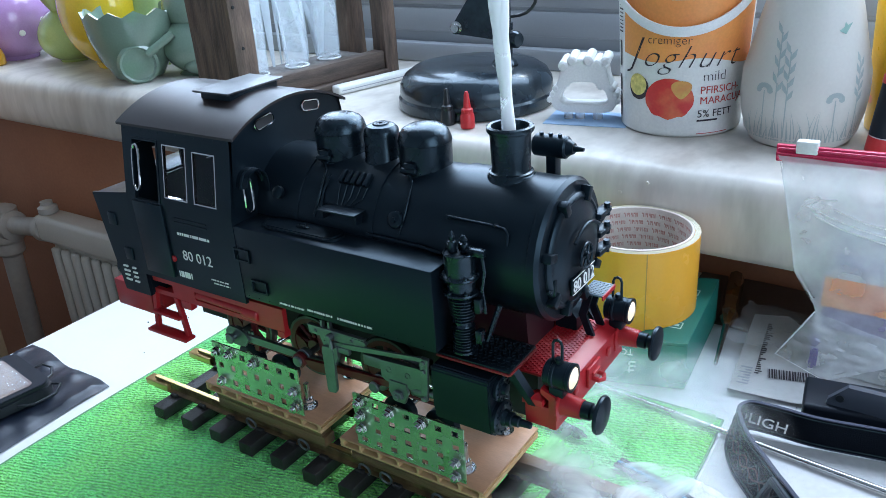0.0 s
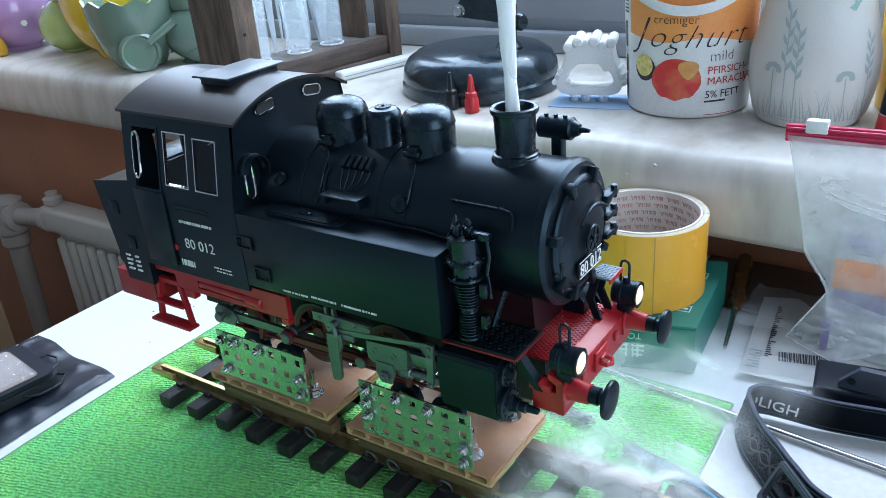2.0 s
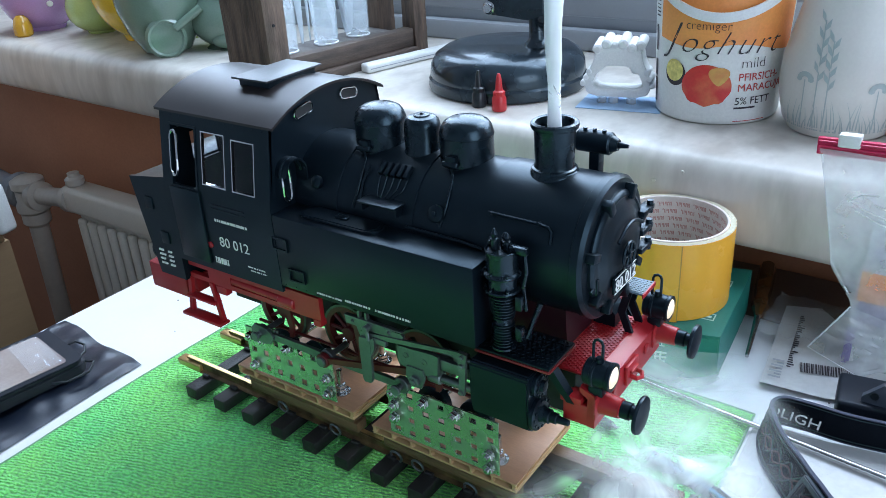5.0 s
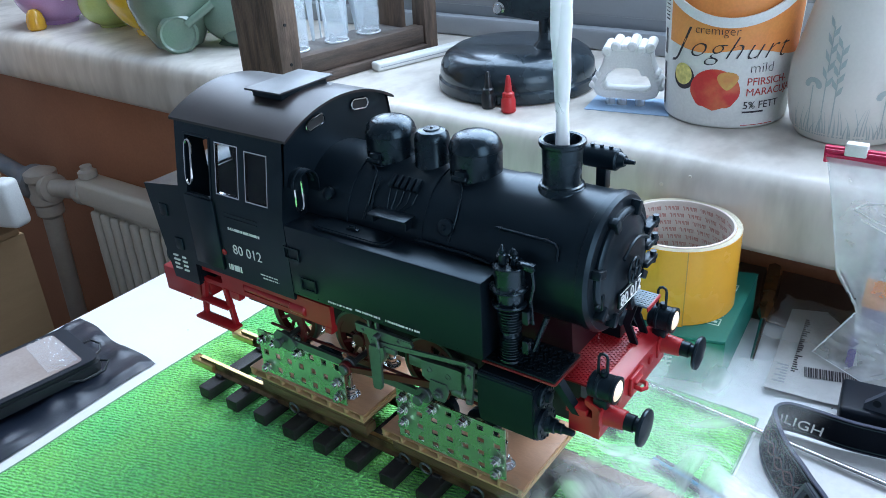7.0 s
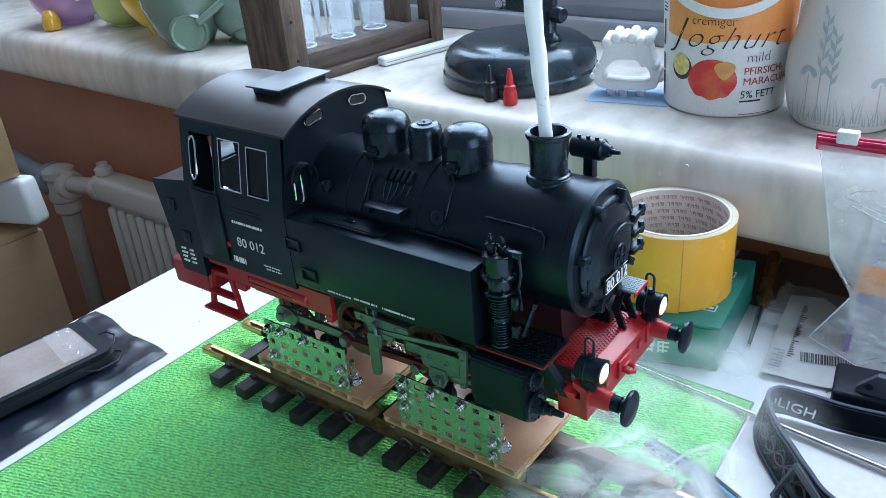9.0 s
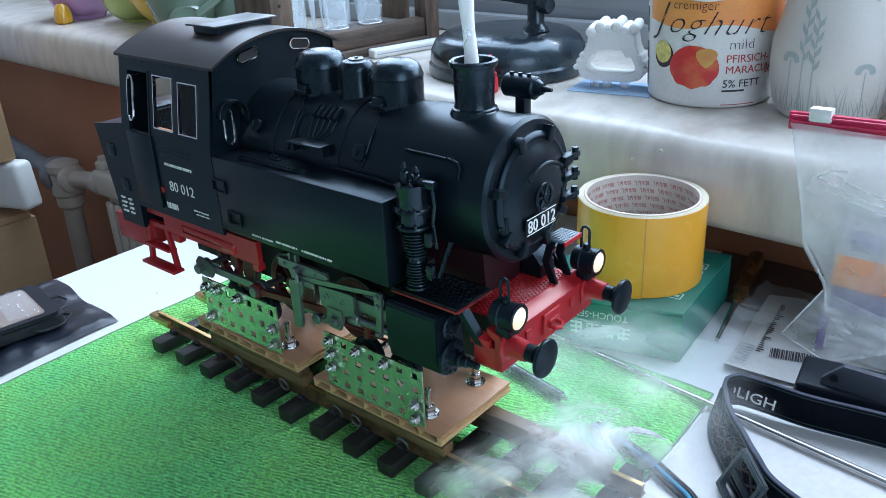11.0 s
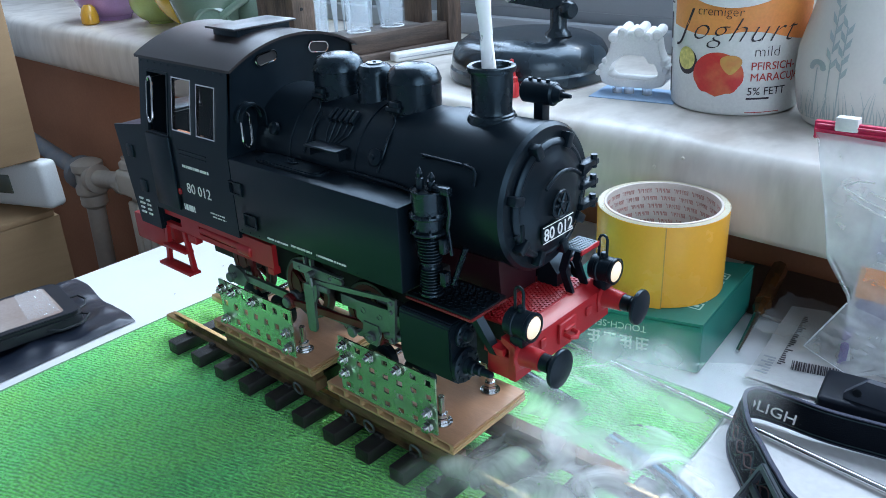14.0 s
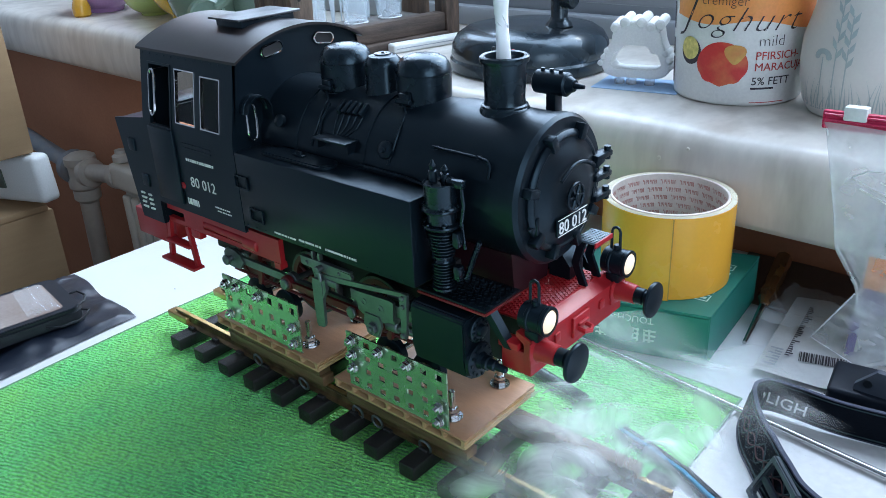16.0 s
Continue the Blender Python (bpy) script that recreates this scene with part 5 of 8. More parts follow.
        for x in (0.0170, 0.0225):
            box(b, x, x + 0.0016, min(side * 0.052, side * 0.0545), max(side * 0.052, side * 0.0545), 0.1440, 0.1500)
        for x in (0.0130, 0.0400):
            rod(b, (x, side * 0.0545, 0.1422), (x, side * 0.0556, 0.1418), 0.0011, seg=10)
        part("link_bracket", tidy(b), NICKEL, g)
        b = B()
        prism(b, [(0.0888, 0.1452), (0.0905, 0.1466), (0.0945, 0.1462), (0.0932, 0.1290), (0.0922, 0.1192), (0.0884, 0.1188), (0.0892, 0.1290)], P, 0.0556, 0.0574)
        for x, z in ((0.0915, 0.1440), (0.0912, 0.1385), (0.0903, 0.1210)):
            rod(b, (x, side * 0.0540, z), (x, side * 0.0588, z), 0.0014, seg=12, round_=0.0003)
        part("combination_lever", tidy(b), NICKEL, g)
        b = B()
        prism(b, [(0.0192, 0.1345), (0.0262, 0.1352), (0.0272, 0.1310), (0.0262, 0.1060), (0.0250, 0.1036), (0.0200, 0.1030), (0.0190, 0.1050), (0.0186, 0.1310)], P, 0.0556, 0.0576)
        prism(b, [(0.0240, 0.1335), (0.0300, 0.1360), (0.0300, 0.1290), (0.0262, 0.1220)], P, 0.0550, 0.0572)
        rod(b, (0.0250, side * 0.053, 0.1415), (0.0250, side * 0.0588, 0.1415), 0.0022, seg=12, round_=0.0004)
        rod(b, (0.0250, side * 0.0570, 0.1415), (0.0260, side * 0.0570, 0.1340), 0.0012, seg=8)
        part("hanging_link", tidy(b), NICKEL, g)
        b = B()
        prism(b, [(0.0190, 0.1372), (0.0480, 0.1404), (0.0930, 0.1458), (0.0930, 0.1434), (0.0480, 0.1374), (0.0190, 0.1336)], P, 0.0540, 0.0555)
        box(b, 0.0280, 0.0380, min(side * 0.0535, side * 0.0562), max(side * 0.0535, side * 0.0562), 0.1322, 0.1362, 0.0004)
        part("radius_rod", tidy(b), NICKEL, g)
        b = B()
        prism(b, [(0.0120, 0.1395), (0.0165, 0.1415), (0.0200, 0.1300), (0.0175, 0.1190), (0.0140, 0.1185), (0.0155, 0.1300)], P, 0.0500, 0.0520)
        part("expansion_link", tidy(b), NICKEL, g)
        b = B()
        rod(b, (0.0700, side * 0.0460, 0.1345), (0.0960, side * 0.0460, 0.1345), 0.0017, seg=12)
        box(b, 0.0800, 0.0880, side * 0.0460 - 0.003, side * 0.0460 + 0.003, 0.1315, 0.1375, 0.0006)
        part("valve_spindle", b, NICKEL, g)
        b = B()
        rod(b, (-0.100, side * 0.0300, 0.0960), (0.080, side * 0.0300, 0.0960), 0.0011, seg=8)
        for xx in (-0.060, 0.000, 0.060):
            prism(b, [(xx - 0.002, 0.128), (xx + 0.002, 0.128), (xx + 0.004, 0.108), (xx + 0.002, 0.099), (xx - 0.001, 0.099), (xx + 0.000, 0.108)], P, 0.0375, 0.0395)
        part("brake_rigging", tidy(b), DARKRED, g, "dark red brake rigging")
    # lettering on the flank
    def words(txt, x, z, size, name="lettering", m=WHITE, y=FLANK + 0.0004):
        b = text_mesh(txt, size, 0.00012)
        placed(b, pose(x, -y, z, 90, 0, 0))
        part(name, b, m, g, "white painted lettering")
    words("80 012", -0.0915, 0.1680, 0.0098)
    def bars(rows):
        b = B()
        for x0, x1, z, h in rows:
            x = x0
            while x < x1:
                w = random.uniform(0.0005, 0.0014)
                box(b, x, min(x + w, x1), -FLANK - 0.0005, -FLANK - 0.0001, z, z + h)
                x += w + random.choice((0.0005, 0.0005, 0.0011))
        part("small_lettering", b, WHITE, g, "row of tiny white lettering")
    bars([(-0.0925, -0.0635, 0.1850, 0.0018)])
    bars([(-0.0985, -0.0865, 0.1545, 0.0042)])
    bars([(-0.0680, -0.0520, 0.1585, 0.0008), (-0.0660, -0.0520, 0.1562, 0.0008)])
    bars([(-0.0100, 0.0090, 0.1556, 0.0011)])
    bars([(0.0120, 0.0310, 0.1563, 0.0012)])
    bars([(0.0345, 0.0590, 0.1563, 0.0012)])
    b = B()
    for i in range(4):
        for x0, x1 in ((-0.160, -0.1535), (-0.1505, -0.1455)):
            box(b, x0, x1 - random.uniform(0, 0.002), -FLANK + 0.0002, -FLANK + 0.0011, 0.1385 + 0.0034 * i, 0.1397 + 0.0034 * i)
    part("small_lettering", b, WHITE, g, "block of tiny white lettering")
    b = B()
    rod(b, (-0.1010, -FLANK, 0.1665), (-0.1010, -FLANK - 0.0007, 0.1665), 0.0021, seg=20)
    part("red_dot", b, RED, g, "small red painted dot")
    # wheels and rods
    moving = []
    for n, ax in enumerate(AXLES):
        b = B()
        rod(b, (0, -0.026, 0), (0, 0.026, 0), 0.003, seg=14)
        ws = part("wheelset", b, STEEL, g)
        for side, lead in ((-1, 0.0), (1, 90.0)):
            b = B()
            yw = side * 0.0215
            lathe(b, [(0.0195, 0), (0.0220, 0.0), (0.0222, 0.0006), (0.0216, 0.0044), (0.0214, 0.0048), (0.0195, 0.0048)], (0, yw, 0), (0, yw + side, 0), 48, caps=False)
            b.faces.ensure_lookup_table()
            part("tyre", tidy(b), TYRE, ws, "dull dark steel tyre")
            b = B()
            lathe(b, [(0.0165, 0.0002), (0.0197, 0.0002), (0.0197, 0.0050), (0.0165, 0.0050), (0.0165, 0.0002)], (0, yw, 0), (0, yw + side, 0), 40, caps=False)
            rod(b, (0, yw, 0), (0, yw + side * 0.0058, 0), 0.0052, seg=20, round_=0.0006)
            for k in range(10):
                a = 2 * math.pi * k / 10
                sp = rod(B(), (0.004 * math.sin(a), yw + side * 0.0026, 0.004 * math.cos(a)), (0.0172 * math.sin(a), yw + side * 0.0026, 0.0172 * math.cos(a)), 0.0013, seg=8)
                part("spoke", sp, DARKRED, ws, "red wheel spoke")
            la = math.radians(lead)
            cw = [(0.0172 * math.sin(q), 0.0172 * math.cos(q)) for q in [la + math.pi + math.radians(d) for d in range(-45, 46, 9)]]
            prism(b, cw + [(0.009 * math.sin(q), 0.009 * math.cos(q)) for q in (la + math.pi + 0.6, la + math.pi - 0.6)], lambda u, v, d: (u, yw + side * d, v), 0.0008, 0.0044)
            part("wheel_centre", tidy(b), DARKRED, ws, "red spoked wheel centre")
            b = B()
            cx, cz = CRANK * math.sin(la), CRANK * math.cos(la)
            rod(b, (cx, yw + side * 0.004, cz), (cx, side * 0.0515, cz), 0.0021, seg=14, round_=0.0004)
            rod(b, (cx, side * 0.0495, cz), (cx, side * 0.0518, cz), 0.0036, seg=16, round_=0.0006)
            part("crank_pin", b, NICKEL, ws)
        moving.append(("wheel", ws, ax))
    for side, lead in ((-1, 0.0), (1, 90.0)):
        b = B()
        P = lambda u, v, d: (u, side * d, v)
        for x0, x1 in ((AXLES[0], AXLES[1]), (AXLES[1], AXLES[2])):
            prism(b, [(x0, 0.0016), (x0 + 0.010, 0.0026), (x1 - 0.010, 0.0026), (x1, 0.0016), (x1, -0.0016), (x1 - 0.010, -0.0026), (x0 + 0.010, -0.0026), (x0, -0.0016)], P, 0.0425, 0.0450)
        for x in AXLES:
            lathe(b, [(0.0052, 0), (0.0056, 0.0004), (0.0056, 0.0034), (0.0050, 0.0040)], (x, side * 0.0415, 0), (x, side, 0), 20)
        prism(b, [(AXLES[0] - 0.0075, 0.0030), (AXLES[0] - 0.004, 0.0070), (AXLES[0] + 0.004, 0.0066), (AXLES[0] + 0.010, 0.0044), (AXLES[0] + 0.013, 0.0), (AXLES[0] + 0.009, -0.0058), (AXLES[0] + 0.003, -0.0066), (AXLES[0] - 0.005, -0.0060), (AXLES[0] - 0.0080, -0.0020)], P, 0.0452, 0.0466)
        for k in range(4):
            rod(b, (AXLES[0] + 0.006 + 0.0028 * k, side * 0.0435, 0.0035), (AXLES[0] + 0.006 + 0.0028 * k, side * 0.0435, 0.0055), 0.0010, seg=8)
        cr = part("coupling_rod", tidy(b), NICKEL, g)
        moving.append(("coupling", cr, lead))
        b = B()
        L = 0.0830
        prism(b, [(0, 0.0016), (0.010, 0.0019), (L - 0.010, 0.0023), (L, 0.0018), (L, -0.0018), (L - 0.010, -0.0023), (0.010, -0.0019), (0, -0.0016)], P, 0.0470, 0.0490)
        lathe(b, [(0.0046, 0), (0.0050, 0.0004), (0.0050, 0.0034), (0.0044, 0.0040)], (0, side * 0.0462, 0), (0, side, 0), 20)
        lathe(b, [(0.0045, 0), (0.0045, 0.0034)], (L, side * 0.0462, 0), (L, side, 0), 20)
        mr = part("connecting_rod", tidy(b), DARKRED, g, "red-edged connecting rod")
        moving.append(("connecting", mr, lead))
        b = B()
        prism(b, [(-0.0138, 0.0182), (0.0120, 0.0198), (0.0147, 0.0190), (0.0140, 0.0076), (0.0060, 0.0040), (-0.0100, 0.0052), (-0.0135, 0.0070)], P, 0.0518, 0.0538)
        box(b, -0.0100, 0.0130, min(side * 0.0465, side * 0.0518), max(side * 0.0465, side * 0.0518), 0.0040, 0.0088, 0.0005)
        prism(b, [(-0.0075, 0.0070), (0.0040, 0.0070), (0.0050, 0.0010), (0.0020, -0.0062), (-0.0050, -0.0062), (-0.0085, 0.0)], P, 0.0528, 0.0546)
        for x, z in ((-0.0080, 0.0132), (0.0050, 0.0128)):
            lathe(b, [(0.0020, 0.0), (0.0020, 0.0004), (0.0012, 0.0005), (0.0012, 0.0001), (0, 0.0001)], (x, side * 0.0538, z), (x, side, z), 16)
        hexnut(b, (-0.0018, side * 0.0546, -0.0012), (0, side, 0), 0.0036, 0.0022)
        rod(b, (-0.0018, side * 0.0546, -0.0012), (-0.0018, side * 0.0580, -0.0012), 0.0016, seg=12, round_=0.0003)
        rod(b, (0.004, side * 0.0475, 0.0010), (0.043, side * 0.0475, 0.0010), 0.0026, seg=14)
        rod(b, (0.004, side * 0.0475, 0.0010), (0.013, side * 0.0475, 0.0010), 0.0042, seg=14, round_=0.0008)
        xh = part("crosshead", tidy(b), NICKEL, g)
        moving.append(("crosshead", xh, lead))
    return g, moving



# ---------------------------------------------------------------- on the window sill
SILL = 0.1452


def wrap(bm, cx, cy, rad, facing, z0, lift=0.0003):
    """Bends a flat print (x along, y up, z proud) round an upright body; rad(z) is its radius."""
    for v in bm.verts:
        z = z0 + v.co.y
        r = rad(z)
        a = facing + v.co.x / r
        r += lift + v.co.z
        v.co = (cx + r * math.cos(a), cy + r * math.sin(a), z)
    return bm


def disc_patch(pts, rings=4, lift=0.0):
    """A flat filled outline about its middle, cut finely enough to bend."""
    bm = B()
    mx, my = sum(p[0] for p in pts) / len(pts), sum(p[1] for p in pts) / len(pts)
    c = bm.verts.new((mx, my, lift))
    last = None
    for k in range(1, rings + 1):
        ring = [bm.verts.new((mx + (x - mx) * k / rings, my + (y - my) * k / rings, lift)) for x, y in pts]
        for i in range(len(pts)):
            j = (i + 1) % len(pts)
            bm.faces.new((c, ring[i], ring[j]) if last is None else (last[i], ring[i], ring[j], last[j]))
        last = ring
    return bm


def rect_patch(x0, x1, y0, y1, nx=14, ny=2, lift=0.0, wave=None):
    bm = B()
    g = [[bm.verts.new((x0 + (x1 - x0) * i / nx, (y0 + (y1 - y0) * j / ny) + (wave(x0 + (x1 - x0) * i / nx) if wave and j == 0 else 0), lift)) for j in range(ny + 1)] for i in range(nx + 1)]
    for i in range(nx):
        for j in range(ny):
            bm.faces.new((g[i][j], g[i + 1][j], g[i + 1][j + 1], g[i][j + 1]))
    return bm


def yoghurt_pot():
    cx, cy, face = 0.068, 0.4275, math.atan2(-0.79, 0.245) - 0.045
    rad = lambda z: 0.0565 + (z - SILL) * 0.045
    t = thing("yoghurt_pot", "white plastic yoghurt bucket with orange fruit label and white handle", "yoghurt pot", at=(cx, cy, SILL))
    W = lambda bm, z0=0.0, lift=0.0003: wrap(bm, 0, 0, lambda z: rad(z + SILL), face, z0, lift)
    b = B()
    lathe(b, [(0.050, 0), (0.0545, 0.0006), (0.0562, 0.0022), (0.0566, 0.004), (rad(SILL + 0.165), 0.165), (rad(SILL + 0.165) + 0.003, 0.166), (rad(SILL + 0.165) + 0.003, 0.176), (0.058, 0.178), (0, 0.178)], seg=72)
    part("bucket", b, POT, t)
    part("orange_print", W(rect_patch(-0.062, 0.082, 0.0725, 0.160, 40, 4, wave=lambda x: 0.0025 * math.sin(x * 70) - 0.08 * max(0, x - 0.01)), 0), ORANGE, t, "orange upper print of the label")
    part("lettering", W(placed(text_mesh("J", 0.0390, 0.0001, shear=0.45, thin=0.0006), Matrix.Translation((-0.051, 0, 0))), 0.0655, 0.0006), INK, t, "dark script lettering")
    part("lettering", W(placed(text_mesh("oghurt", 0.0300, 0.0001, shear=0.50, spacing=1.12, thin=0.0006), Matrix.Translation((-0.0365, 0, 0))), 0.0655, 0.0006), INK, t, "dark script lettering")
    part("lettering", W(placed(text_mesh("cremiger", 0.0112, 0.0001, thin=0.0002), Matrix.Translation((-0.0300, 0, 0))), 0.0868, 0.0006), INK, t, "dark small lettering")
    part("lettering", W(placed(text_mesh("mild", 0.0135, 0.0001, thin=0.0003), Matrix.Translation((0.021, 0, 0))), 0.0530, 0.0005), INK, t, "grey lettering")
    part("lettering", W(placed(text_mesh("PFIRSICH-", 0.0098, 0.0001), Matrix.Translation((0.0195, 0, 0))), 0.0415, 0.0005), INKRED, t, "red lettering")
    part("lettering", W(placed(text_mesh("MARACUJA", 0.0098, 0.0001), Matrix.Translation((0.0195, 0, 0))), 0.0318, 0.0005), INKRED, t, "red lettering")
    part("lettering", W(placed(text_mesh("5% FETT", 0.0098, 0.0001), Matrix.Translation((0.0180, 0, 0))), 0.0195, 0.0005), INK, t, "black lettering")
    part("small_print", W(rect_patch(0.018, 0.038, 0.0155, 0.0172), 0, 0.0005), INK, t, "line of tiny print")
    part("small_print", W(rect_patch(0.018, 0.050, 0.0035, 0.0042), 0, 0.0005), INKRED, t, "line of tiny print")
    o = [(-0.008 + 0.0225 * math.cos(a), 0.0355 + 0.0205 * math.sin(a) * (0.85 if math.sin(a) < 0 else 1) + (0.0010 * math.sin(9 * a) if math.sin(a) < -0.2 else 0)) for a in [k * math.pi / 16 for k in range(32)]]
    part("mango_print", W(disc_patch(o), 0, 0.0004), MANGO, t, "red and yellow mango print")
    o = [(0.003 + 0.0085 * math.cos(a) + 0.002 * math.sin(2 * a), 0.0455 + 0.0085 * math.sin(a)) for a in [k * math.pi / 10 for k in range(20)]]
    part("mango_blush", W(disc_patch(o), 0, 0.0005), mat("yellow_green_blush", (0.62, 0.42, 0.10), 0.4, col2=(0.62, 0.16, 0.06), scale=70, amount=0.9), t, "yellow-green blush of the mango")
    o = [(-0.040 + 0.0118 * math.cos(a), 0.0475 + 0.0118 * math.sin(a)) for a in [k * math.pi / 12 for k in range(24)]]
    part("fruit_rim", W(disc_patch([(x * 1.0 + 0.0008, y - 0.0025) for x, y in o]), 0, 0.0003), INK, t, "dark fruit skin print")
    part("fruit_print", W(disc_patch([(-0.040 + (x + 0.040) * 0.86, 0.0475 + (y - 0.0475) * 0.86) for x, y in o]), 0, 0.0005), PASSION, t, "yellow passion fruit print")
    part("badge", W(rect_patch(-0.009, 0.022, 0.125, 0.152), 0, 0.0006), PAPER, t, "white edge of the badge")
    part("badge", W(rect_patch(-0.0075, 0.0205, 0.1265, 0.1505), 0, 0.0008), LOGO, t, "blue badge with white bars")
    part("badge_bar", W(rect_patch(-0.003, 0.016, 0.1430, 0.1460), 0, 0.0010), PAPER, t, "white bar")
    part("badge_bar", W(rect_patch(-0.005, 0.018, 0.1310, 0.1390), 0, 0.0010), PAPER, t, "white bar")
    for k in range(16):
        w = random.uniform(0.0006, 0.0016)
        part("barcode_bar", W(rect_patch(-0.0765, -0.066, 0.092 + 0.0034 * k, 0.092 + 0.0034 * k + w, 3, 1), 0, 0.0004), INK, t)
    for k, (a0, a1) in enumerate(((0.060, 0.084), (0.036, 0.052), (0.010, 0.034))):
        part("side_print", W(rect_patch(-0.0755, -0.0690, a0, a1, 3, 1), 0, 0.0004), INK, t, "dark print at the label edge")
    b = B()
    hr = rad(SILL + 0.16) + 0.004
    pts = []
    for k in range(33):
        a = face + math.radians(-96 + 6 * k)
        dip = math.sin(math.pi * k / 32)
        pts.append((hr * math.cos(a), hr * math.sin(a), 0.165 - 0.066 * dip))
    ring = []
    for x, y, z in pts:
        d = Vector((x, y, 0)).normalized()
        ring.append([b.verts.new(Vector((x, y, z)) + d * u + Vector((0, 0, w))) for u, w in ((-0.001, -0.0042), (0.0012, -0.0042), (0.0018, 0), (0.0012, 0.0042), (-0.001, 0.0042))])
    for p, q in zip(ring, ring[1:]):
        for k in range(5):
            b.faces.new((p[k], q[k], q[(k + 1) % 5], p[(k + 1) % 5]))
    part("handle", tidy(b), WHITEPLA, t, "white plastic carrying handle")


def vase():
    cx, cy = 0.181, 0.4165
    face = math.atan2(-0.77, 0.14)
    prof = [(0.036, 0), (0.042, 0.001), (0.0475, 0.010), (0.0515, 0.028), (0.0530, 0.044), (0.0524, 0.062), (0.0472, 0.083), (0.0415, 0.108), (0.0335, 0.138), (0.0275, 0.165), (0.0235, 0.190), (0.0220, 0.210), (0.0235, 0.222), (0.0210, 0.223), (0.019, 0.205), (0, 0.2)]
    zs, rs = [p[1] for p in prof[:13]], [p[0] for p in prof[:13]]
    rad = lambda z: float(np.interp(z, zs, rs))
    t = thing("vase", "pale grey bulbous vase with grey-green meadow print", "vase", at=(cx, cy, SILL))
    b = B()
    lathe(b, prof, seg=72)
    part("body", b, VASE, t)
    W = lambda bm, lift=0.0003: wrap(bm, 0, 0, rad, face, 0.0, lift)
    rnd = random.Random(4)
    for k in range(46):
        s = -0.055 + 0.11 * k / 45 + rnd.uniform(-0.001, 0.001)
        h = rnd.uniform(0.012, 0.030)
        lean = rnd.uniform(-0.006, 0.006)
        bm = B()
        n = 5
        g = [[bm.verts.new((s + lean * (j / n) ** 2 + sx * 0.0007 * (1 - j / n * 0.95), 0.008 + h * j / n, 0)) for sx in (-1, 1)] for j in range(n + 1)]
        for p, q in zip(g, g[1:]):
            bm.faces.new((p[0], p[1], q[1], q[0]))
        part("grass_blade", W(bm), VASEINK, t)
    for s0, z0, z1, kind in ((-0.022, 0.012, 0.100, 0), (-0.033, 0.012, 0.052, 1), (0.026, 0.012, 0.046, 1), (-0.013, 0.012, 0.085, 0), (0.047, 0.014, 0.075, 0)):
        bm = rect_patch(s0 - 0.0005, s0 + 0.0005, z0, z1, 1, 8)
        part("stem_print", W(bm), VASEINK, t)
        if kind:
            for q in range(9):
                a = math.pi * q / 8
                o = [(s0 + 0.0055 * math.cos(a) + 0.0028 * math.cos(e), z1 + 0.0045 * math.sin(a) + 0.0022 * math.sin(e)) for e in [i * math.pi / 4 for i in range(8)]]
                part("flower_print", W(disc_patch(o, 1), 0.0004), VASEINK, t)
        else:
            for q in range(8):
                zz, sd = z0 + (z1 - z0) * (0.45 + 0.075 * q), (-1) ** q
                o = [(s0, zz), (s0 + sd * 0.004, zz + 0.004), (s0 + sd * 0.0048, zz + 0.0105), (s0 + sd * 0.001, zz + 0.006)]
                part("leaf_print", W(disc_patch(o, 1), 0.0004), VASEINK, t)
    o = [(0.022, 0.101), (0.026, 0.104), (0.0265, 0.108), (0.029, 0.105), (0.034, 0.107), (0.030, 0.101), (0.028, 0.098)]
    part("bird_print", W(disc_patch(o, 1), 0.0004), mat("green_print", (0.30, 0.48, 0.42), 0.5), t, "small green bird print")


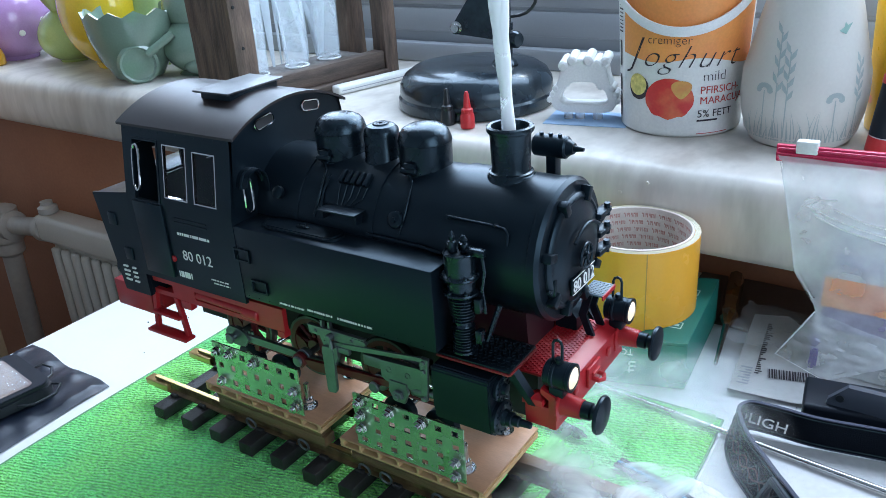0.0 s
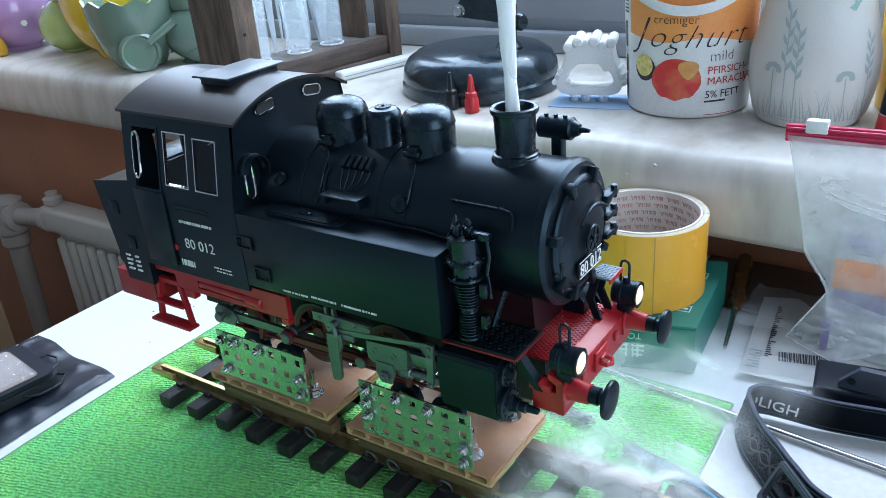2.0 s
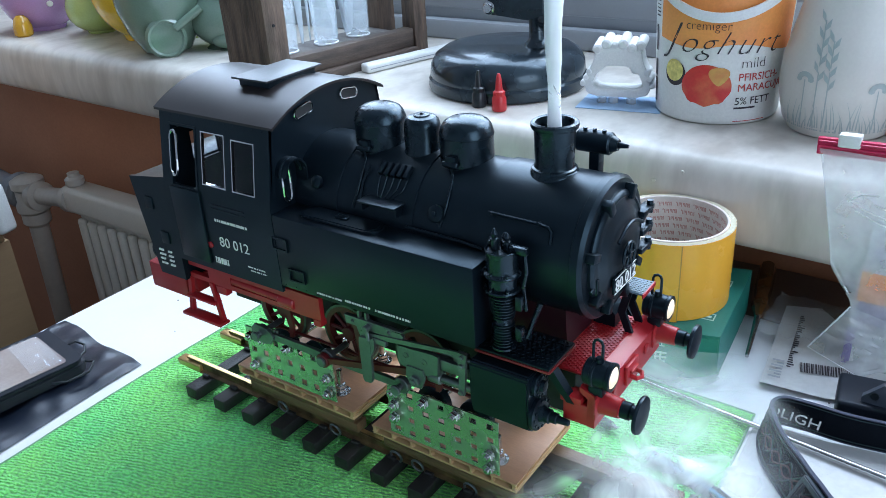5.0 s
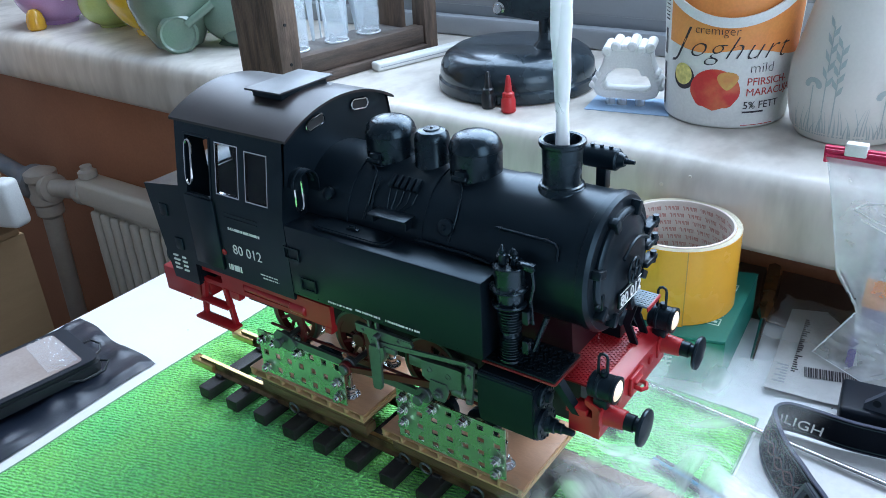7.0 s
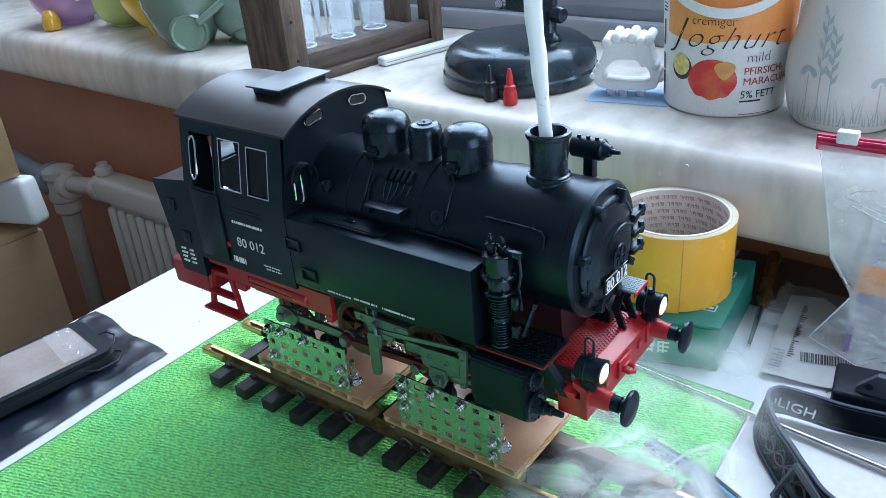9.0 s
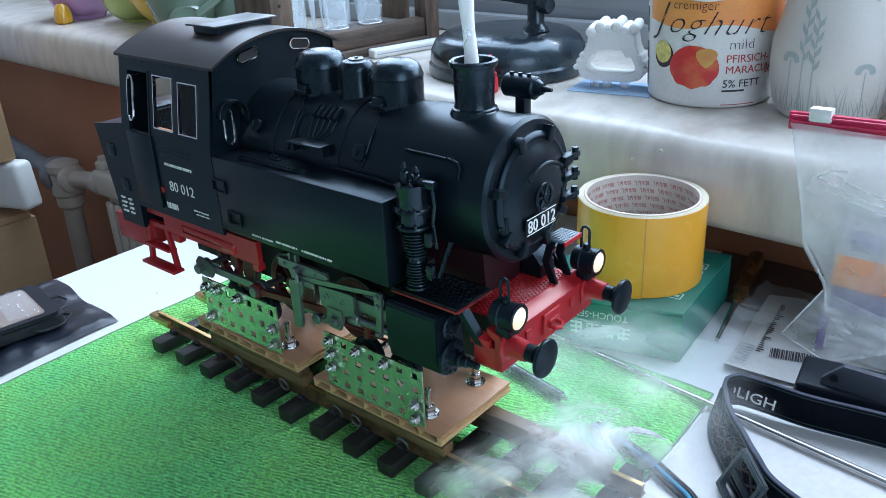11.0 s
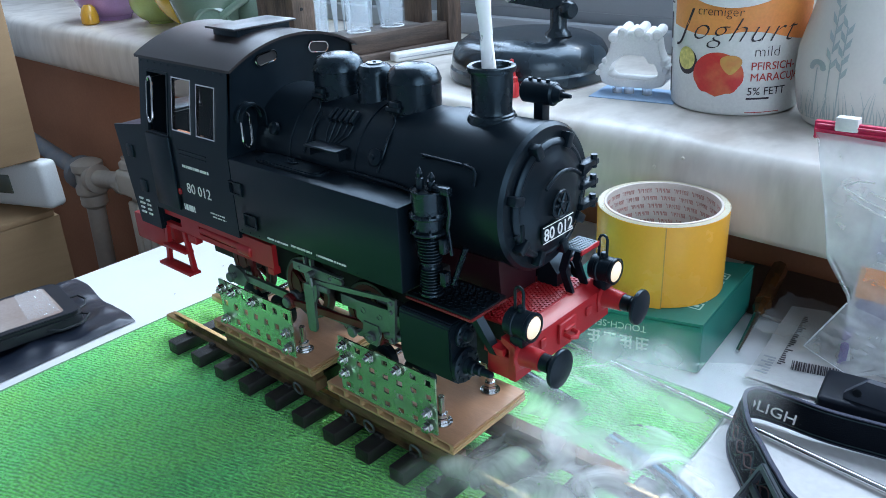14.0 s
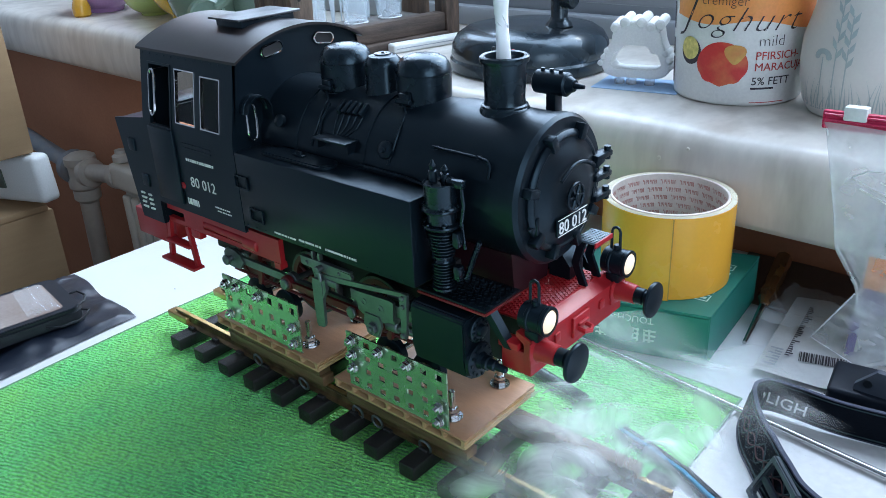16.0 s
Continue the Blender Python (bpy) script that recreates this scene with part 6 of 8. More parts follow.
def desk_lamp():
    t = thing("desk_lamp", "black enamelled lamp with heavy round base and jointed arm", "lamp", at=(-0.165, 0.425, SILL))
    b = B()
    lathe(b, [(0.080, 0), (0.0875, 0.001), (0.0885, 0.004), (0.0880, 0.012), (0.0858, 0.0145), (0.0865, 0.017), (0.0852, 0.027), (0.0800, 0.036), (0.070, 0.0425), (0.052, 0.0460), (0.030, 0.0475), (0, 0.048)], seg=72)
    part("base", b, LAMPBLACK, t)
    b = B()
    lathe(b, [(0.0150, 0.0465), (0.0135, 0.050), (0.0100, 0.053), (0.0090, 0.056), (0.0090, 0.082), (0.0100, 0.083), (0.0100, 0.090), (0, 0.091)], (0.040, -0.004, 0), (0.040, -0.004, 1), 24)
    part("post", b, LAMPBLACK, t)
    b = B()
    lathe(b, [(0.004, 0), (0.0085, 0.002), (0.0090, 0.006), (0.0090, 0.012), (0.0070, 0.015), (0, 0.0155)], (0.047, -0.006, 0.074), (0.60, -0.16, 0.074), 18)
    part("knob", b, LAMPBLACK, t)
    b = B()
    R = Matrix.Translation((0.040, -0.010, 0.0)) @ Matrix.Rotation(radians(8), 4, "Z")
    prism(b, [(-0.058, 0.084), (-0.050, 0.079), (-0.006, 0.074), (0.010, 0.080), (0.010, 0.150), (-0.012, 0.150)], lambda u, v, d: R @ Vector((u, d, v)), -0.004, 0.004)
    part("arm_plate", tidy(b), LAMPBLACK, t)
    b = B()
    q = R @ Vector((-0.050, -0.004, 0.086))
    d = R.to_3x3() @ Vector((0, -1, 0))
    lathe(b, [(0.0070, 0), (0.0070, 0.002), (0.0050, 0.003), (0.0045, 0.006), (0, 0.006)], q, q + d, 18)
    part("arm_bolt", b, STEEL, t, "bright bolt at the joint")
    b = B()
    rod(b, (0.035, -0.008, 0.148), (-0.10, -0.01, 0.42), 0.006)
    part("arm", b, LAMPBLACK, t)
    b = B()
    tube(b, [(0.052 + 0.03 * math.sin(a), -0.01, 0.118 - 0.020 * math.cos(a)) for a in [k * math.pi / 10 - 1.2 for k in range(14)]], 0.0018, 8)
    part("cable", b, CABLE, t)


def printed_holder():
    t = thing("printed_holder", "white plastic printed ring holder with knobbed top on blue film", "holder", at=(-0.025, 0.409, SILL), rz=14)
    z0 = 0.0075
    outer = [(-0.030, 0.003), (-0.020, 0.0), (0.020, 0.0), (0.030, 0.003), (0.0335, 0.011), (0.0335, 0.017), (0.0285, 0.027), (0.0245, 0.036), (0.0225, 0.047), (0.010, 0.050), (-0.010, 0.050), (-0.0225, 0.047), (-0.0245, 0.036), (-0.0285, 0.027), (-0.0335, 0.017), (-0.0335, 0.011)]
    inner = [(-0.023, 0.0105), (-0.018, 0.0085), (0.018, 0.0085), (0.023, 0.0105), (0.0250, 0.013), (0.0235, 0.018), (0.0200, 0.025), (0.0150, 0.0235), (0.0110, 0.031), (0.004, 0.0315), (-0.004, 0.0315), (-0.012, 0.031), (-0.0165, 0.026), (-0.0200, 0.0245), (-0.0235, 0.018), (-0.0250, 0.013)]
    b = B()
    n = len(outer)
    lay = [[b.verts.new((u, y, v + z0)) for u, v in src] for src, y in ((outer, -0.012), (outer, 0.012), (inner, 0.012), (inner, -0.012))]
    for k in range(4):
        p, q = lay[k], lay[(k + 1) % 4]
        for i in range(n):
            j = (i + 1) % n
            b.faces.new((p[i], p[j], q[j], q[i]))
    tidy(b)
    bmesh.ops.bevel(b, geom=list(b.edges), offset=0.0011, segments=2, affect="EDGES")
    part("ring", b, WHITEPLA, t)
    for k, x in enumerate((-0.0205, -0.0120, -0.0040, 0.0045, 0.0125, 0.0210)):
        b = B()
        z = z0 + 0.0500 - abs(x) * 0.12 + (0.0035 if k % 2 else 0.0)
        rod(b, (x, -0.015 + 0.002 * (k % 3), z), (x, 0.015, z + 0.003), 0.0050, seg=16, round_=0.002)
        part("knob", b, WHITEPLA, t)
    for sgn in (-1, 1):
        for k in range(3):
            b = B()
            x, z = sgn * (0.0345 - 0.003 * k), z0 + 0.013 + 0.006 * k
            rod(b, (x, -0.013, z), (x, 0.011, z), 0.0030, seg=12, round_=0.001)
            part("side_rib", b, WHITEPLA, t)
    for x in (-0.016, -0.004, 0.014):
        b = B()
        rod(b, (x, -0.006, 0.0006), (x, -0.006, z0 + 0.001), 0.0050, seg=14)
        part("foot", b, BAG, t, "clear little foot")
    b = B()
    box(b, -0.040, 0.044, -0.026, 0.026, 0.0, 0.0006)
    tagged(part("film_sheet", placed(b, pose(-0.020, 0.404, SILL, 0, 0, 10)), BLUEFILM), "pale blue film sheet under the white holder", "film")


def tubes():
    for x, y, m, lab in ((-0.120, 0.332, REDCAP, "small red nozzle bottle standing on the sill"), (-0.146, 0.335, CABLE, "small dark nozzle bottle beside the red one")):
        t = thing("nozzle_bottle", lab, "bottle", "nozzle bottles on the sill", at=(x, y, SILL))
        b = B()
        lathe(b, [(0.0068, 0), (0.0074, 0.0008), (0.0076, 0.004), (0.0072, 0.013), (0.0060, 0.0155)], seg=24)
        part("body", b, m, t)
        b = B()
        lathe(b, [(0.0058, 0.0150), (0.0058, 0.0195), (0.0040, 0.021), (0.0026, 0.034), (0.0015, 0.0375), (0, 0.038)], seg=20)
        for k in range(12):
            a = k * math.pi / 6
            box(b, -0.0004, 0.0004, 0.0056, 0.0062, 0.0152, 0.0193, m=Matrix.Rotation(a, 4, "Z"))
        part("nozzle", b, m, t)
    t = thing("white_strip", "white plastic strip lying on the sill", "strip")
    b = B()
    box(b, -0.07, 0.07, -0.0085, 0.0085, 0, 0.011, 0.003, m=pose(-0.330, 0.462, SILL, 0, 0, 74), seg=3)
    part("bar", b, POT, t)
    b = B()
    box(b, -0.066, 0.066, -0.0089, -0.0083, 0.0048, 0.0058, m=pose(-0.330, 0.462, SILL, 0, 0, 74))
    part("seam", b, GREYPVC, t)
    t = thing("marker_pen", "black and red marker standing on the sill behind the bag", "marker", at=(0.250, 0.392, SILL))
    T = Matrix.Rotation(radians(6), 4, "Y")
    for name, prof, m in (("barrel", [(0.0105, 0), (0.0115, 0.002), (0.0115, 0.062)], PAPER), ("print", [(0.01165, 0.016), (0.01165, 0.060)], DARKPL), ("red_band", [(0.0117, 0.0), (0.0117, 0.015)], REDCAP), ("ring", [(0.0120, 0.060), (0.0120, 0.066)], REDCAP), ("cap", [(0.0105, 0.066), (0.0100, 0.072), (0.0085, 0.118), (0.0055, 0.121), (0, 0.1215)], LAMPBLACK)):
        b = B()
        lathe(b, prof, seg=24)
        part(name, placed(b, T), m, t)
    t = thing("yellow_cup", "yellow cup with orange dots at the window", "cup", at=(0.262, 0.472, SILL))
    b = B()
    lathe(b, [(0.032, 0), (0.035, 0.002), (0.040, 0.15), (0.038, 0.15), (0.033, 0.006), (0, 0.005)], seg=40)
    part("body", b, YELLOWCUP, t)
    for k in range(14):
        a, z = -2.6 + 0.17 * k, 0.03 + 0.023 * (k * 5 % 6)
        o = [(0.004 * math.cos(e), 0.004 * math.sin(e)) for e in [i * math.pi / 5 for i in range(10)]]
        part("dot", wrap(disc_patch(o, 1), 0, 0, lambda zz: 0.0352 + zz * 0.0335, a, z), ORANGE, t)
    t = thing("white_dish", "white bowl rim behind the marker", "dish", at=(0.315, 0.452, SILL))
    b = B()
    lathe(b, [(0.02, 0), (0.03, 0.002), (0.055, 0.045), (0.060, 0.075), (0.057, 0.075), (0.05, 0.045), (0.026, 0.006), (0, 0.006)], seg=40)
    part("bowl", b, POT, t)


def figurine_egg(name, label, x, y, r, h, material, spots=None):
    b = B()
    lathe(b, [(r * 0.45, 0)] + [(r * math.sin(a) ** 0.9 * (1.04 - 0.16 * (1 - math.cos(a)) / 2), h * (1 - math.cos(a)) / 2) for a in [0.45 + k * (math.pi - 0.45) / 18 for k in range(18)]] + [(0, h)], (x, y, SILL), (x, y, 1), 40)
    egg = tagged(part(name, b, material), label, "figurine", "ceramic figurines on the sill")
    if spots:
        for k in range(spots):
            b = B()
            a, q = -2.8 + 0.62 * k, 0.35 + 0.11 * (k % 4)
            rr = r * math.sin(math.acos(1 - 2 * q)) ** 0.9 * (1.04 - 0.16 * q) * 0.985
            c = Vector((x + rr * math.cos(a), y + rr * math.sin(a), SILL + h * q))
            lathe(b, [(0.0055, 0), (0.0045, 0.0018), (0, 0.0022)], c, c + Vector((math.cos(a), math.sin(a), 0)), 10)
            part("spot", b, WHITEPLA, egg, "raised white glaze spot")
    return egg


def figurines():
    figurine_egg("egg_figurine", "glossy lilac egg-shaped ceramic figurine with spots", -1.075, 0.420, 0.068, 0.135, EGG_PURPLE, 9)
    b = B()
    lathe(b, [(0.012, 0), (0.015, 0.003), (0.015, 0.016), (0.011, 0.028), (0.006, 0.033), (0, 0.034)], (-1.047, 0.362, SILL), (-1.047, 0.362, 1), 20)
    tagged(part("figurine_foot", b, mat("amber_glaze", (0.62, 0.33, 0.03), 0.15, coat=0.6)), "amber glazed foot before the lilac figurine", "figurine", "ceramic figurines on the sill")
    figurine_egg("duck_figurine", "pale green glossy ceramic duck figurine", -0.945, 0.440, 0.052, 0.085, EGG_GREEN)
    b = B()
    lathe(b, [(0.0, -0.04), (0.022, -0.034), (0.038, -0.01), (0.036, 0.02), (0.02, 0.036), (0, 0.04)], (-0.935, 0.435, SILL + 0.115), (-0.935, 0.435, 1), 28)
    tagged(part("lid_figurine", b, EGG_GREEN), "pale green rounded lid of a ceramic duck", "figurine", "ceramic figurines on the sill")
    figurine_egg("chick_figurine", "glossy yellow ceramic egg figurine", -0.825, 0.440, 0.078, 0.190, EGG_YELLOW)
    figurine_egg("egg_figurine", "small leaf-green ceramic egg behind the bowl", -0.755, 0.470, 0.045, 0.165, EGG_GREEN)
    # bowl pulled by a rabbit: one glazed piece
    b = B()
    c = Vector((-0.712, 0.388, SILL))
    n = 48
    prof = [(0.028, 0), (0.034, 0.002), (0.050, 0.030), (0.060, 0.062), (0.064, 0.090)]
    rings = []
    for q, (r, h) in enumerate(prof + [(0.060, 0.090), (0.055, 0.060), (0.030, 0.012)]):
        rings.append([b.verts.new(c + Vector((r * math.cos(2 * math.pi * i / n), r * math.sin(2 * math.pi * i / n), h + (0.008 * (abs((i % 4) - 2) / 2) if h >= 0.09 else 0)))) for i in range(n)])
    for p, q in zip(rings, rings[1:]):
        for i in range(n):
            b.faces.new((p[i], p[(i + 1) % n], q[(i + 1) % n], q[i]))
    b.faces.new(rings[0][::-1])
    b.faces.new(rings[-1])
    view = Vector((0.80, -0.60, 0)).normalized()
    wc = c + view * 0.045 + Vector((0, 0, 0.026))
    lathe(b, [(0.026, 0), (0.028, 0.003), (0.028, 0.009), (0.024, 0.013), (0.021, 0.011), (0, 0.012)], wc, wc + view, 28)
    tube(b, [wc + view * 0.008 + Vector((0.01, 0.01, 0.012)), c + view * 0.050 + Vector((0.034, 0.040, 0.062))], 0.006, 10)
    for dx, dy, z, r, h in ((0.065, 0.052, 0.0, 0.046, 0.080), (0.062, 0.055, 0.055, 0.036, 0.075), (0.085, 0.040, 0.0, 0.024, 0.030)):
        lathe(b, [(r * 0.6, 0)] + [(r * math.sin(a), h * (1 - math.cos(a)) / 2) for a in [0.5 + k * (math.pi - 0.5) / 12 for k in range(12)]] + [(0, h)], c + Vector((dx, dy, z)), c + Vector((dx, dy, 1)), 28)
    tagged(part("rabbit_cart_figurine", b, EGG_CELADON), "celadon ceramic bowl with zigzag rim, cart wheel and rabbit", "figurine", "ceramic figurines on the sill")
    b = B()
    for k, (rx, rz_) in enumerate(((0.030, 0.075), (0.036, 0.070), (0.024, 0.080))):
        o = Vector((-0.590 - 0.004 * k, 0.440 + 0.003 * k, SILL + 0.085))
        tube(b, [o + Vector((rx * math.cos(a) * 0.85, rx * math.cos(a) * 0.5, rz_ * math.sin(a))) for a in [i * math.pi / 16 for i in range(32)]], 0.0045, 8, closed=True)
    tagged(part("wire_ring_ornament", b, POT), "white painted ring ornament leaning on the wooden frame", "ornament")


def casement():
    """The old wooden box frame, standing on the sill."""
    at = (-0.3858, 0.2776, SILL)
    t = thing("casement", "deep weathered dark wooden frame with ledge standing on the sill", "wooden frame", at=at, rz=80.0)
    L, D, H = 0.248, 0.088, 0.42
    rnd = random.Random(9)

    def plank(name, a, m, rough=0.0014):
        b = B()
        box(b, *a, 0.0016)
        bmesh.ops.subdivide_edges(b, edges=[e for e in b.edges if e.calc_length() > 0.03], cuts=5, use_grid_fill=True)
        for v in b.verts:
            v.co += Vector((noise.noise(v.co * 60), noise.noise(v.co * 60 + Vector((7, 0, 0))), 0)) * rough
        return part(name, b, m, t)
    plank("near_post", (0.0, 0.028, 0.0, D, 0.0, H), OLDWOOD)
    plank("far_post", (L - 0.022, L, 0.002, 0.026, 0.0, H), OLDWOOD)
    plank("rear_post", (L - 0.030, L, D - 0.024, D, 0.0, H), OLDWOOD)
    plank("base_board", (0.0282, L - 0.0222, -0.004, 0.020, 0.0, 0.011), OLDWOOD_H, 0.0008)
    plank("front_rail", (0.0282, L - 0.0222, 0.004, 0.022, 0.0112, 0.034), OLDWOOD_H, 0.0008)
    plank("ledge", (0.0282, L - 0.0302, 0.0222, D - 0.002, 0.004, 0.029), mat("grey_dusty_wood", (0.16, 0.145, 0.135), 0.7, col2=(0.06, 0.048, 0.042), scale=24, amount=0.9, stretch=(4, 0.7, 1), bump=0.6, bump_scale=180, fine=0.3), 0.0006)
    b = B()
    for q in range(7):
        lathe(b, [(0.0022, 0), (0.0018, 0.0010), (0, 0.0012)], (0.004 + rnd.uniform(0, 0.02), 0.0002, 0.03 + 0.045 * q), (0.01, -1, 0.03 + 0.045 * q), 8)
    part("nail_row", b, DEEP, t)
    M = pose(*at, 0, 0, 80.0)
    for x, y, r, h in ((0.058, 0.052, 0.0155, 0.125), (0.118, 0.050, 0.0150, 0.120), (0.172, 0.052, 0.0150, 0.125)):
        c = M @ Vector((x, y, 0.0295))
        g = thing("tumbler", "slim clear glass tumbler standing on the wooden ledge", "glass", "tumblers on the ledge", at=tuple(c))
        b = B()
        lathe(b, [(0, 0), (r * 0.92, 0), (r, 0.002), (r * 1.12, h), (r * 1.12 - 0.0014, h), (r - 0.0014, 0.006), (0, 0.005)], seg=36, caps=False)
        o = part("glass", tidy(b), TUMBLER, g)
        o.visible_shadow = False
        b = B()
        tube(b, [(r * 0.98 * math.cos(a), r * 0.98 * math.sin(a), 0.0016) for a in [k * math.pi / 14 for k in range(28)]], 0.0012, 6, closed=True)
        part("foot_ring", b, FOLD, g, "bright thick glass foot")
    f = thing("feather_bunch", "pale paper strips and feathers leaning behind the tumblers", "feathers", at=at, rz=80.0)
    for k in range(15):
        b = B()
        x0, w = 0.045 + rnd.uniform(0, 0.145), rnd.uniform(0.006, 0.016)
        lean, h0, h1 = rnd.uniform(-0.06, 0.06), 0.0300, rnd.uniform(0.15, 0.34)
        n = 10
        y = 0.0700 + 0.0008 * k
        g = []
        for j in range(n + 1):
            u = j / n
            ww = w * math.sin(math.pi * min(0.97, 0.06 + u)) ** 0.7
            x = x0 + lean * u * u
            g.append([b.verts.new((x + q * ww, y + 0.003 * math.sin(3 * u + k) + 0.002 * abs(q), h0 + (h1 - h0) * u)) for q in (-0.5, 0, 0.5)])
        for p, q in zip(g, g[1:]):
            for i in range(2):
                b.faces.new((p[i], p[i + 1], q[i + 1], q[i]))
        part("feather", b, LACE, f)


# ---------------------------------------------------------------- on the table, beside the track
def tape_and_box():
    t = thing("carton", "flat teal green carton with pale upside-down print", "box", at=(0.1600, 0.1885, 0.0))
    b = B()
    e1, e2 = Vector((-0.118, -0.035, 0)), Vector((-0.010, 0.118, 0))
    prism(b, [(0, 0), (e2.x, e2.y), (e1.x + e2.x, e1.y + e2.y), (e1.x, e1.y)], lambda u, v, d: (u, v, d), 0.0005, 0.0405)
    bmesh.ops.bevel(b, geom=list(b.edges), offset=0.0008, segments=2, affect="EDGES")
    part("body", tidy(b), GREENBOX, t)
    b = B()
    prism(b, [(0.0004, -0.0006), (e2.x, e2.y), (e1.x + e2.x, e1.y + e2.y), (e1.x - 0.0002, e1.y - 0.0008)], lambda u, v, d: (u, v, d), 0.0408, 0.0428)
    part("lid", tidy(b), GREENBOX, t)
    a1 = math.degrees(math.atan2(-e1.y, -e1.x))
    F = lambda s, z: Matrix.Translation(e1.normalized() * s + Vector((0.0002, -0.0007, z))) @ pose(0, 0, 0, 90, 0, a1) @ pose(0, 0, 0, 0, 0, 180)
    b = text_mesh("TOUCH-SENS", 0.0078, 0.0001)
    part("lettering", placed(b, F(0.040, 0.0335)), MINT, t, "pale mint lettering upside down")
    for k in range(4):
        b = B()
        for z0, z1, x0, x1 in ((0.0005, 0.0020, 0, 0.0095), (0.0045, 0.0060, 0, 0.0095), (0.0085, 0.0100, 0.001, 0.0085), (0.0, 0.0115, 0.0040, 0.0056), (0.0, 0.0115, 0.0004, 0.0018) if k % 2 else (0.0025, 0.0115, 0.0078, 0.0092)):
            box(b, x0, x1, z0, z1, -0.0001, 0.0001)
        part("print_bars", placed(b, F(0.038 + 0.0125 * k, 0.0235)), MINT, t, "pale mint block print")
    for k in range(5):
        b = B()
        w = 0.0105
        o = e2.normalized()
        q = Vector((0, 0, 0.0429)) + o * (0.022 + 0.0150 * k) + e1.normalized() * 0.010
        ang = math.degrees(math.atan2(o.y, o.x))
        pierced(b, [0, 0.001, w - 0.001, w], [0, 0.001, w - 0.001, w], lambda u, v: not (0.001 < u < w - 0.001 and 0.001 < v < w - 0.001), lambda u, v, d: (u, v, d), 0, 0.00015)
        box(b, w * 0.35, w * 0.65, w * 0.25, w * 0.75, 0, 0.00015)
        part("pictogram", placed(b, Matrix.Translation(q) @ pose(0, 0, 0, 0, 0, ang)), MINT, t)
    # roll of tape on the carton
    cx, cy, z0, h = 0.0985, 0.2365, 0.0430, 0.0665
    t = thing("tape_roll", "thick roll of yellow tape with white printed card core", "tape roll", at=(cx, cy, z0))
    ro, ri = 0.0505, 0.0435
    b = B()
    lathe(b, [(ri + 0.0022, 0), (ro - 0.0005, 0), (ro, 0.0006), (ro, h - 0.0006), (ro - 0.0005, h), (ri + 0.0022, h), (ri + 0.0022, 0)], seg=96, caps=False)
    part("tape", tidy(b), [TAPE_Y], t)
    b = B()
    for k in range(9):
        r = ri + 0.0025 + 0.00052 * k
        lathe(b, [(r, h), (r + 0.0002, h + 0.00025), (r + 0.0004, h)], seg=80, caps=False)
    lathe(b, [(ri + 0.0024, h + 0.00005), (ro - 0.0006, h + 0.00005)], seg=80, caps=False)
    part("tape_edge", b, mat("pale_tape_edge", (0.72, 0.66, 0.50), 0.5, scale=200), t, "pale cut edge of the wound tape")
    b = B()
    lathe(b, [(ri, 0.0003), (ri + 0.0021, 0.0003), (ri + 0.0021, h + 0.0006), (ri + 0.0016, h + 0.0010), (ri + 0.0004, h + 0.0010), (ri, h + 0.0006), (ri, 0.0003)], seg=96, caps=False)
    core = part("core", tidy(b), TAPE_CORE, t, "white card core")
    rowbars = B()
    for row in range(9):
        z = 0.0045 + row * 0.0068
        for q in range(18):
            a0 = 2 * math.pi * (q + 0.31 * row) / 18
            for w0, w1, h0, h1 in ((0, 0.014, 0, 0.0036), (0.022, 0.032, 0, 0.0036), (0.040, 0.052, 0, 0.0036), (0.070, 0.082, 0, 0.0036), (0.058, 0.074, 0.0024, 0.0036), (0.098, 0.110, 0, 0.0036), (0.116, 0.130, 0.0016, 0.0036), (0.150, 0.164, 0, 0.0036), (0.176, 0.192, 0.0016, 0.0036), (0.200, 0.212, 0, 0.0036), (0.230, 0.242, 0, 0.0036), (0.256, 0.272, 0.0026, 0.0040)):
                vs = [rowbars.verts.new(((ri - 0.0002) * math.cos(aa), (ri - 0.0002) * math.sin(aa), zz)) for aa, zz in ((a0 + w0, z + h0), (a0 + w1, z + h0), (a0 + w1, z + h1), (a0 + w0, z + h1))]
                rowbars.faces.new(vs)
    tagged(part("print_bars", rowbars, TAPE_INK, core, "rows of small faded red bars"), kind="stuff")
    sa = math.radians(-60)
    b = B()
    n = 10
    g = [[b.verts.new(((ro + 0.0004 + 0.0010 * (i / n) ** 3) * math.cos(sa - 0.42 + 0.42 * i / n), (ro + 0.0004 + 0.0010 * (i / n) ** 3) * math.sin(sa - 0.42 + 0.42 * i / n), z)) for z in (-0.0001, h)] for i in range(n + 1)]
    for i in range(n):
        b.faces.new((g[i][0], g[i + 1][0], g[i + 1][1], g[i][1]))
    part("loose_end", b, TAPE_Y, t, "free end of the yellow tape")
    b = B()
    box(b, -0.0006, 0.0, -0.0005, 0.0004, -0.0001, h, m=pose((ro + 0.0014) * math.cos(sa), (ro + 0.0014) * math.sin(sa), 0, 0, 0, math.degrees(sa)))
    part("cut_end", b, mat("amber_cut_edge", (0.50, 0.26, 0.04), 0.4), t, "amber cut edge of the tape")


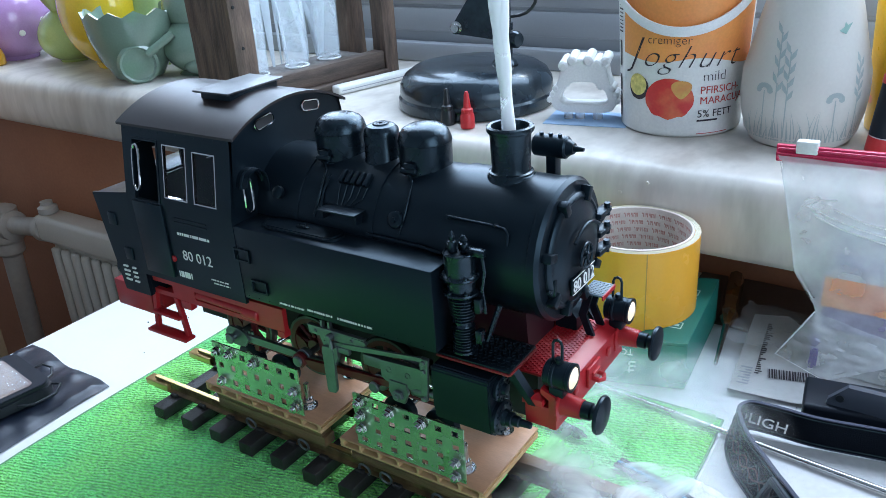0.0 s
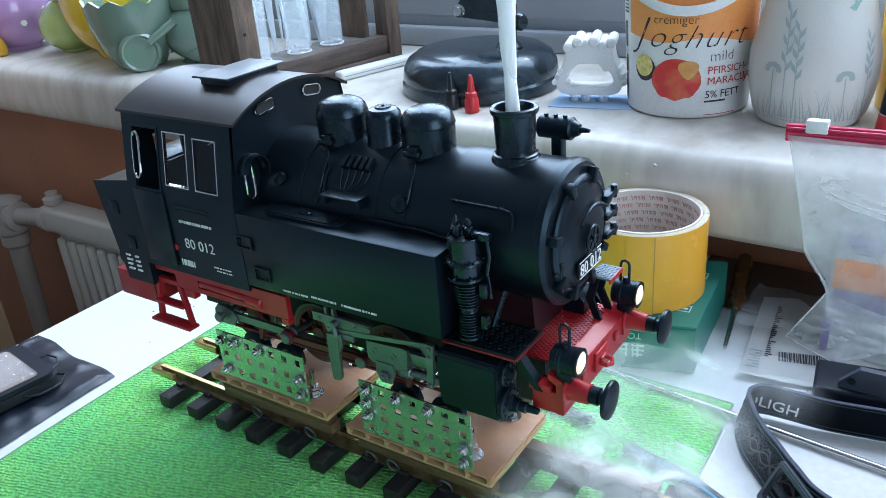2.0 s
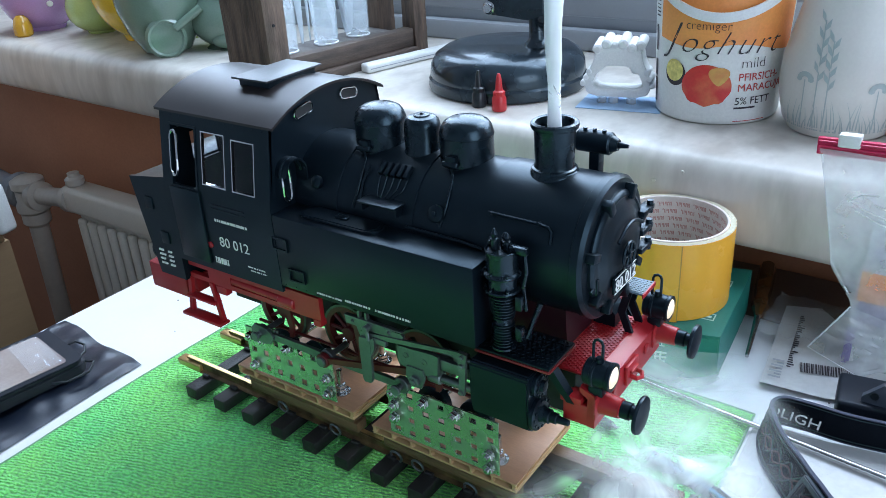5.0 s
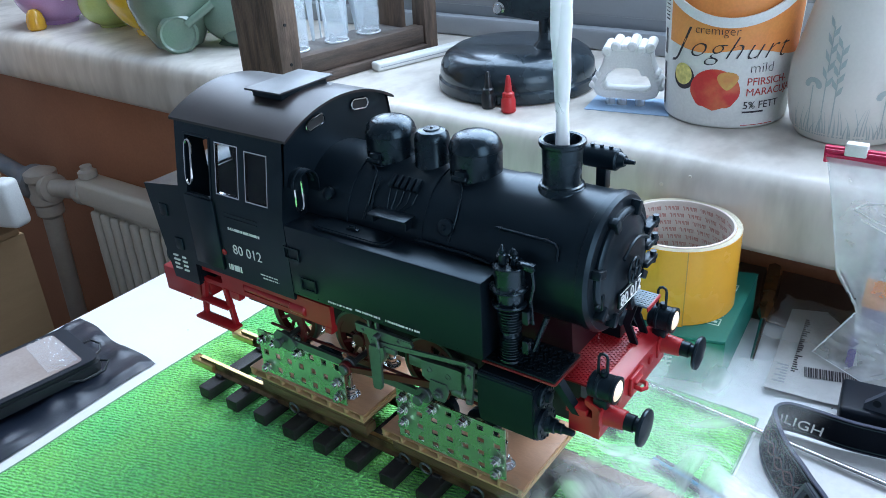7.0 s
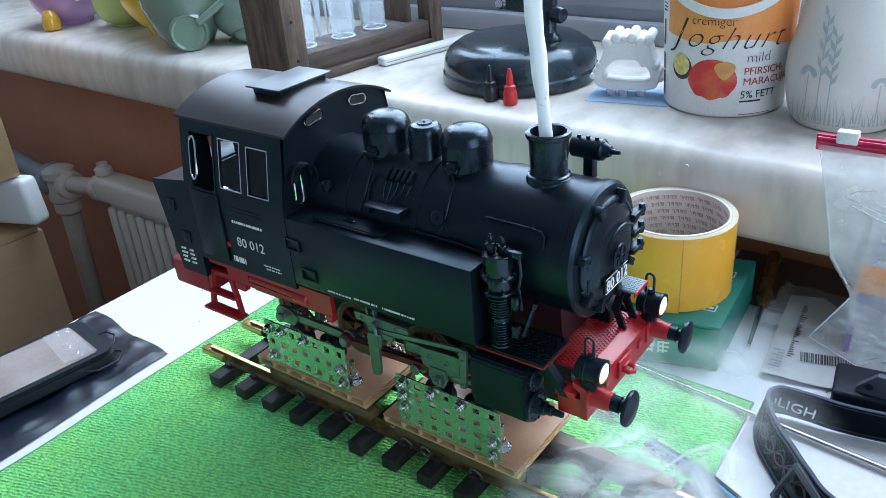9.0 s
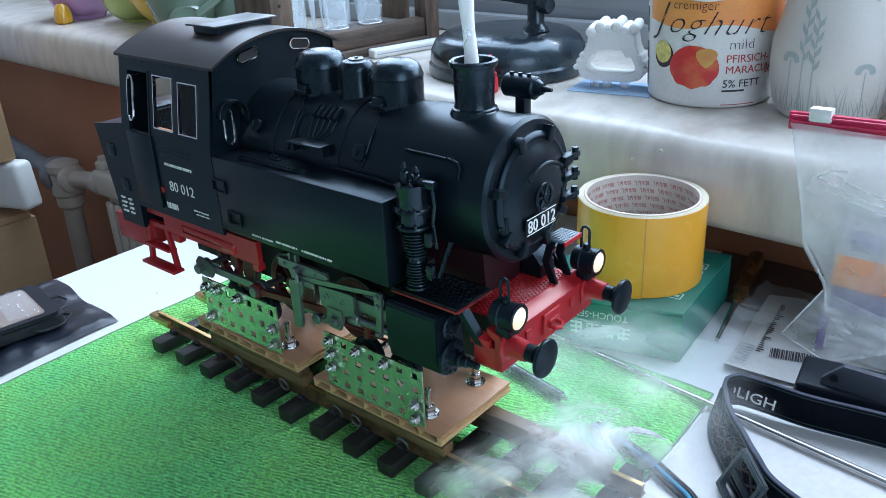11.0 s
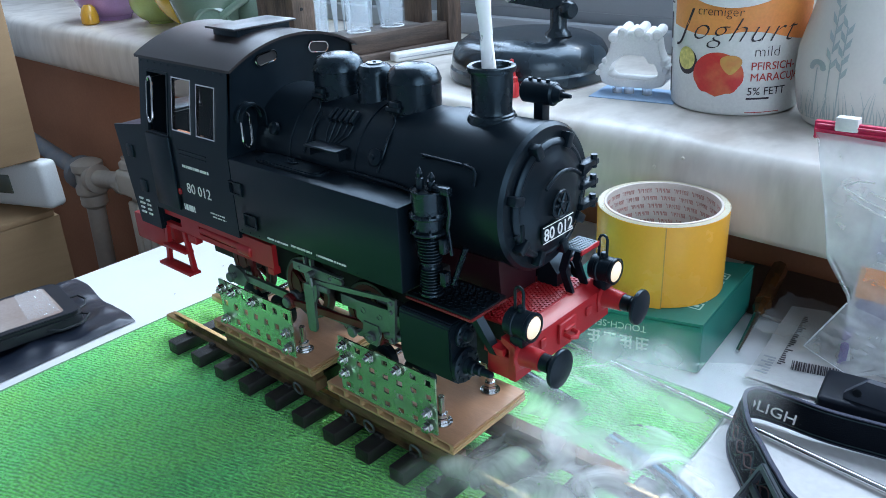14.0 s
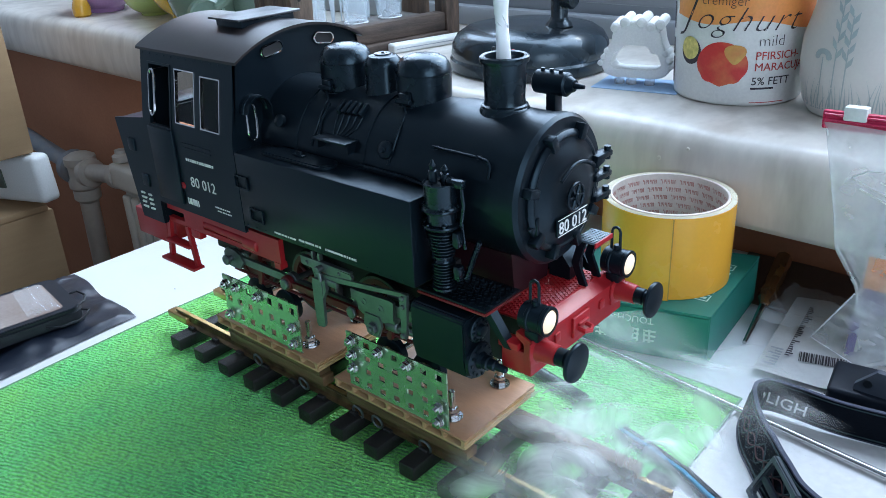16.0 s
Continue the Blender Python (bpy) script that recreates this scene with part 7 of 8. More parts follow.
def sheet(bm, corners, n, fz):
    """A four-cornered sheet laid over the table; fz(u, v) is its height."""
    a, b, c, d = [Vector((*p, 0)) for p in corners]
    g = []
    for i in range(n + 1):
        row = []
        for j in range(n + 1):
            u, v = i / n, j / n
            p = (a * (1 - u) + b * u) * (1 - v) + (d * (1 - u) + c * u) * v
            row.append(bm.verts.new((p.x, p.y, fz(u, v))))
        g.append(row)
    for i in range(n):
        for j in range(n):
            bm.faces.new((g[i][j], g[i + 1][j], g[i + 1][j + 1], g[i][j + 1]))
    return bm


def papers():
    b = sheet(B(), [(0.2035, 0.0300), (0.40, 0.000), (0.42, 0.185), (0.2010, 0.150)], 24, lambda u, v: 0.0016 + 0.006 * max(0, 0.12 - u) * (0.5 + 0.5 * math.sin(7 * v)) * 8 * max(0, 0.12 - u) + 0.004 * max(0, 0.25 - v) ** 2 * 16)
    tagged(part("paper_sheet", b, PAPER), "blank white paper sheet with curled corner under the headlamp", "paper")
    t = thing("label_sheet", "white printed label sheet with barcode lying by the carton", "label sheet")
    b = sheet(B(), [(0.1900, 0.1980), (0.3400, 0.225), (0.3250, 0.385), (0.1780, 0.330)], 20, lambda u, v: 0.0018 + 0.0015 * math.sin(3 * u + 2 * v) ** 2 + 0.02 * max(0, 0.08 - v) * max(0, 0.3 - u) * 10)
    part("paper", b, PAPER, t)
    rnd = random.Random(3)
    b = B()
    x = 0.0
    while x < 0.040:
        w = rnd.choice((0.0005, 0.0008, 0.0013))
        box(b, x, x + w, 0, 0.0135, 0, 0.0002)
        x += w + rnd.choice((0.0005, 0.0009))
    part("barcode", placed(b, pose(0.2130, 0.2300, 0.0042, 0, 0, 14)), INK, t, "black barcode")
    b = B()
    for k in range(26):
        box(b, 0.0, rnd.uniform(0.001, 0.006), 0.0033 * k, 0.0033 * k + 0.0016, 0, 0.0002)
    part("print_bars", placed(b, pose(0.2020, 0.2320, 0.0042, 0, 0, 6)), INK, t, "row of small dark print")
    b = B()
    for k in range(7):
        box(b, 0.004 * (k % 2), 0.009, 0.0040 * k, 0.0040 * k + 0.0020, 0, 0.0002)
    part("print_bars", placed(b, pose(0.1930, 0.2120, 0.0046, 0, 0, 6)), GREYPVC, t, "grey number bars")
    # metal rod
    t = thing("steel_rod", "thin bright steel rod lying across the towel edge", "rod")
    b = B()
    rod(b, (0.020, 0.1655, 0.0068), (0.420, 0.1190, 0.0045), 0.0022, seg=16, round_=0.0004)
    part("bar", b, STEEL, t)
    # dark strip and cable in front of the locomotive
    t = thing("black_pen", "slim glossy black pen on the green towel", "pen")
    b = B()
    rod(b, (0.060, 0.1000, 0.0085), (0.1180, 0.0890, 0.0085), 0.0045, 0.0036, seg=14, round_=0.001)
    part("barrel", b, LAMPBLACK, t)
    b = B()
    rod(b, (0.118, 0.0890, 0.0085), (0.1225, 0.0882, 0.0085), 0.0024, 0.0012, seg=12)
    part("tip", b, STEEL, t)
    t = thing("cable", "dark and blue twin cable running over the table", "cable")
    for o, m in ((0.0, CABLE), (0.0036, CABLEBLUE), (0.0068, CABLE)):
        b = B()
        tube(b, [(0.150 + o * 0.3, 0.0720 + o, 0.0072), (0.175 + o * 0.3, 0.0665 + o, 0.0068), (0.200 + o * 0.4, 0.0590 + o, 0.0066), (0.225 + o * 0.5, 0.0480 + o, 0.0050), (0.250 + o * 0.6, 0.0300 + o, 0.0040), (0.280 + o * 0.6, -0.010 + o, 0.0040), (0.300 + o * 0.6, -0.10 + o, 0.0040)], 0.0016, 8)
        part("wire", b, m, t)
    # amber-handled screwdriver below the sill
    t = thing("screwdriver", "small screwdriver with amber brown handle", "screwdriver")
    b = B()
    lathe(b, [(0.004, 0), (0.0072, 0.003), (0.0080, 0.020), (0.0076, 0.055), (0.0062, 0.066), (0.0078, 0.074), (0.0078, 0.080), (0.0050, 0.090), (0.0032, 0.096)], (0.1465, 0.384, 0.0105), (0.1635, 0.290, 0.0085), 8)
    part("handle", b, BROWNTOOL, t)
    b = B()
    rod(b, (0.1630, 0.292, 0.0080), (0.1712, 0.233, 0.0030), 0.0030, 0.0016, seg=12)
    part("blade", b, STEEL, t)
    b = sheet(B(), [(0.115, 0.300), (0.260, 0.292), (0.270, 0.398), (0.110, 0.398)], 14, lambda u, v: 0.0012 + 0.0012 * math.sin(5 * u + 3 * v) ** 2)
    tagged(part("brown_paper", b, mat("dark_brown_wrapping", (0.12, 0.078, 0.06), 0.5, col2=(0.08, 0.05, 0.045), scale=20)), "dark brown wrapping paper in the shade under the sill", "paper")


def bag():
    t = thing("zip_bag", "clear plastic zip bag with crimson zip and white slider", "zip bag")
    lz, lx = [0.004, 0.030, 0.058, 0.085, 0.150, 0.166, 0.183], [0.246, 0.240, 0.235, 0.217, 0.203, 0.199, 0.194]
    for k, y0 in ((0, 0.262), (1, 0.2725)):
        b = B()
        nx, nz = 34, 40
        g = []
        for i in range(nx + 1):
            row = []
            for j in range(nz + 1):
                u, z = i / nx, 0.004 + (0.176 - 0.004) * j / nz
                x0 = float(np.interp(z, lz, lx))
                x = x0 + (0.375 - x0) * u
                bulge = math.sin(math.pi * min(1, u * 1.3)) * math.sin(math.pi * j / nz)
                y = y0 + (k - 0.6) * 0.012 * bulge + 0.0035 * noise.noise((x * 26, z * 34, k * 5)) * (1 - j / nz * 0.6) - 0.020 * (x - 0.2) - 0.03 * max(0, 0.06 - z) * 6 * (0.06 - z) * 4
                row.append(b.verts.new((x, y, z)))
            g.append(row)
        for i in range(nx):
            for j in range(nz):
                b.faces.new((g[i][j], g[i + 1][j], g[i + 1][j + 1], g[i][j + 1]))
        o = part("film", b, BAG, t, "wrinkled clear film", angle=80)
        o.visible_shadow = False
    # A pale tube stands in for the glint down the left edge.
    b = B()
    tube(b, [(x, 0.2665 - 0.02 * (x - 0.2), z) for x, z in zip(lx, lz)], 0.0007, 6)
    part("edge_glint", b, FOLD, t, "pale line put in for the glint along the bag edge")
    # crumpled lower corner lying on the table
    b = B()
    n = 26
    A, C, D, E = Vector((0.2360, 0.2600, 0.0545)), Vector((0.2105, 0.2630, 0.0080)), Vector((0.2520, 0.2440, 0.0050)), Vector((0.3200, 0.2500, 0.0420))
    g = []
    for i in range(n + 1):
        row = []
        for j in range(n + 1):
            u, v = i / n, j / n
            q = (A * (1 - u) + C * u) * (1 - v) + (E * (1 - u) + D * u) * v
            k = math.sin(math.pi * u) * 0.7 + 0.3
            q = q + Vector((0.2, -1, 0.35)) * (0.0050 * k * abs(noise.noise((u * 5, v * 4, 11))) + 0.0022 * abs(noise.noise((u * 14, v * 12, 3))))
            row.append(b.verts.new(q))
        g.append(row)
    for i in range(n):
        for j in range(n):
            b.faces.new((g[i][j], g[i + 1][j], g[i + 1][j + 1], g[i][j + 1]))
    folds = [[g[i][0].co.copy() for i in range(0, n + 1, 2)], [g[n][j].co.copy() for j in range(0, n + 1, 2)]]
    o = part("film_corner", b, BAG, t, "crumpled clear corner", angle=40)
    o.visible_shadow = False
    # Pale tubes along the creases stand in for glints on the film.
    for k, pts in enumerate(folds):
        b = B()
        tube(b, pts, 0.0007 if k < 1 else 0.0004, 6)
        part("fold_glint", b, FOLD, t, "pale line put in for the glint on a film fold")
    b = B()
    box(b, 0.0, 0.19, -0.0022, 0.0022, -0.0062, 0.0068, 0.001, m=pose(0.1935, 0.2675, 0.1765, 0, -1.6, -1.5))
    z = part("zip_strip", b, ZIPRED, t, "crimson zip strip")
    b = B()
    for dz in (-0.0035, 0.0005, 0.0045):
        rod(b, (0.195, 0.2642, 0.1765 + dz), (0.38, 0.2594, 0.1817 + dz), 0.0008, seg=8)
    part("zip_rib", b, ZIPRED, z)
    b = B()
    box(b, -0.0075, 0.0075, -0.0042, 0.0042, -0.0045, 0.0052, 0.0010, m=pose(0.2150, 0.2665, 0.1830, 0, -1.6, -1.5))
    part("slider", b, POT, t, "white slider")
    b = B()
    for pts in ([(0.222, 0.143), (0.231, 0.149), (0.241, 0.150)], [(0.222, 0.143), (0.236, 0.137), (0.258, 0.131), (0.300, 0.124)], [(0.228, 0.136), (0.246, 0.129), (0.290, 0.120)], [(0.240, 0.143), (0.262, 0.136), (0.300, 0.131)]):
        tube(b, [(x, 0.2535 - 0.02 * (x - 0.2), z) for x, z in pts], 0.0006, 6)
    part("arrow_print", b, POT, t, "white printed arrow lines")
    # printed card in the bag
    t = thing("printed_card", "orange, purple and white printed card inside the bag", "card")
    T = pose(0.236, 0.262, 0.003, -8, 0, -2)
    for name, a, m in (("card", (0, 0.12, 0.0, 0.0012, 0.0, 0.083), PAPER), ("orange_field", (0.002, 0.119, -0.0004, 0.0, 0.054, 0.078), ORANGE), ("purple_field", (0.004, 0.119, -0.0005, 0.0, 0.036, 0.0535), mat("violet_print", (0.10, 0.07, 0.22), 0.5, col2=(0.5, 0.45, 0.6), scale=90, amount=0.7)), ("purple_edge", (0.0, 0.006, -0.0006, 0.0, 0.0, 0.03), mat("violet_edge", (0.15, 0.10, 0.33), 0.5))):
        b = B()
        box(b, *a)
        part(name, placed(b, T), m, t)
    t2 = thing("printed_card", "white card with faint violet band upright in the bag", "card")
    for name, a, m in (("card", (0.239, 0.350, 0.2790, 0.2800, 0.002, 0.121), PAPER), ("violet_band", (0.244, 0.350, 0.2783, 0.2789, 0.086, 0.098), mat("pale_violet_print", (0.30, 0.27, 0.42), 0.5)), ("print_bars", (0.246, 0.300, 0.2783, 0.2789, 0.108, 0.111), GREYPVC)):
        b = B()
        box(b, *a, 0.0002)
        part(name, b, m, t2)
    b = B()
    rnd = random.Random(6)
    for k in range(5):
        x = 0.012
        while x < 0.11:
            w = rnd.uniform(0.003, 0.010)
            box(b, x, x + w, -0.0004, 0.0, 0.006 + 0.006 * k, 0.0078 + 0.006 * k)
            x += w + 0.0016
    part("print_bars", placed(b, T), GREYPVC, t, "rows of grey print bars")


def crumpled_film():
    b = B()
    n = 34
    g = []
    for i in range(n + 1):
        row = []
        for j in range(n + 1):
            u, v = i / n, j / n
            x, y = 0.168 + 0.080 * u + 0.010 * noise.noise((v * 4, 2, 1)), 0.268 + 0.075 * v + 0.012 * noise.noise((u * 4, 8, 1))
            z = 0.006 + 0.010 * abs(noise.noise((u * 3.2, v * 3.2, 6))) + 0.005 * abs(noise.noise((u * 9, v * 9, 3)))
            row.append(b.verts.new((x, y, z)))
        g.append(row)
    for i in range(n):
        for j in range(n):
            b.faces.new((g[i][j], g[i + 1][j], g[i + 1][j + 1], g[i][j + 1]))
    o = tagged(part("crumpled_film", b, GLASS, angle=25), "crumpled clear plastic film on the table under the sill", "plastic film")
    o.visible_shadow = False


def ribbon(bm, pts, z0, z1, thick, lean=0.0, foot=None):
    """An upright band along pts; lean, one number or one a point, tips its top sideways about the height foot."""
    n = len(pts)
    leans = lean if isinstance(lean, (list, tuple)) else [lean] * n
    foot = z0 if foot is None else foot
    rows = []
    for i, (x, y) in enumerate(pts):
        a, b = Vector(pts[max(i - 1, 0)]), Vector(pts[min(i + 1, n - 1)])
        d = (b - a).normalized()
        nrm = Vector((-d.y, d.x))
        p = Vector((x, y))
        rows.append([bm.verts.new((*(p + nrm * (s * thick + leans[i] * (z - foot))), z)) for s, z in ((-0.5, z0), (0.5, z0), (0.5, z1), (-0.5, z1))])
    for p, q in zip(rows, rows[1:]):
        for k in range(4):
            bm.faces.new((p[k], q[k], q[(k + 1) % 4], p[(k + 1) % 4]))
    bm.faces.new(rows[0])
    bm.faces.new(rows[-1][::-1])
    return tidy(bm)


def smooth_path(pts, n=8):
    out = []
    P = [Vector(p) for p in pts]
    for i in range(len(P) - 1):
        a, b, c, d = P[max(i - 1, 0)], P[i], P[i + 1], P[min(i + 2, len(P) - 1)]
        for k in range(n):
            t = k / n
            out.append(0.5 * ((2 * b) + (c - a) * t + (2 * a - 5 * b + 4 * c - d) * t * t + (3 * b - a - 3 * c + d) * t ** 3))
    return out + [P[-1]]


def headlamp():
    t = thing("head_torch", "black head torch with woven elastic strap lying on paper", "head torch")
    pts = [(0.345, 0.172), (0.300, 0.166), (0.262, 0.160), (0.235, 0.160), (0.216, 0.158), (0.2075, 0.147), (0.2090, 0.130), (0.2190, 0.108), (0.2330, 0.090), (0.2480, 0.0725), (0.268, 0.055), (0.310, 0.040)]
    way = [tuple(p) for p in smooth_path(pts)]
    lean_at = (0.10, 0.10, 0.10, 0.10, 0.10, 0.16, 0.30, 0.40, 0.44, 0.44, 0.4, 0.3)
    leans = [float(np.interp(i / 8, range(12), lean_at)) for i in range(len(way))]
    b = ribbon(B(), way, 0.0035, 0.0295, 0.0018, leans, 0.0035)
    st = part("strap", b, STRAP, t, "black woven elastic strap")
    edge = mat("slate_blue_edge_thread", (0.035, 0.042, 0.07), 0.8, scale=300)
    for z, m in ((0.0036, edge), (0.0060, STRAP_TEAL), (0.0266, STRAP_TEAL), (0.0288, edge)):
        b = ribbon(B(), way, z, z + 0.0008, 0.0026, leans, 0.0035)
        part("strap_seam", b, m, st, "stitched edge line")
    # woven lozenges on the outer face of the near half
    near = range(42, 82)
    for ph, amp, m in ((0.0, 0.0075, STRAP_TEAL), (math.pi, 0.0075, STRAP_TEAL), (0.0, 0.0038, STRAP_ROSE), (math.pi, 0.0038, STRAP_ROSE)):
        pts3 = []
        for i in near:
            a2, b2 = Vector(way[i - 1]), Vector(way[i + 1])
            d = (b2 - a2).normalized()
            nrm = Vector((-d.y, d.x))
            zz = 0.0163 + amp * (2 / math.pi) * math.asin(math.sin(0.62 * i + ph))
            q = Vector(way[i]) + nrm * (leans[i] * (zz - 0.0035) - 0.0011)
            pts3.append((q.x, q.y, zz))
        b = B()
        tube(b, pts3, 0.00055, 5)
        part("woven_line", b, m, st, "woven lozenge line")
    b = text_mesh("DLIGH", 0.0125, 0.0002, shear=0.15)
    part("lettering", placed(b, pose(0.2065, 0.1555, 0.0120, 96, 0, -4)), WHITE, st, "white woven lettering")
    b = B()
    box(b, 0.0, 0.115, 0.0, 0.040, 0.0035, 0.027, 0.003, m=pose(0.248, 0.172, 0, 0, 0, 8), seg=3)
    part("battery_case", b, DARKPL, t)
    b = B()
    prism(b, [(0.018, 0.0), (0.030, 0.013), (0.062, 0.013), (0.078, -0.004), (0.078, -0.010), (0.018, -0.010)], lambda u, v, d: Matrix.Translation((0.244, 0.174, 0)) @ Vector((u, 0.006 + d, 0.031 + v)), 0.0, 0.005)
    pl = part("bracket", tidy(b), mat("slate_grey_plastic", (0.045, 0.055, 0.075), 0.5), t, "slate grey plastic bracket")
    for u in (0.026, 0.068):
        b = B()
        lathe(b, [(0.0028, 0), (0.0028, 0.0006), (0.0012, 0.0008), (0, 0.0004)], (0.244 + u, 0.1798, 0.034), (0.244 + u, 0.0, 0.034), 12)
        part("screw", b, CABLE, pl)
    K = pose(0.2545, 0.0640, 0.0165, 62, 0, -50) @ Matrix.Rotation(radians(180), 4, "Y")
    b = B()
    w, h, e = 0.0175, 0.0150, 0.0042
    pierced(b, [-w, -w + e, w - e, w], [-h, -h + e, h - e, h], lambda u, v: not (abs(u) < w - e and abs(v) < h - e), lambda u, v, d: (u, v, d), -0.0022, 0.0022)
    tidy(b)
    bmesh.ops.bevel(b, geom=list(b.edges), offset=0.0009, segments=2, affect="EDGES")
    bu = part("buckle", placed(b, K), mat("slate_buckle_plastic", (0.035, 0.045, 0.060), 0.4), t, "slate black frame buckle")
    b = B()
    box(b, -w + e, w - e, -0.0020, 0.0020, -0.0014, 0.0014, 0.0006)
    part("buckle_bar", placed(b, K), DARKPL, bu)


def phone():
    b = B()
    n = 40
    g = []
    for i in range(n + 1):
        row = []
        for j in range(n + 1):
            u, v = i / n, j / n
            x, y = -0.392 + 0.1295 * u + 0.003 * math.sin(5 * v) - 0.008 * (1 - v) * (1 - u), -0.270 + (0.2475 - 0.0100 * u) * v + 0.002 * math.sin(9 * u) * v
            z = 0.0034 + 0.0034 * noise.noise((x * 38 + y * 22, y * 26, 4)) + 0.0040 * max(0.0, noise.noise((x * 70 + y * 55, y * 20 - x * 30, 9))) + 0.0004 * noise.noise((x * 160, y * 90, 9))
            e = min(u, 1 - u, v, 1 - v) * 14
            row.append(b.verts.new((x, y, max(0.0006, z * min(1, 0.3 + e)))))
        g.append(row)
    for i in range(n):
        for j in range(n):
            b.faces.new((g[i][j], g[i + 1][j], g[i + 1][j + 1], g[i][j + 1]))
    tagged(part("pouch", b, POUCH, angle=80), "crumpled navy black cloth pouch under the phone", "pouch")
    t = thing("phone", "black mobile phone lying on the dark pouch", "phone", at=(-0.3370, -0.1410, 0.0062), rz=-8)
    def slab(w, l, z0, z1, r, bev):
        bm = B()
        o = [(sx * (w - r) + r * math.cos(a), sy * (l - r) + r * math.sin(a)) for sx, sy, s in ((1, 1, 0), (-1, 1, 6), (-1, -1, 12), (1, -1, 18)) for a in [(s + k) * math.pi / 12 for k in range(7)]]
        prism(bm, o, lambda u, v, d: (u, v, d), z0, z1)
        tidy(bm)
        if bev:
            bmesh.ops.bevel(bm, geom=[e for e in bm.edges if abs(e.verts[0].co.z - e.verts[1].co.z) < 1e-6], offset=bev, segments=2, affect="EDGES")
        return bm
    part("shell", slab(0.0390, 0.083, 0.0, 0.0125, 0.011, 0.0026), CABLE, t)
    part("bumper", slab(0.0375, 0.0815, 0.0125, 0.0140, 0.010, 0.0005), DARKPL, t)
    part("screen", slab(0.0315, 0.0690, 0.0141, 0.0146, 0.005, 0.0), SCREEN, t, "glossy brownish screen with a pale reflection put into its colour")
    b = sheet(B(), [(-0.030, 0.044), (0.029, 0.040), (0.030, 0.066), (-0.030, 0.067)], 24, lambda u, v: 0.0150 + 0.0030 * abs(noise.noise((u * 7, v * 3, 2))) + 0.0016 * abs(noise.noise((u * 19, v * 9, 5))))
    o = part("screen_film", b, GLASS, t, "peeling crumpled screen film", angle=25)
    o.visible_shadow = False
    b = B()
    tube(b, [(-0.004, 0.083, 0.009), (-0.002, 0.090, 0.010), (0.006, 0.094, 0.008), (0.014, 0.090, 0.006), (0.018, 0.083, 0.006)], 0.0010, 8)
    tube(b, [(0.030, 0.080, 0.008), (0.040, 0.086, 0.009), (0.047, 0.078, 0.006), (0.046, 0.060, 0.005), (0.0390, 0.050, 0.006)], 0.0011, 8)
    part("wrist_cord", b, CABLE, t, "thin dark cord loop")


def crumbs():
    for x, y, r in ((-0.330, 0.060, 0.0007), (-0.300, 0.085, 0.0006), (-0.345, 0.150, 0.0008), (-0.285, 0.020, 0.0005), (-0.372, 0.210, 0.0006), (0.240, 0.205, 0.0006)):
        b = B()
        lathe(b, [(r, 0), (r * 1.1, r * 0.4), (r * 0.6, r * 0.9), (0, r)], (x, y, 0.0003), (x + 0.2, y, 1), 8)
        tagged(part("crumb", b, SLEEPER), "tiny dark crumb on the white table", "crumb", "crumbs on the table")


# ---------------------------------------------------------------- steam
def plume():
    t = thing("steam_plume", "dense white steam rising from the chimney", "steam", at=(0.1165, 0, 0.2450))
    pieces = []
    for k, (r0, r1, amp, ph) in enumerate(((0.0031, 0.0042, 0.0012, 0.0), (0.0026, 0.0038, 0.0028, 1.6), (0.0017, 0.0030, 0.0048, 3.4))):
        bm = B()
        uvl = bm.loops.layers.uv.new("UVMap")
        n, seg = 48, 18
        rows = []
        for i in range(n + 1):
            h = 0.17 * i / n
            f = i / n
            a = ph + 34 * h
            c = Vector((amp * f ** 1.1 * math.cos(a), amp * f ** 1.1 * math.sin(a), h))
            r = (r0 + (r1 - r0) * min(1, f * 2.2)) * (1 + 0.26 * noise.noise((h * 45, k, 0)))
            rows.append([bm.verts.new(c + Vector((math.cos(2 * math.pi * j / seg), math.sin(2 * math.pi * j / seg), 0)) * r * (1 + 0.04 * noise.noise((h * 40, math.cos(6.283 * j / seg), math.sin(6.283 * j / seg) + k)))) for j in range(seg)])
        for p, q in zip(rows, rows[1:]):
            for j in range(seg):
                fc = bm.faces.new((p[j], p[(j + 1) % seg], q[(j + 1) % seg], q[j]))
                for lp in fc.loops:
                    lp[uvl].uv = (0.9 if k < 2 else 0.35, 0.5)
        pieces.append(part("steam_strand", bm, PLUME, t, angle=180))
    return t, pieces


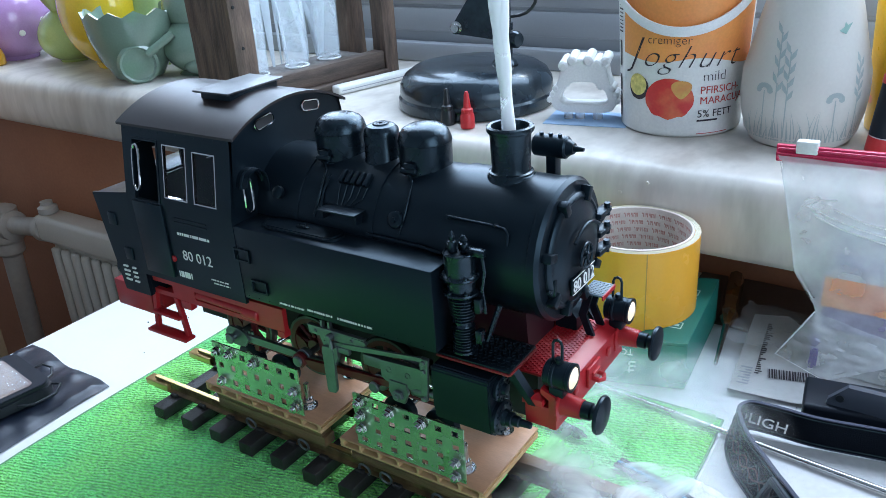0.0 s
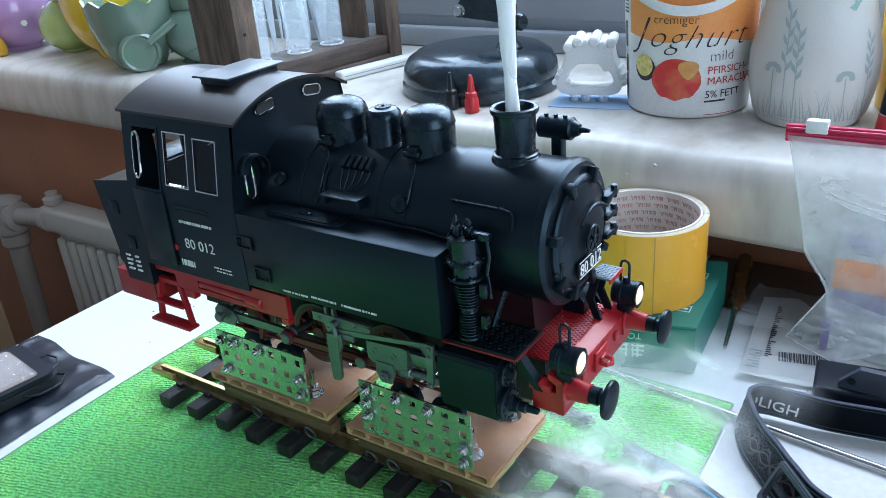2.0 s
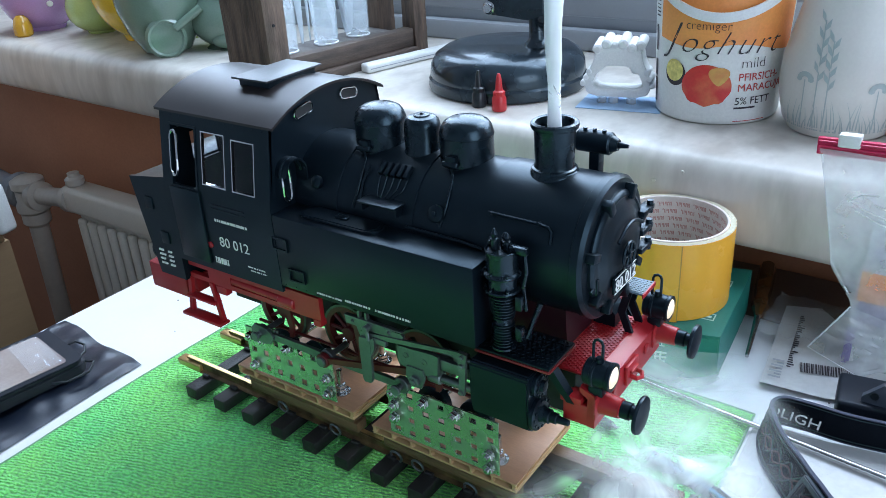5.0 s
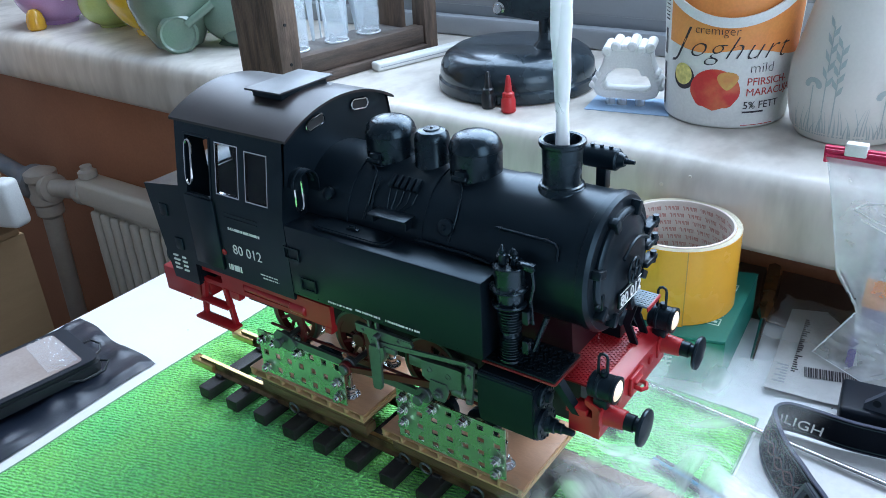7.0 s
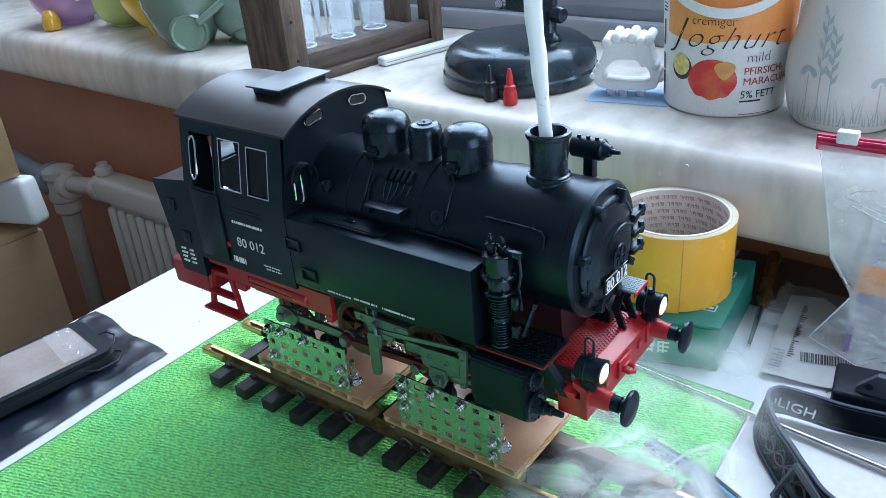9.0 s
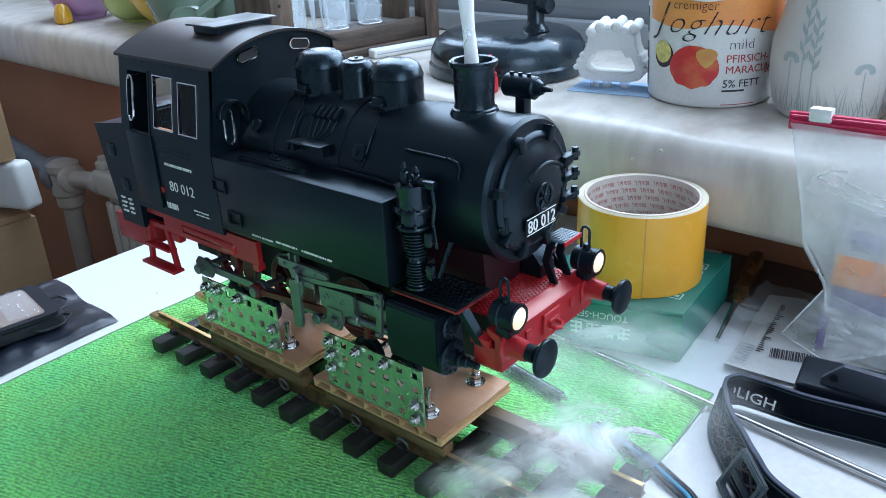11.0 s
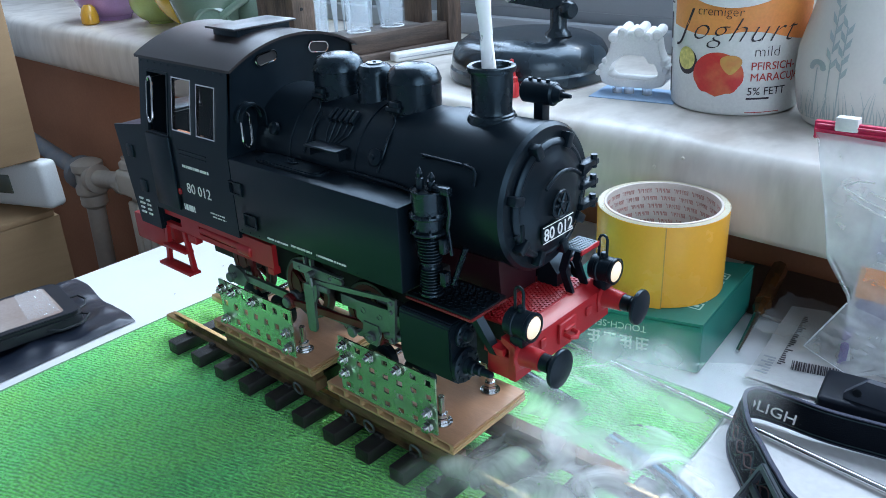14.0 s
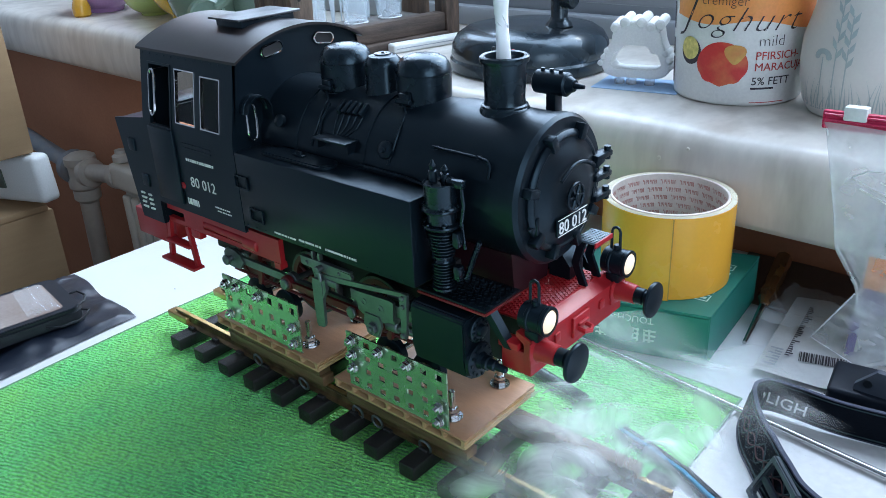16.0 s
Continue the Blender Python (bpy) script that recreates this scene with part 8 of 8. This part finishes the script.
def wisps():
    t = thing("steam_cloud", "thin drifting steam over the track before the cylinders", "steam")
    rnd = random.Random(12)
    out = []
    spots = [(0.150, -0.025, 0.034, 0.058), (0.178, 0.005, 0.030, 0.062), (0.150, 0.030, 0.032, 0.052), (0.195, -0.045, 0.030, 0.058), (0.200, 0.030, 0.028, 0.055), (0.125, -0.046, 0.026, 0.040),
             (0.145, 0.070, 0.030, 0.078), (0.190, 0.085, 0.030, 0.084), (0.130, 0.115, 0.030, 0.074), (0.175, 0.125, 0.032, 0.078), (0.115, 0.090, 0.026, 0.058)]
    for n, (x, y, z, s) in enumerate(spots):
        bm = B()
        uvl = bm.loops.layers.uv.new("UVMap")
        N = 22
        g, fall = [], {}
        tilt = rnd.uniform(-0.5, 0.5)
        for i in range(N + 1):
            row = []
            for j in range(N + 1):
                u, v = 2 * i / N - 1, 2 * j / N - 1
                d = math.sqrt(u * u + v * v)
                h = 0.30 * s * noise.noise((u * 1.3 + n * 3, v * 1.3, 0.5)) + 0.35 * s * (1 - d * d) * 0.5 + tilt * s * 0.25 * u
                vt = bm.verts.new((u * s, v * s * 0.85, max(h, -(z - 0.0175) * 0.9)))
                fall[vt] = max(0.0, 1 - d) * (0.75 + 0.5 * noise.noise((u * 2, v * 2, n)))
                row.append(vt)
            g.append(row)
        for i in range(N):
            for j in range(N):
                fc = bm.faces.new((g[i][j], g[i + 1][j], g[i + 1][j + 1], g[i][j + 1]))
                for lp in fc.loops:
                    lp[uvl].uv = (min(1, max(0, fall[lp.vert])), 0.5)
        o = part("steam_wisp", bm, WISP if n < 6 else HAZE, t, angle=180)
        o.visible_shadow = False
        out.append((o, Vector((x, y, z)), rnd.uniform(0, 360), rnd.uniform(0, 6.28)))
    return t, out


# ---------------------------------------------------------------- build
setting()
radiator()
side_boxes()
casement()
figurines()
desk_lamp()
printed_holder()
yoghurt_pot()
vase()
tubes()
towel()
track()
hollow_board(-0.1300, -0.0170, 0.0423, 0.0495, "hollow wooden board with open cells lying on the track, rear")
hollow_board(-0.0005, 0.1100, 0.0388, 0.0460, "hollow wooden board with open cells lying on the track, front", 0.192)
roller_stand(-0.1115, -0.0295, 0.0535, 0.0900, 0.0495, 7, 3, ((0, 0), (0, 2), (1, 2), (3, 2), (6, 0), (6, 1)), "perforated zinc-plated roller stand with bolts under the rear wheels")
roller_stand(0.0170, 0.0992, 0.0488, 0.0878, 0.0460, 7, 4, ((0, 1), (0, 2), (0, 3), (2, 3), (4, 3), (6, 0), (6, 1)), "perforated zinc-plated roller stand with bolts under the front wheels")
tape_and_box()
papers()
bag()
crumpled_film()
headlamp()
phone()
crumbs()
loco, moving = locomotive()
plume_thing, strands = plume()
cloud_thing, wisp_list = wisps()

# turns of the wheels, counted at the moments when the crank stands upright
TURN_T = (-0.20, 0.95, 2.10, 3.25, 4.38, 5.48, 6.57, 7.70, 8.83, 9.96, 11.30, 12.68, 13.77, 14.87, 15.97, 17.07)
TURN_N = tuple(range(-1, 15))
STEP = 0.1


def theta(t):
    return 360.0 * float(np.interp(t, TURN_T, TURN_N))


def motions():
    times = [round(STEP * k, 3) for k in range(161)]
    for kind, ob, a in moving:
        rows = []
        for t in times:
            th = theta(t)
            if kind == "wheel":
                rows.append((t, pose(a, 0, AXLE_Z, 0, th, 0)))
                continue
            q = radians(th + a)
            dx, dz = CRANK * math.sin(q), CRANK * math.cos(q)
            if kind == "coupling":
                rows.append((t, pose(dx, 0, AXLE_Z + dz)))
                continue
            L, px, pz = 0.0830, AXLES[1] + dx, AXLE_Z + dz
            cz = 0.1165
            sl = math.asin((cz - pz) / L)
            if kind == "connecting":
                rows.append((t, pose(px, 0, pz, 0, -math.degrees(sl), 0)))
            else:
                rows.append((t, pose(px + L * math.cos(sl), 0, cz)))
        walk(ob, rows)
    lean_t, lean_v = (0, 1.5, 2.5, 3.5, 5.0, 7.0, 9.0, 10.0, 12.5, 14.5, 16.0), (-3, -4, 1, 3, 0, -1, -5, -2, -4, -4, -2)
    side = Vector((-0.60, 0.80, 0))
    for k, ob in enumerate(strands):
        rows = []
        for n in range(81):
            t = 0.2 * n
            tilt = float(np.interp(t, lean_t, lean_v)) + 0.8 * math.sin(2.1 * t + k)
            rows.append((t, Matrix.Rotation(radians(tilt), 4, side) @ Matrix.Rotation(radians(-52 * n * (1 + 0.12 * k)), 4, "Z")))
        walk(ob, rows)
    for ob, c, turn, ph in wisp_list:
        rows = []
        for n in range(33):
            t = 0.5 * n
            rows.append((t, Matrix.Translation(c + Vector((0.010 * math.sin(0.9 * t + ph), 0.008 * math.cos(0.7 * t + 2 * ph), 0.003 + 0.003 * math.sin(1.1 * t + ph)))) @ Matrix.Rotation(radians(turn + 14 * n * (1 if ph > 3 else -1)), 4, "Z")))
        walk(ob, rows)


motions()
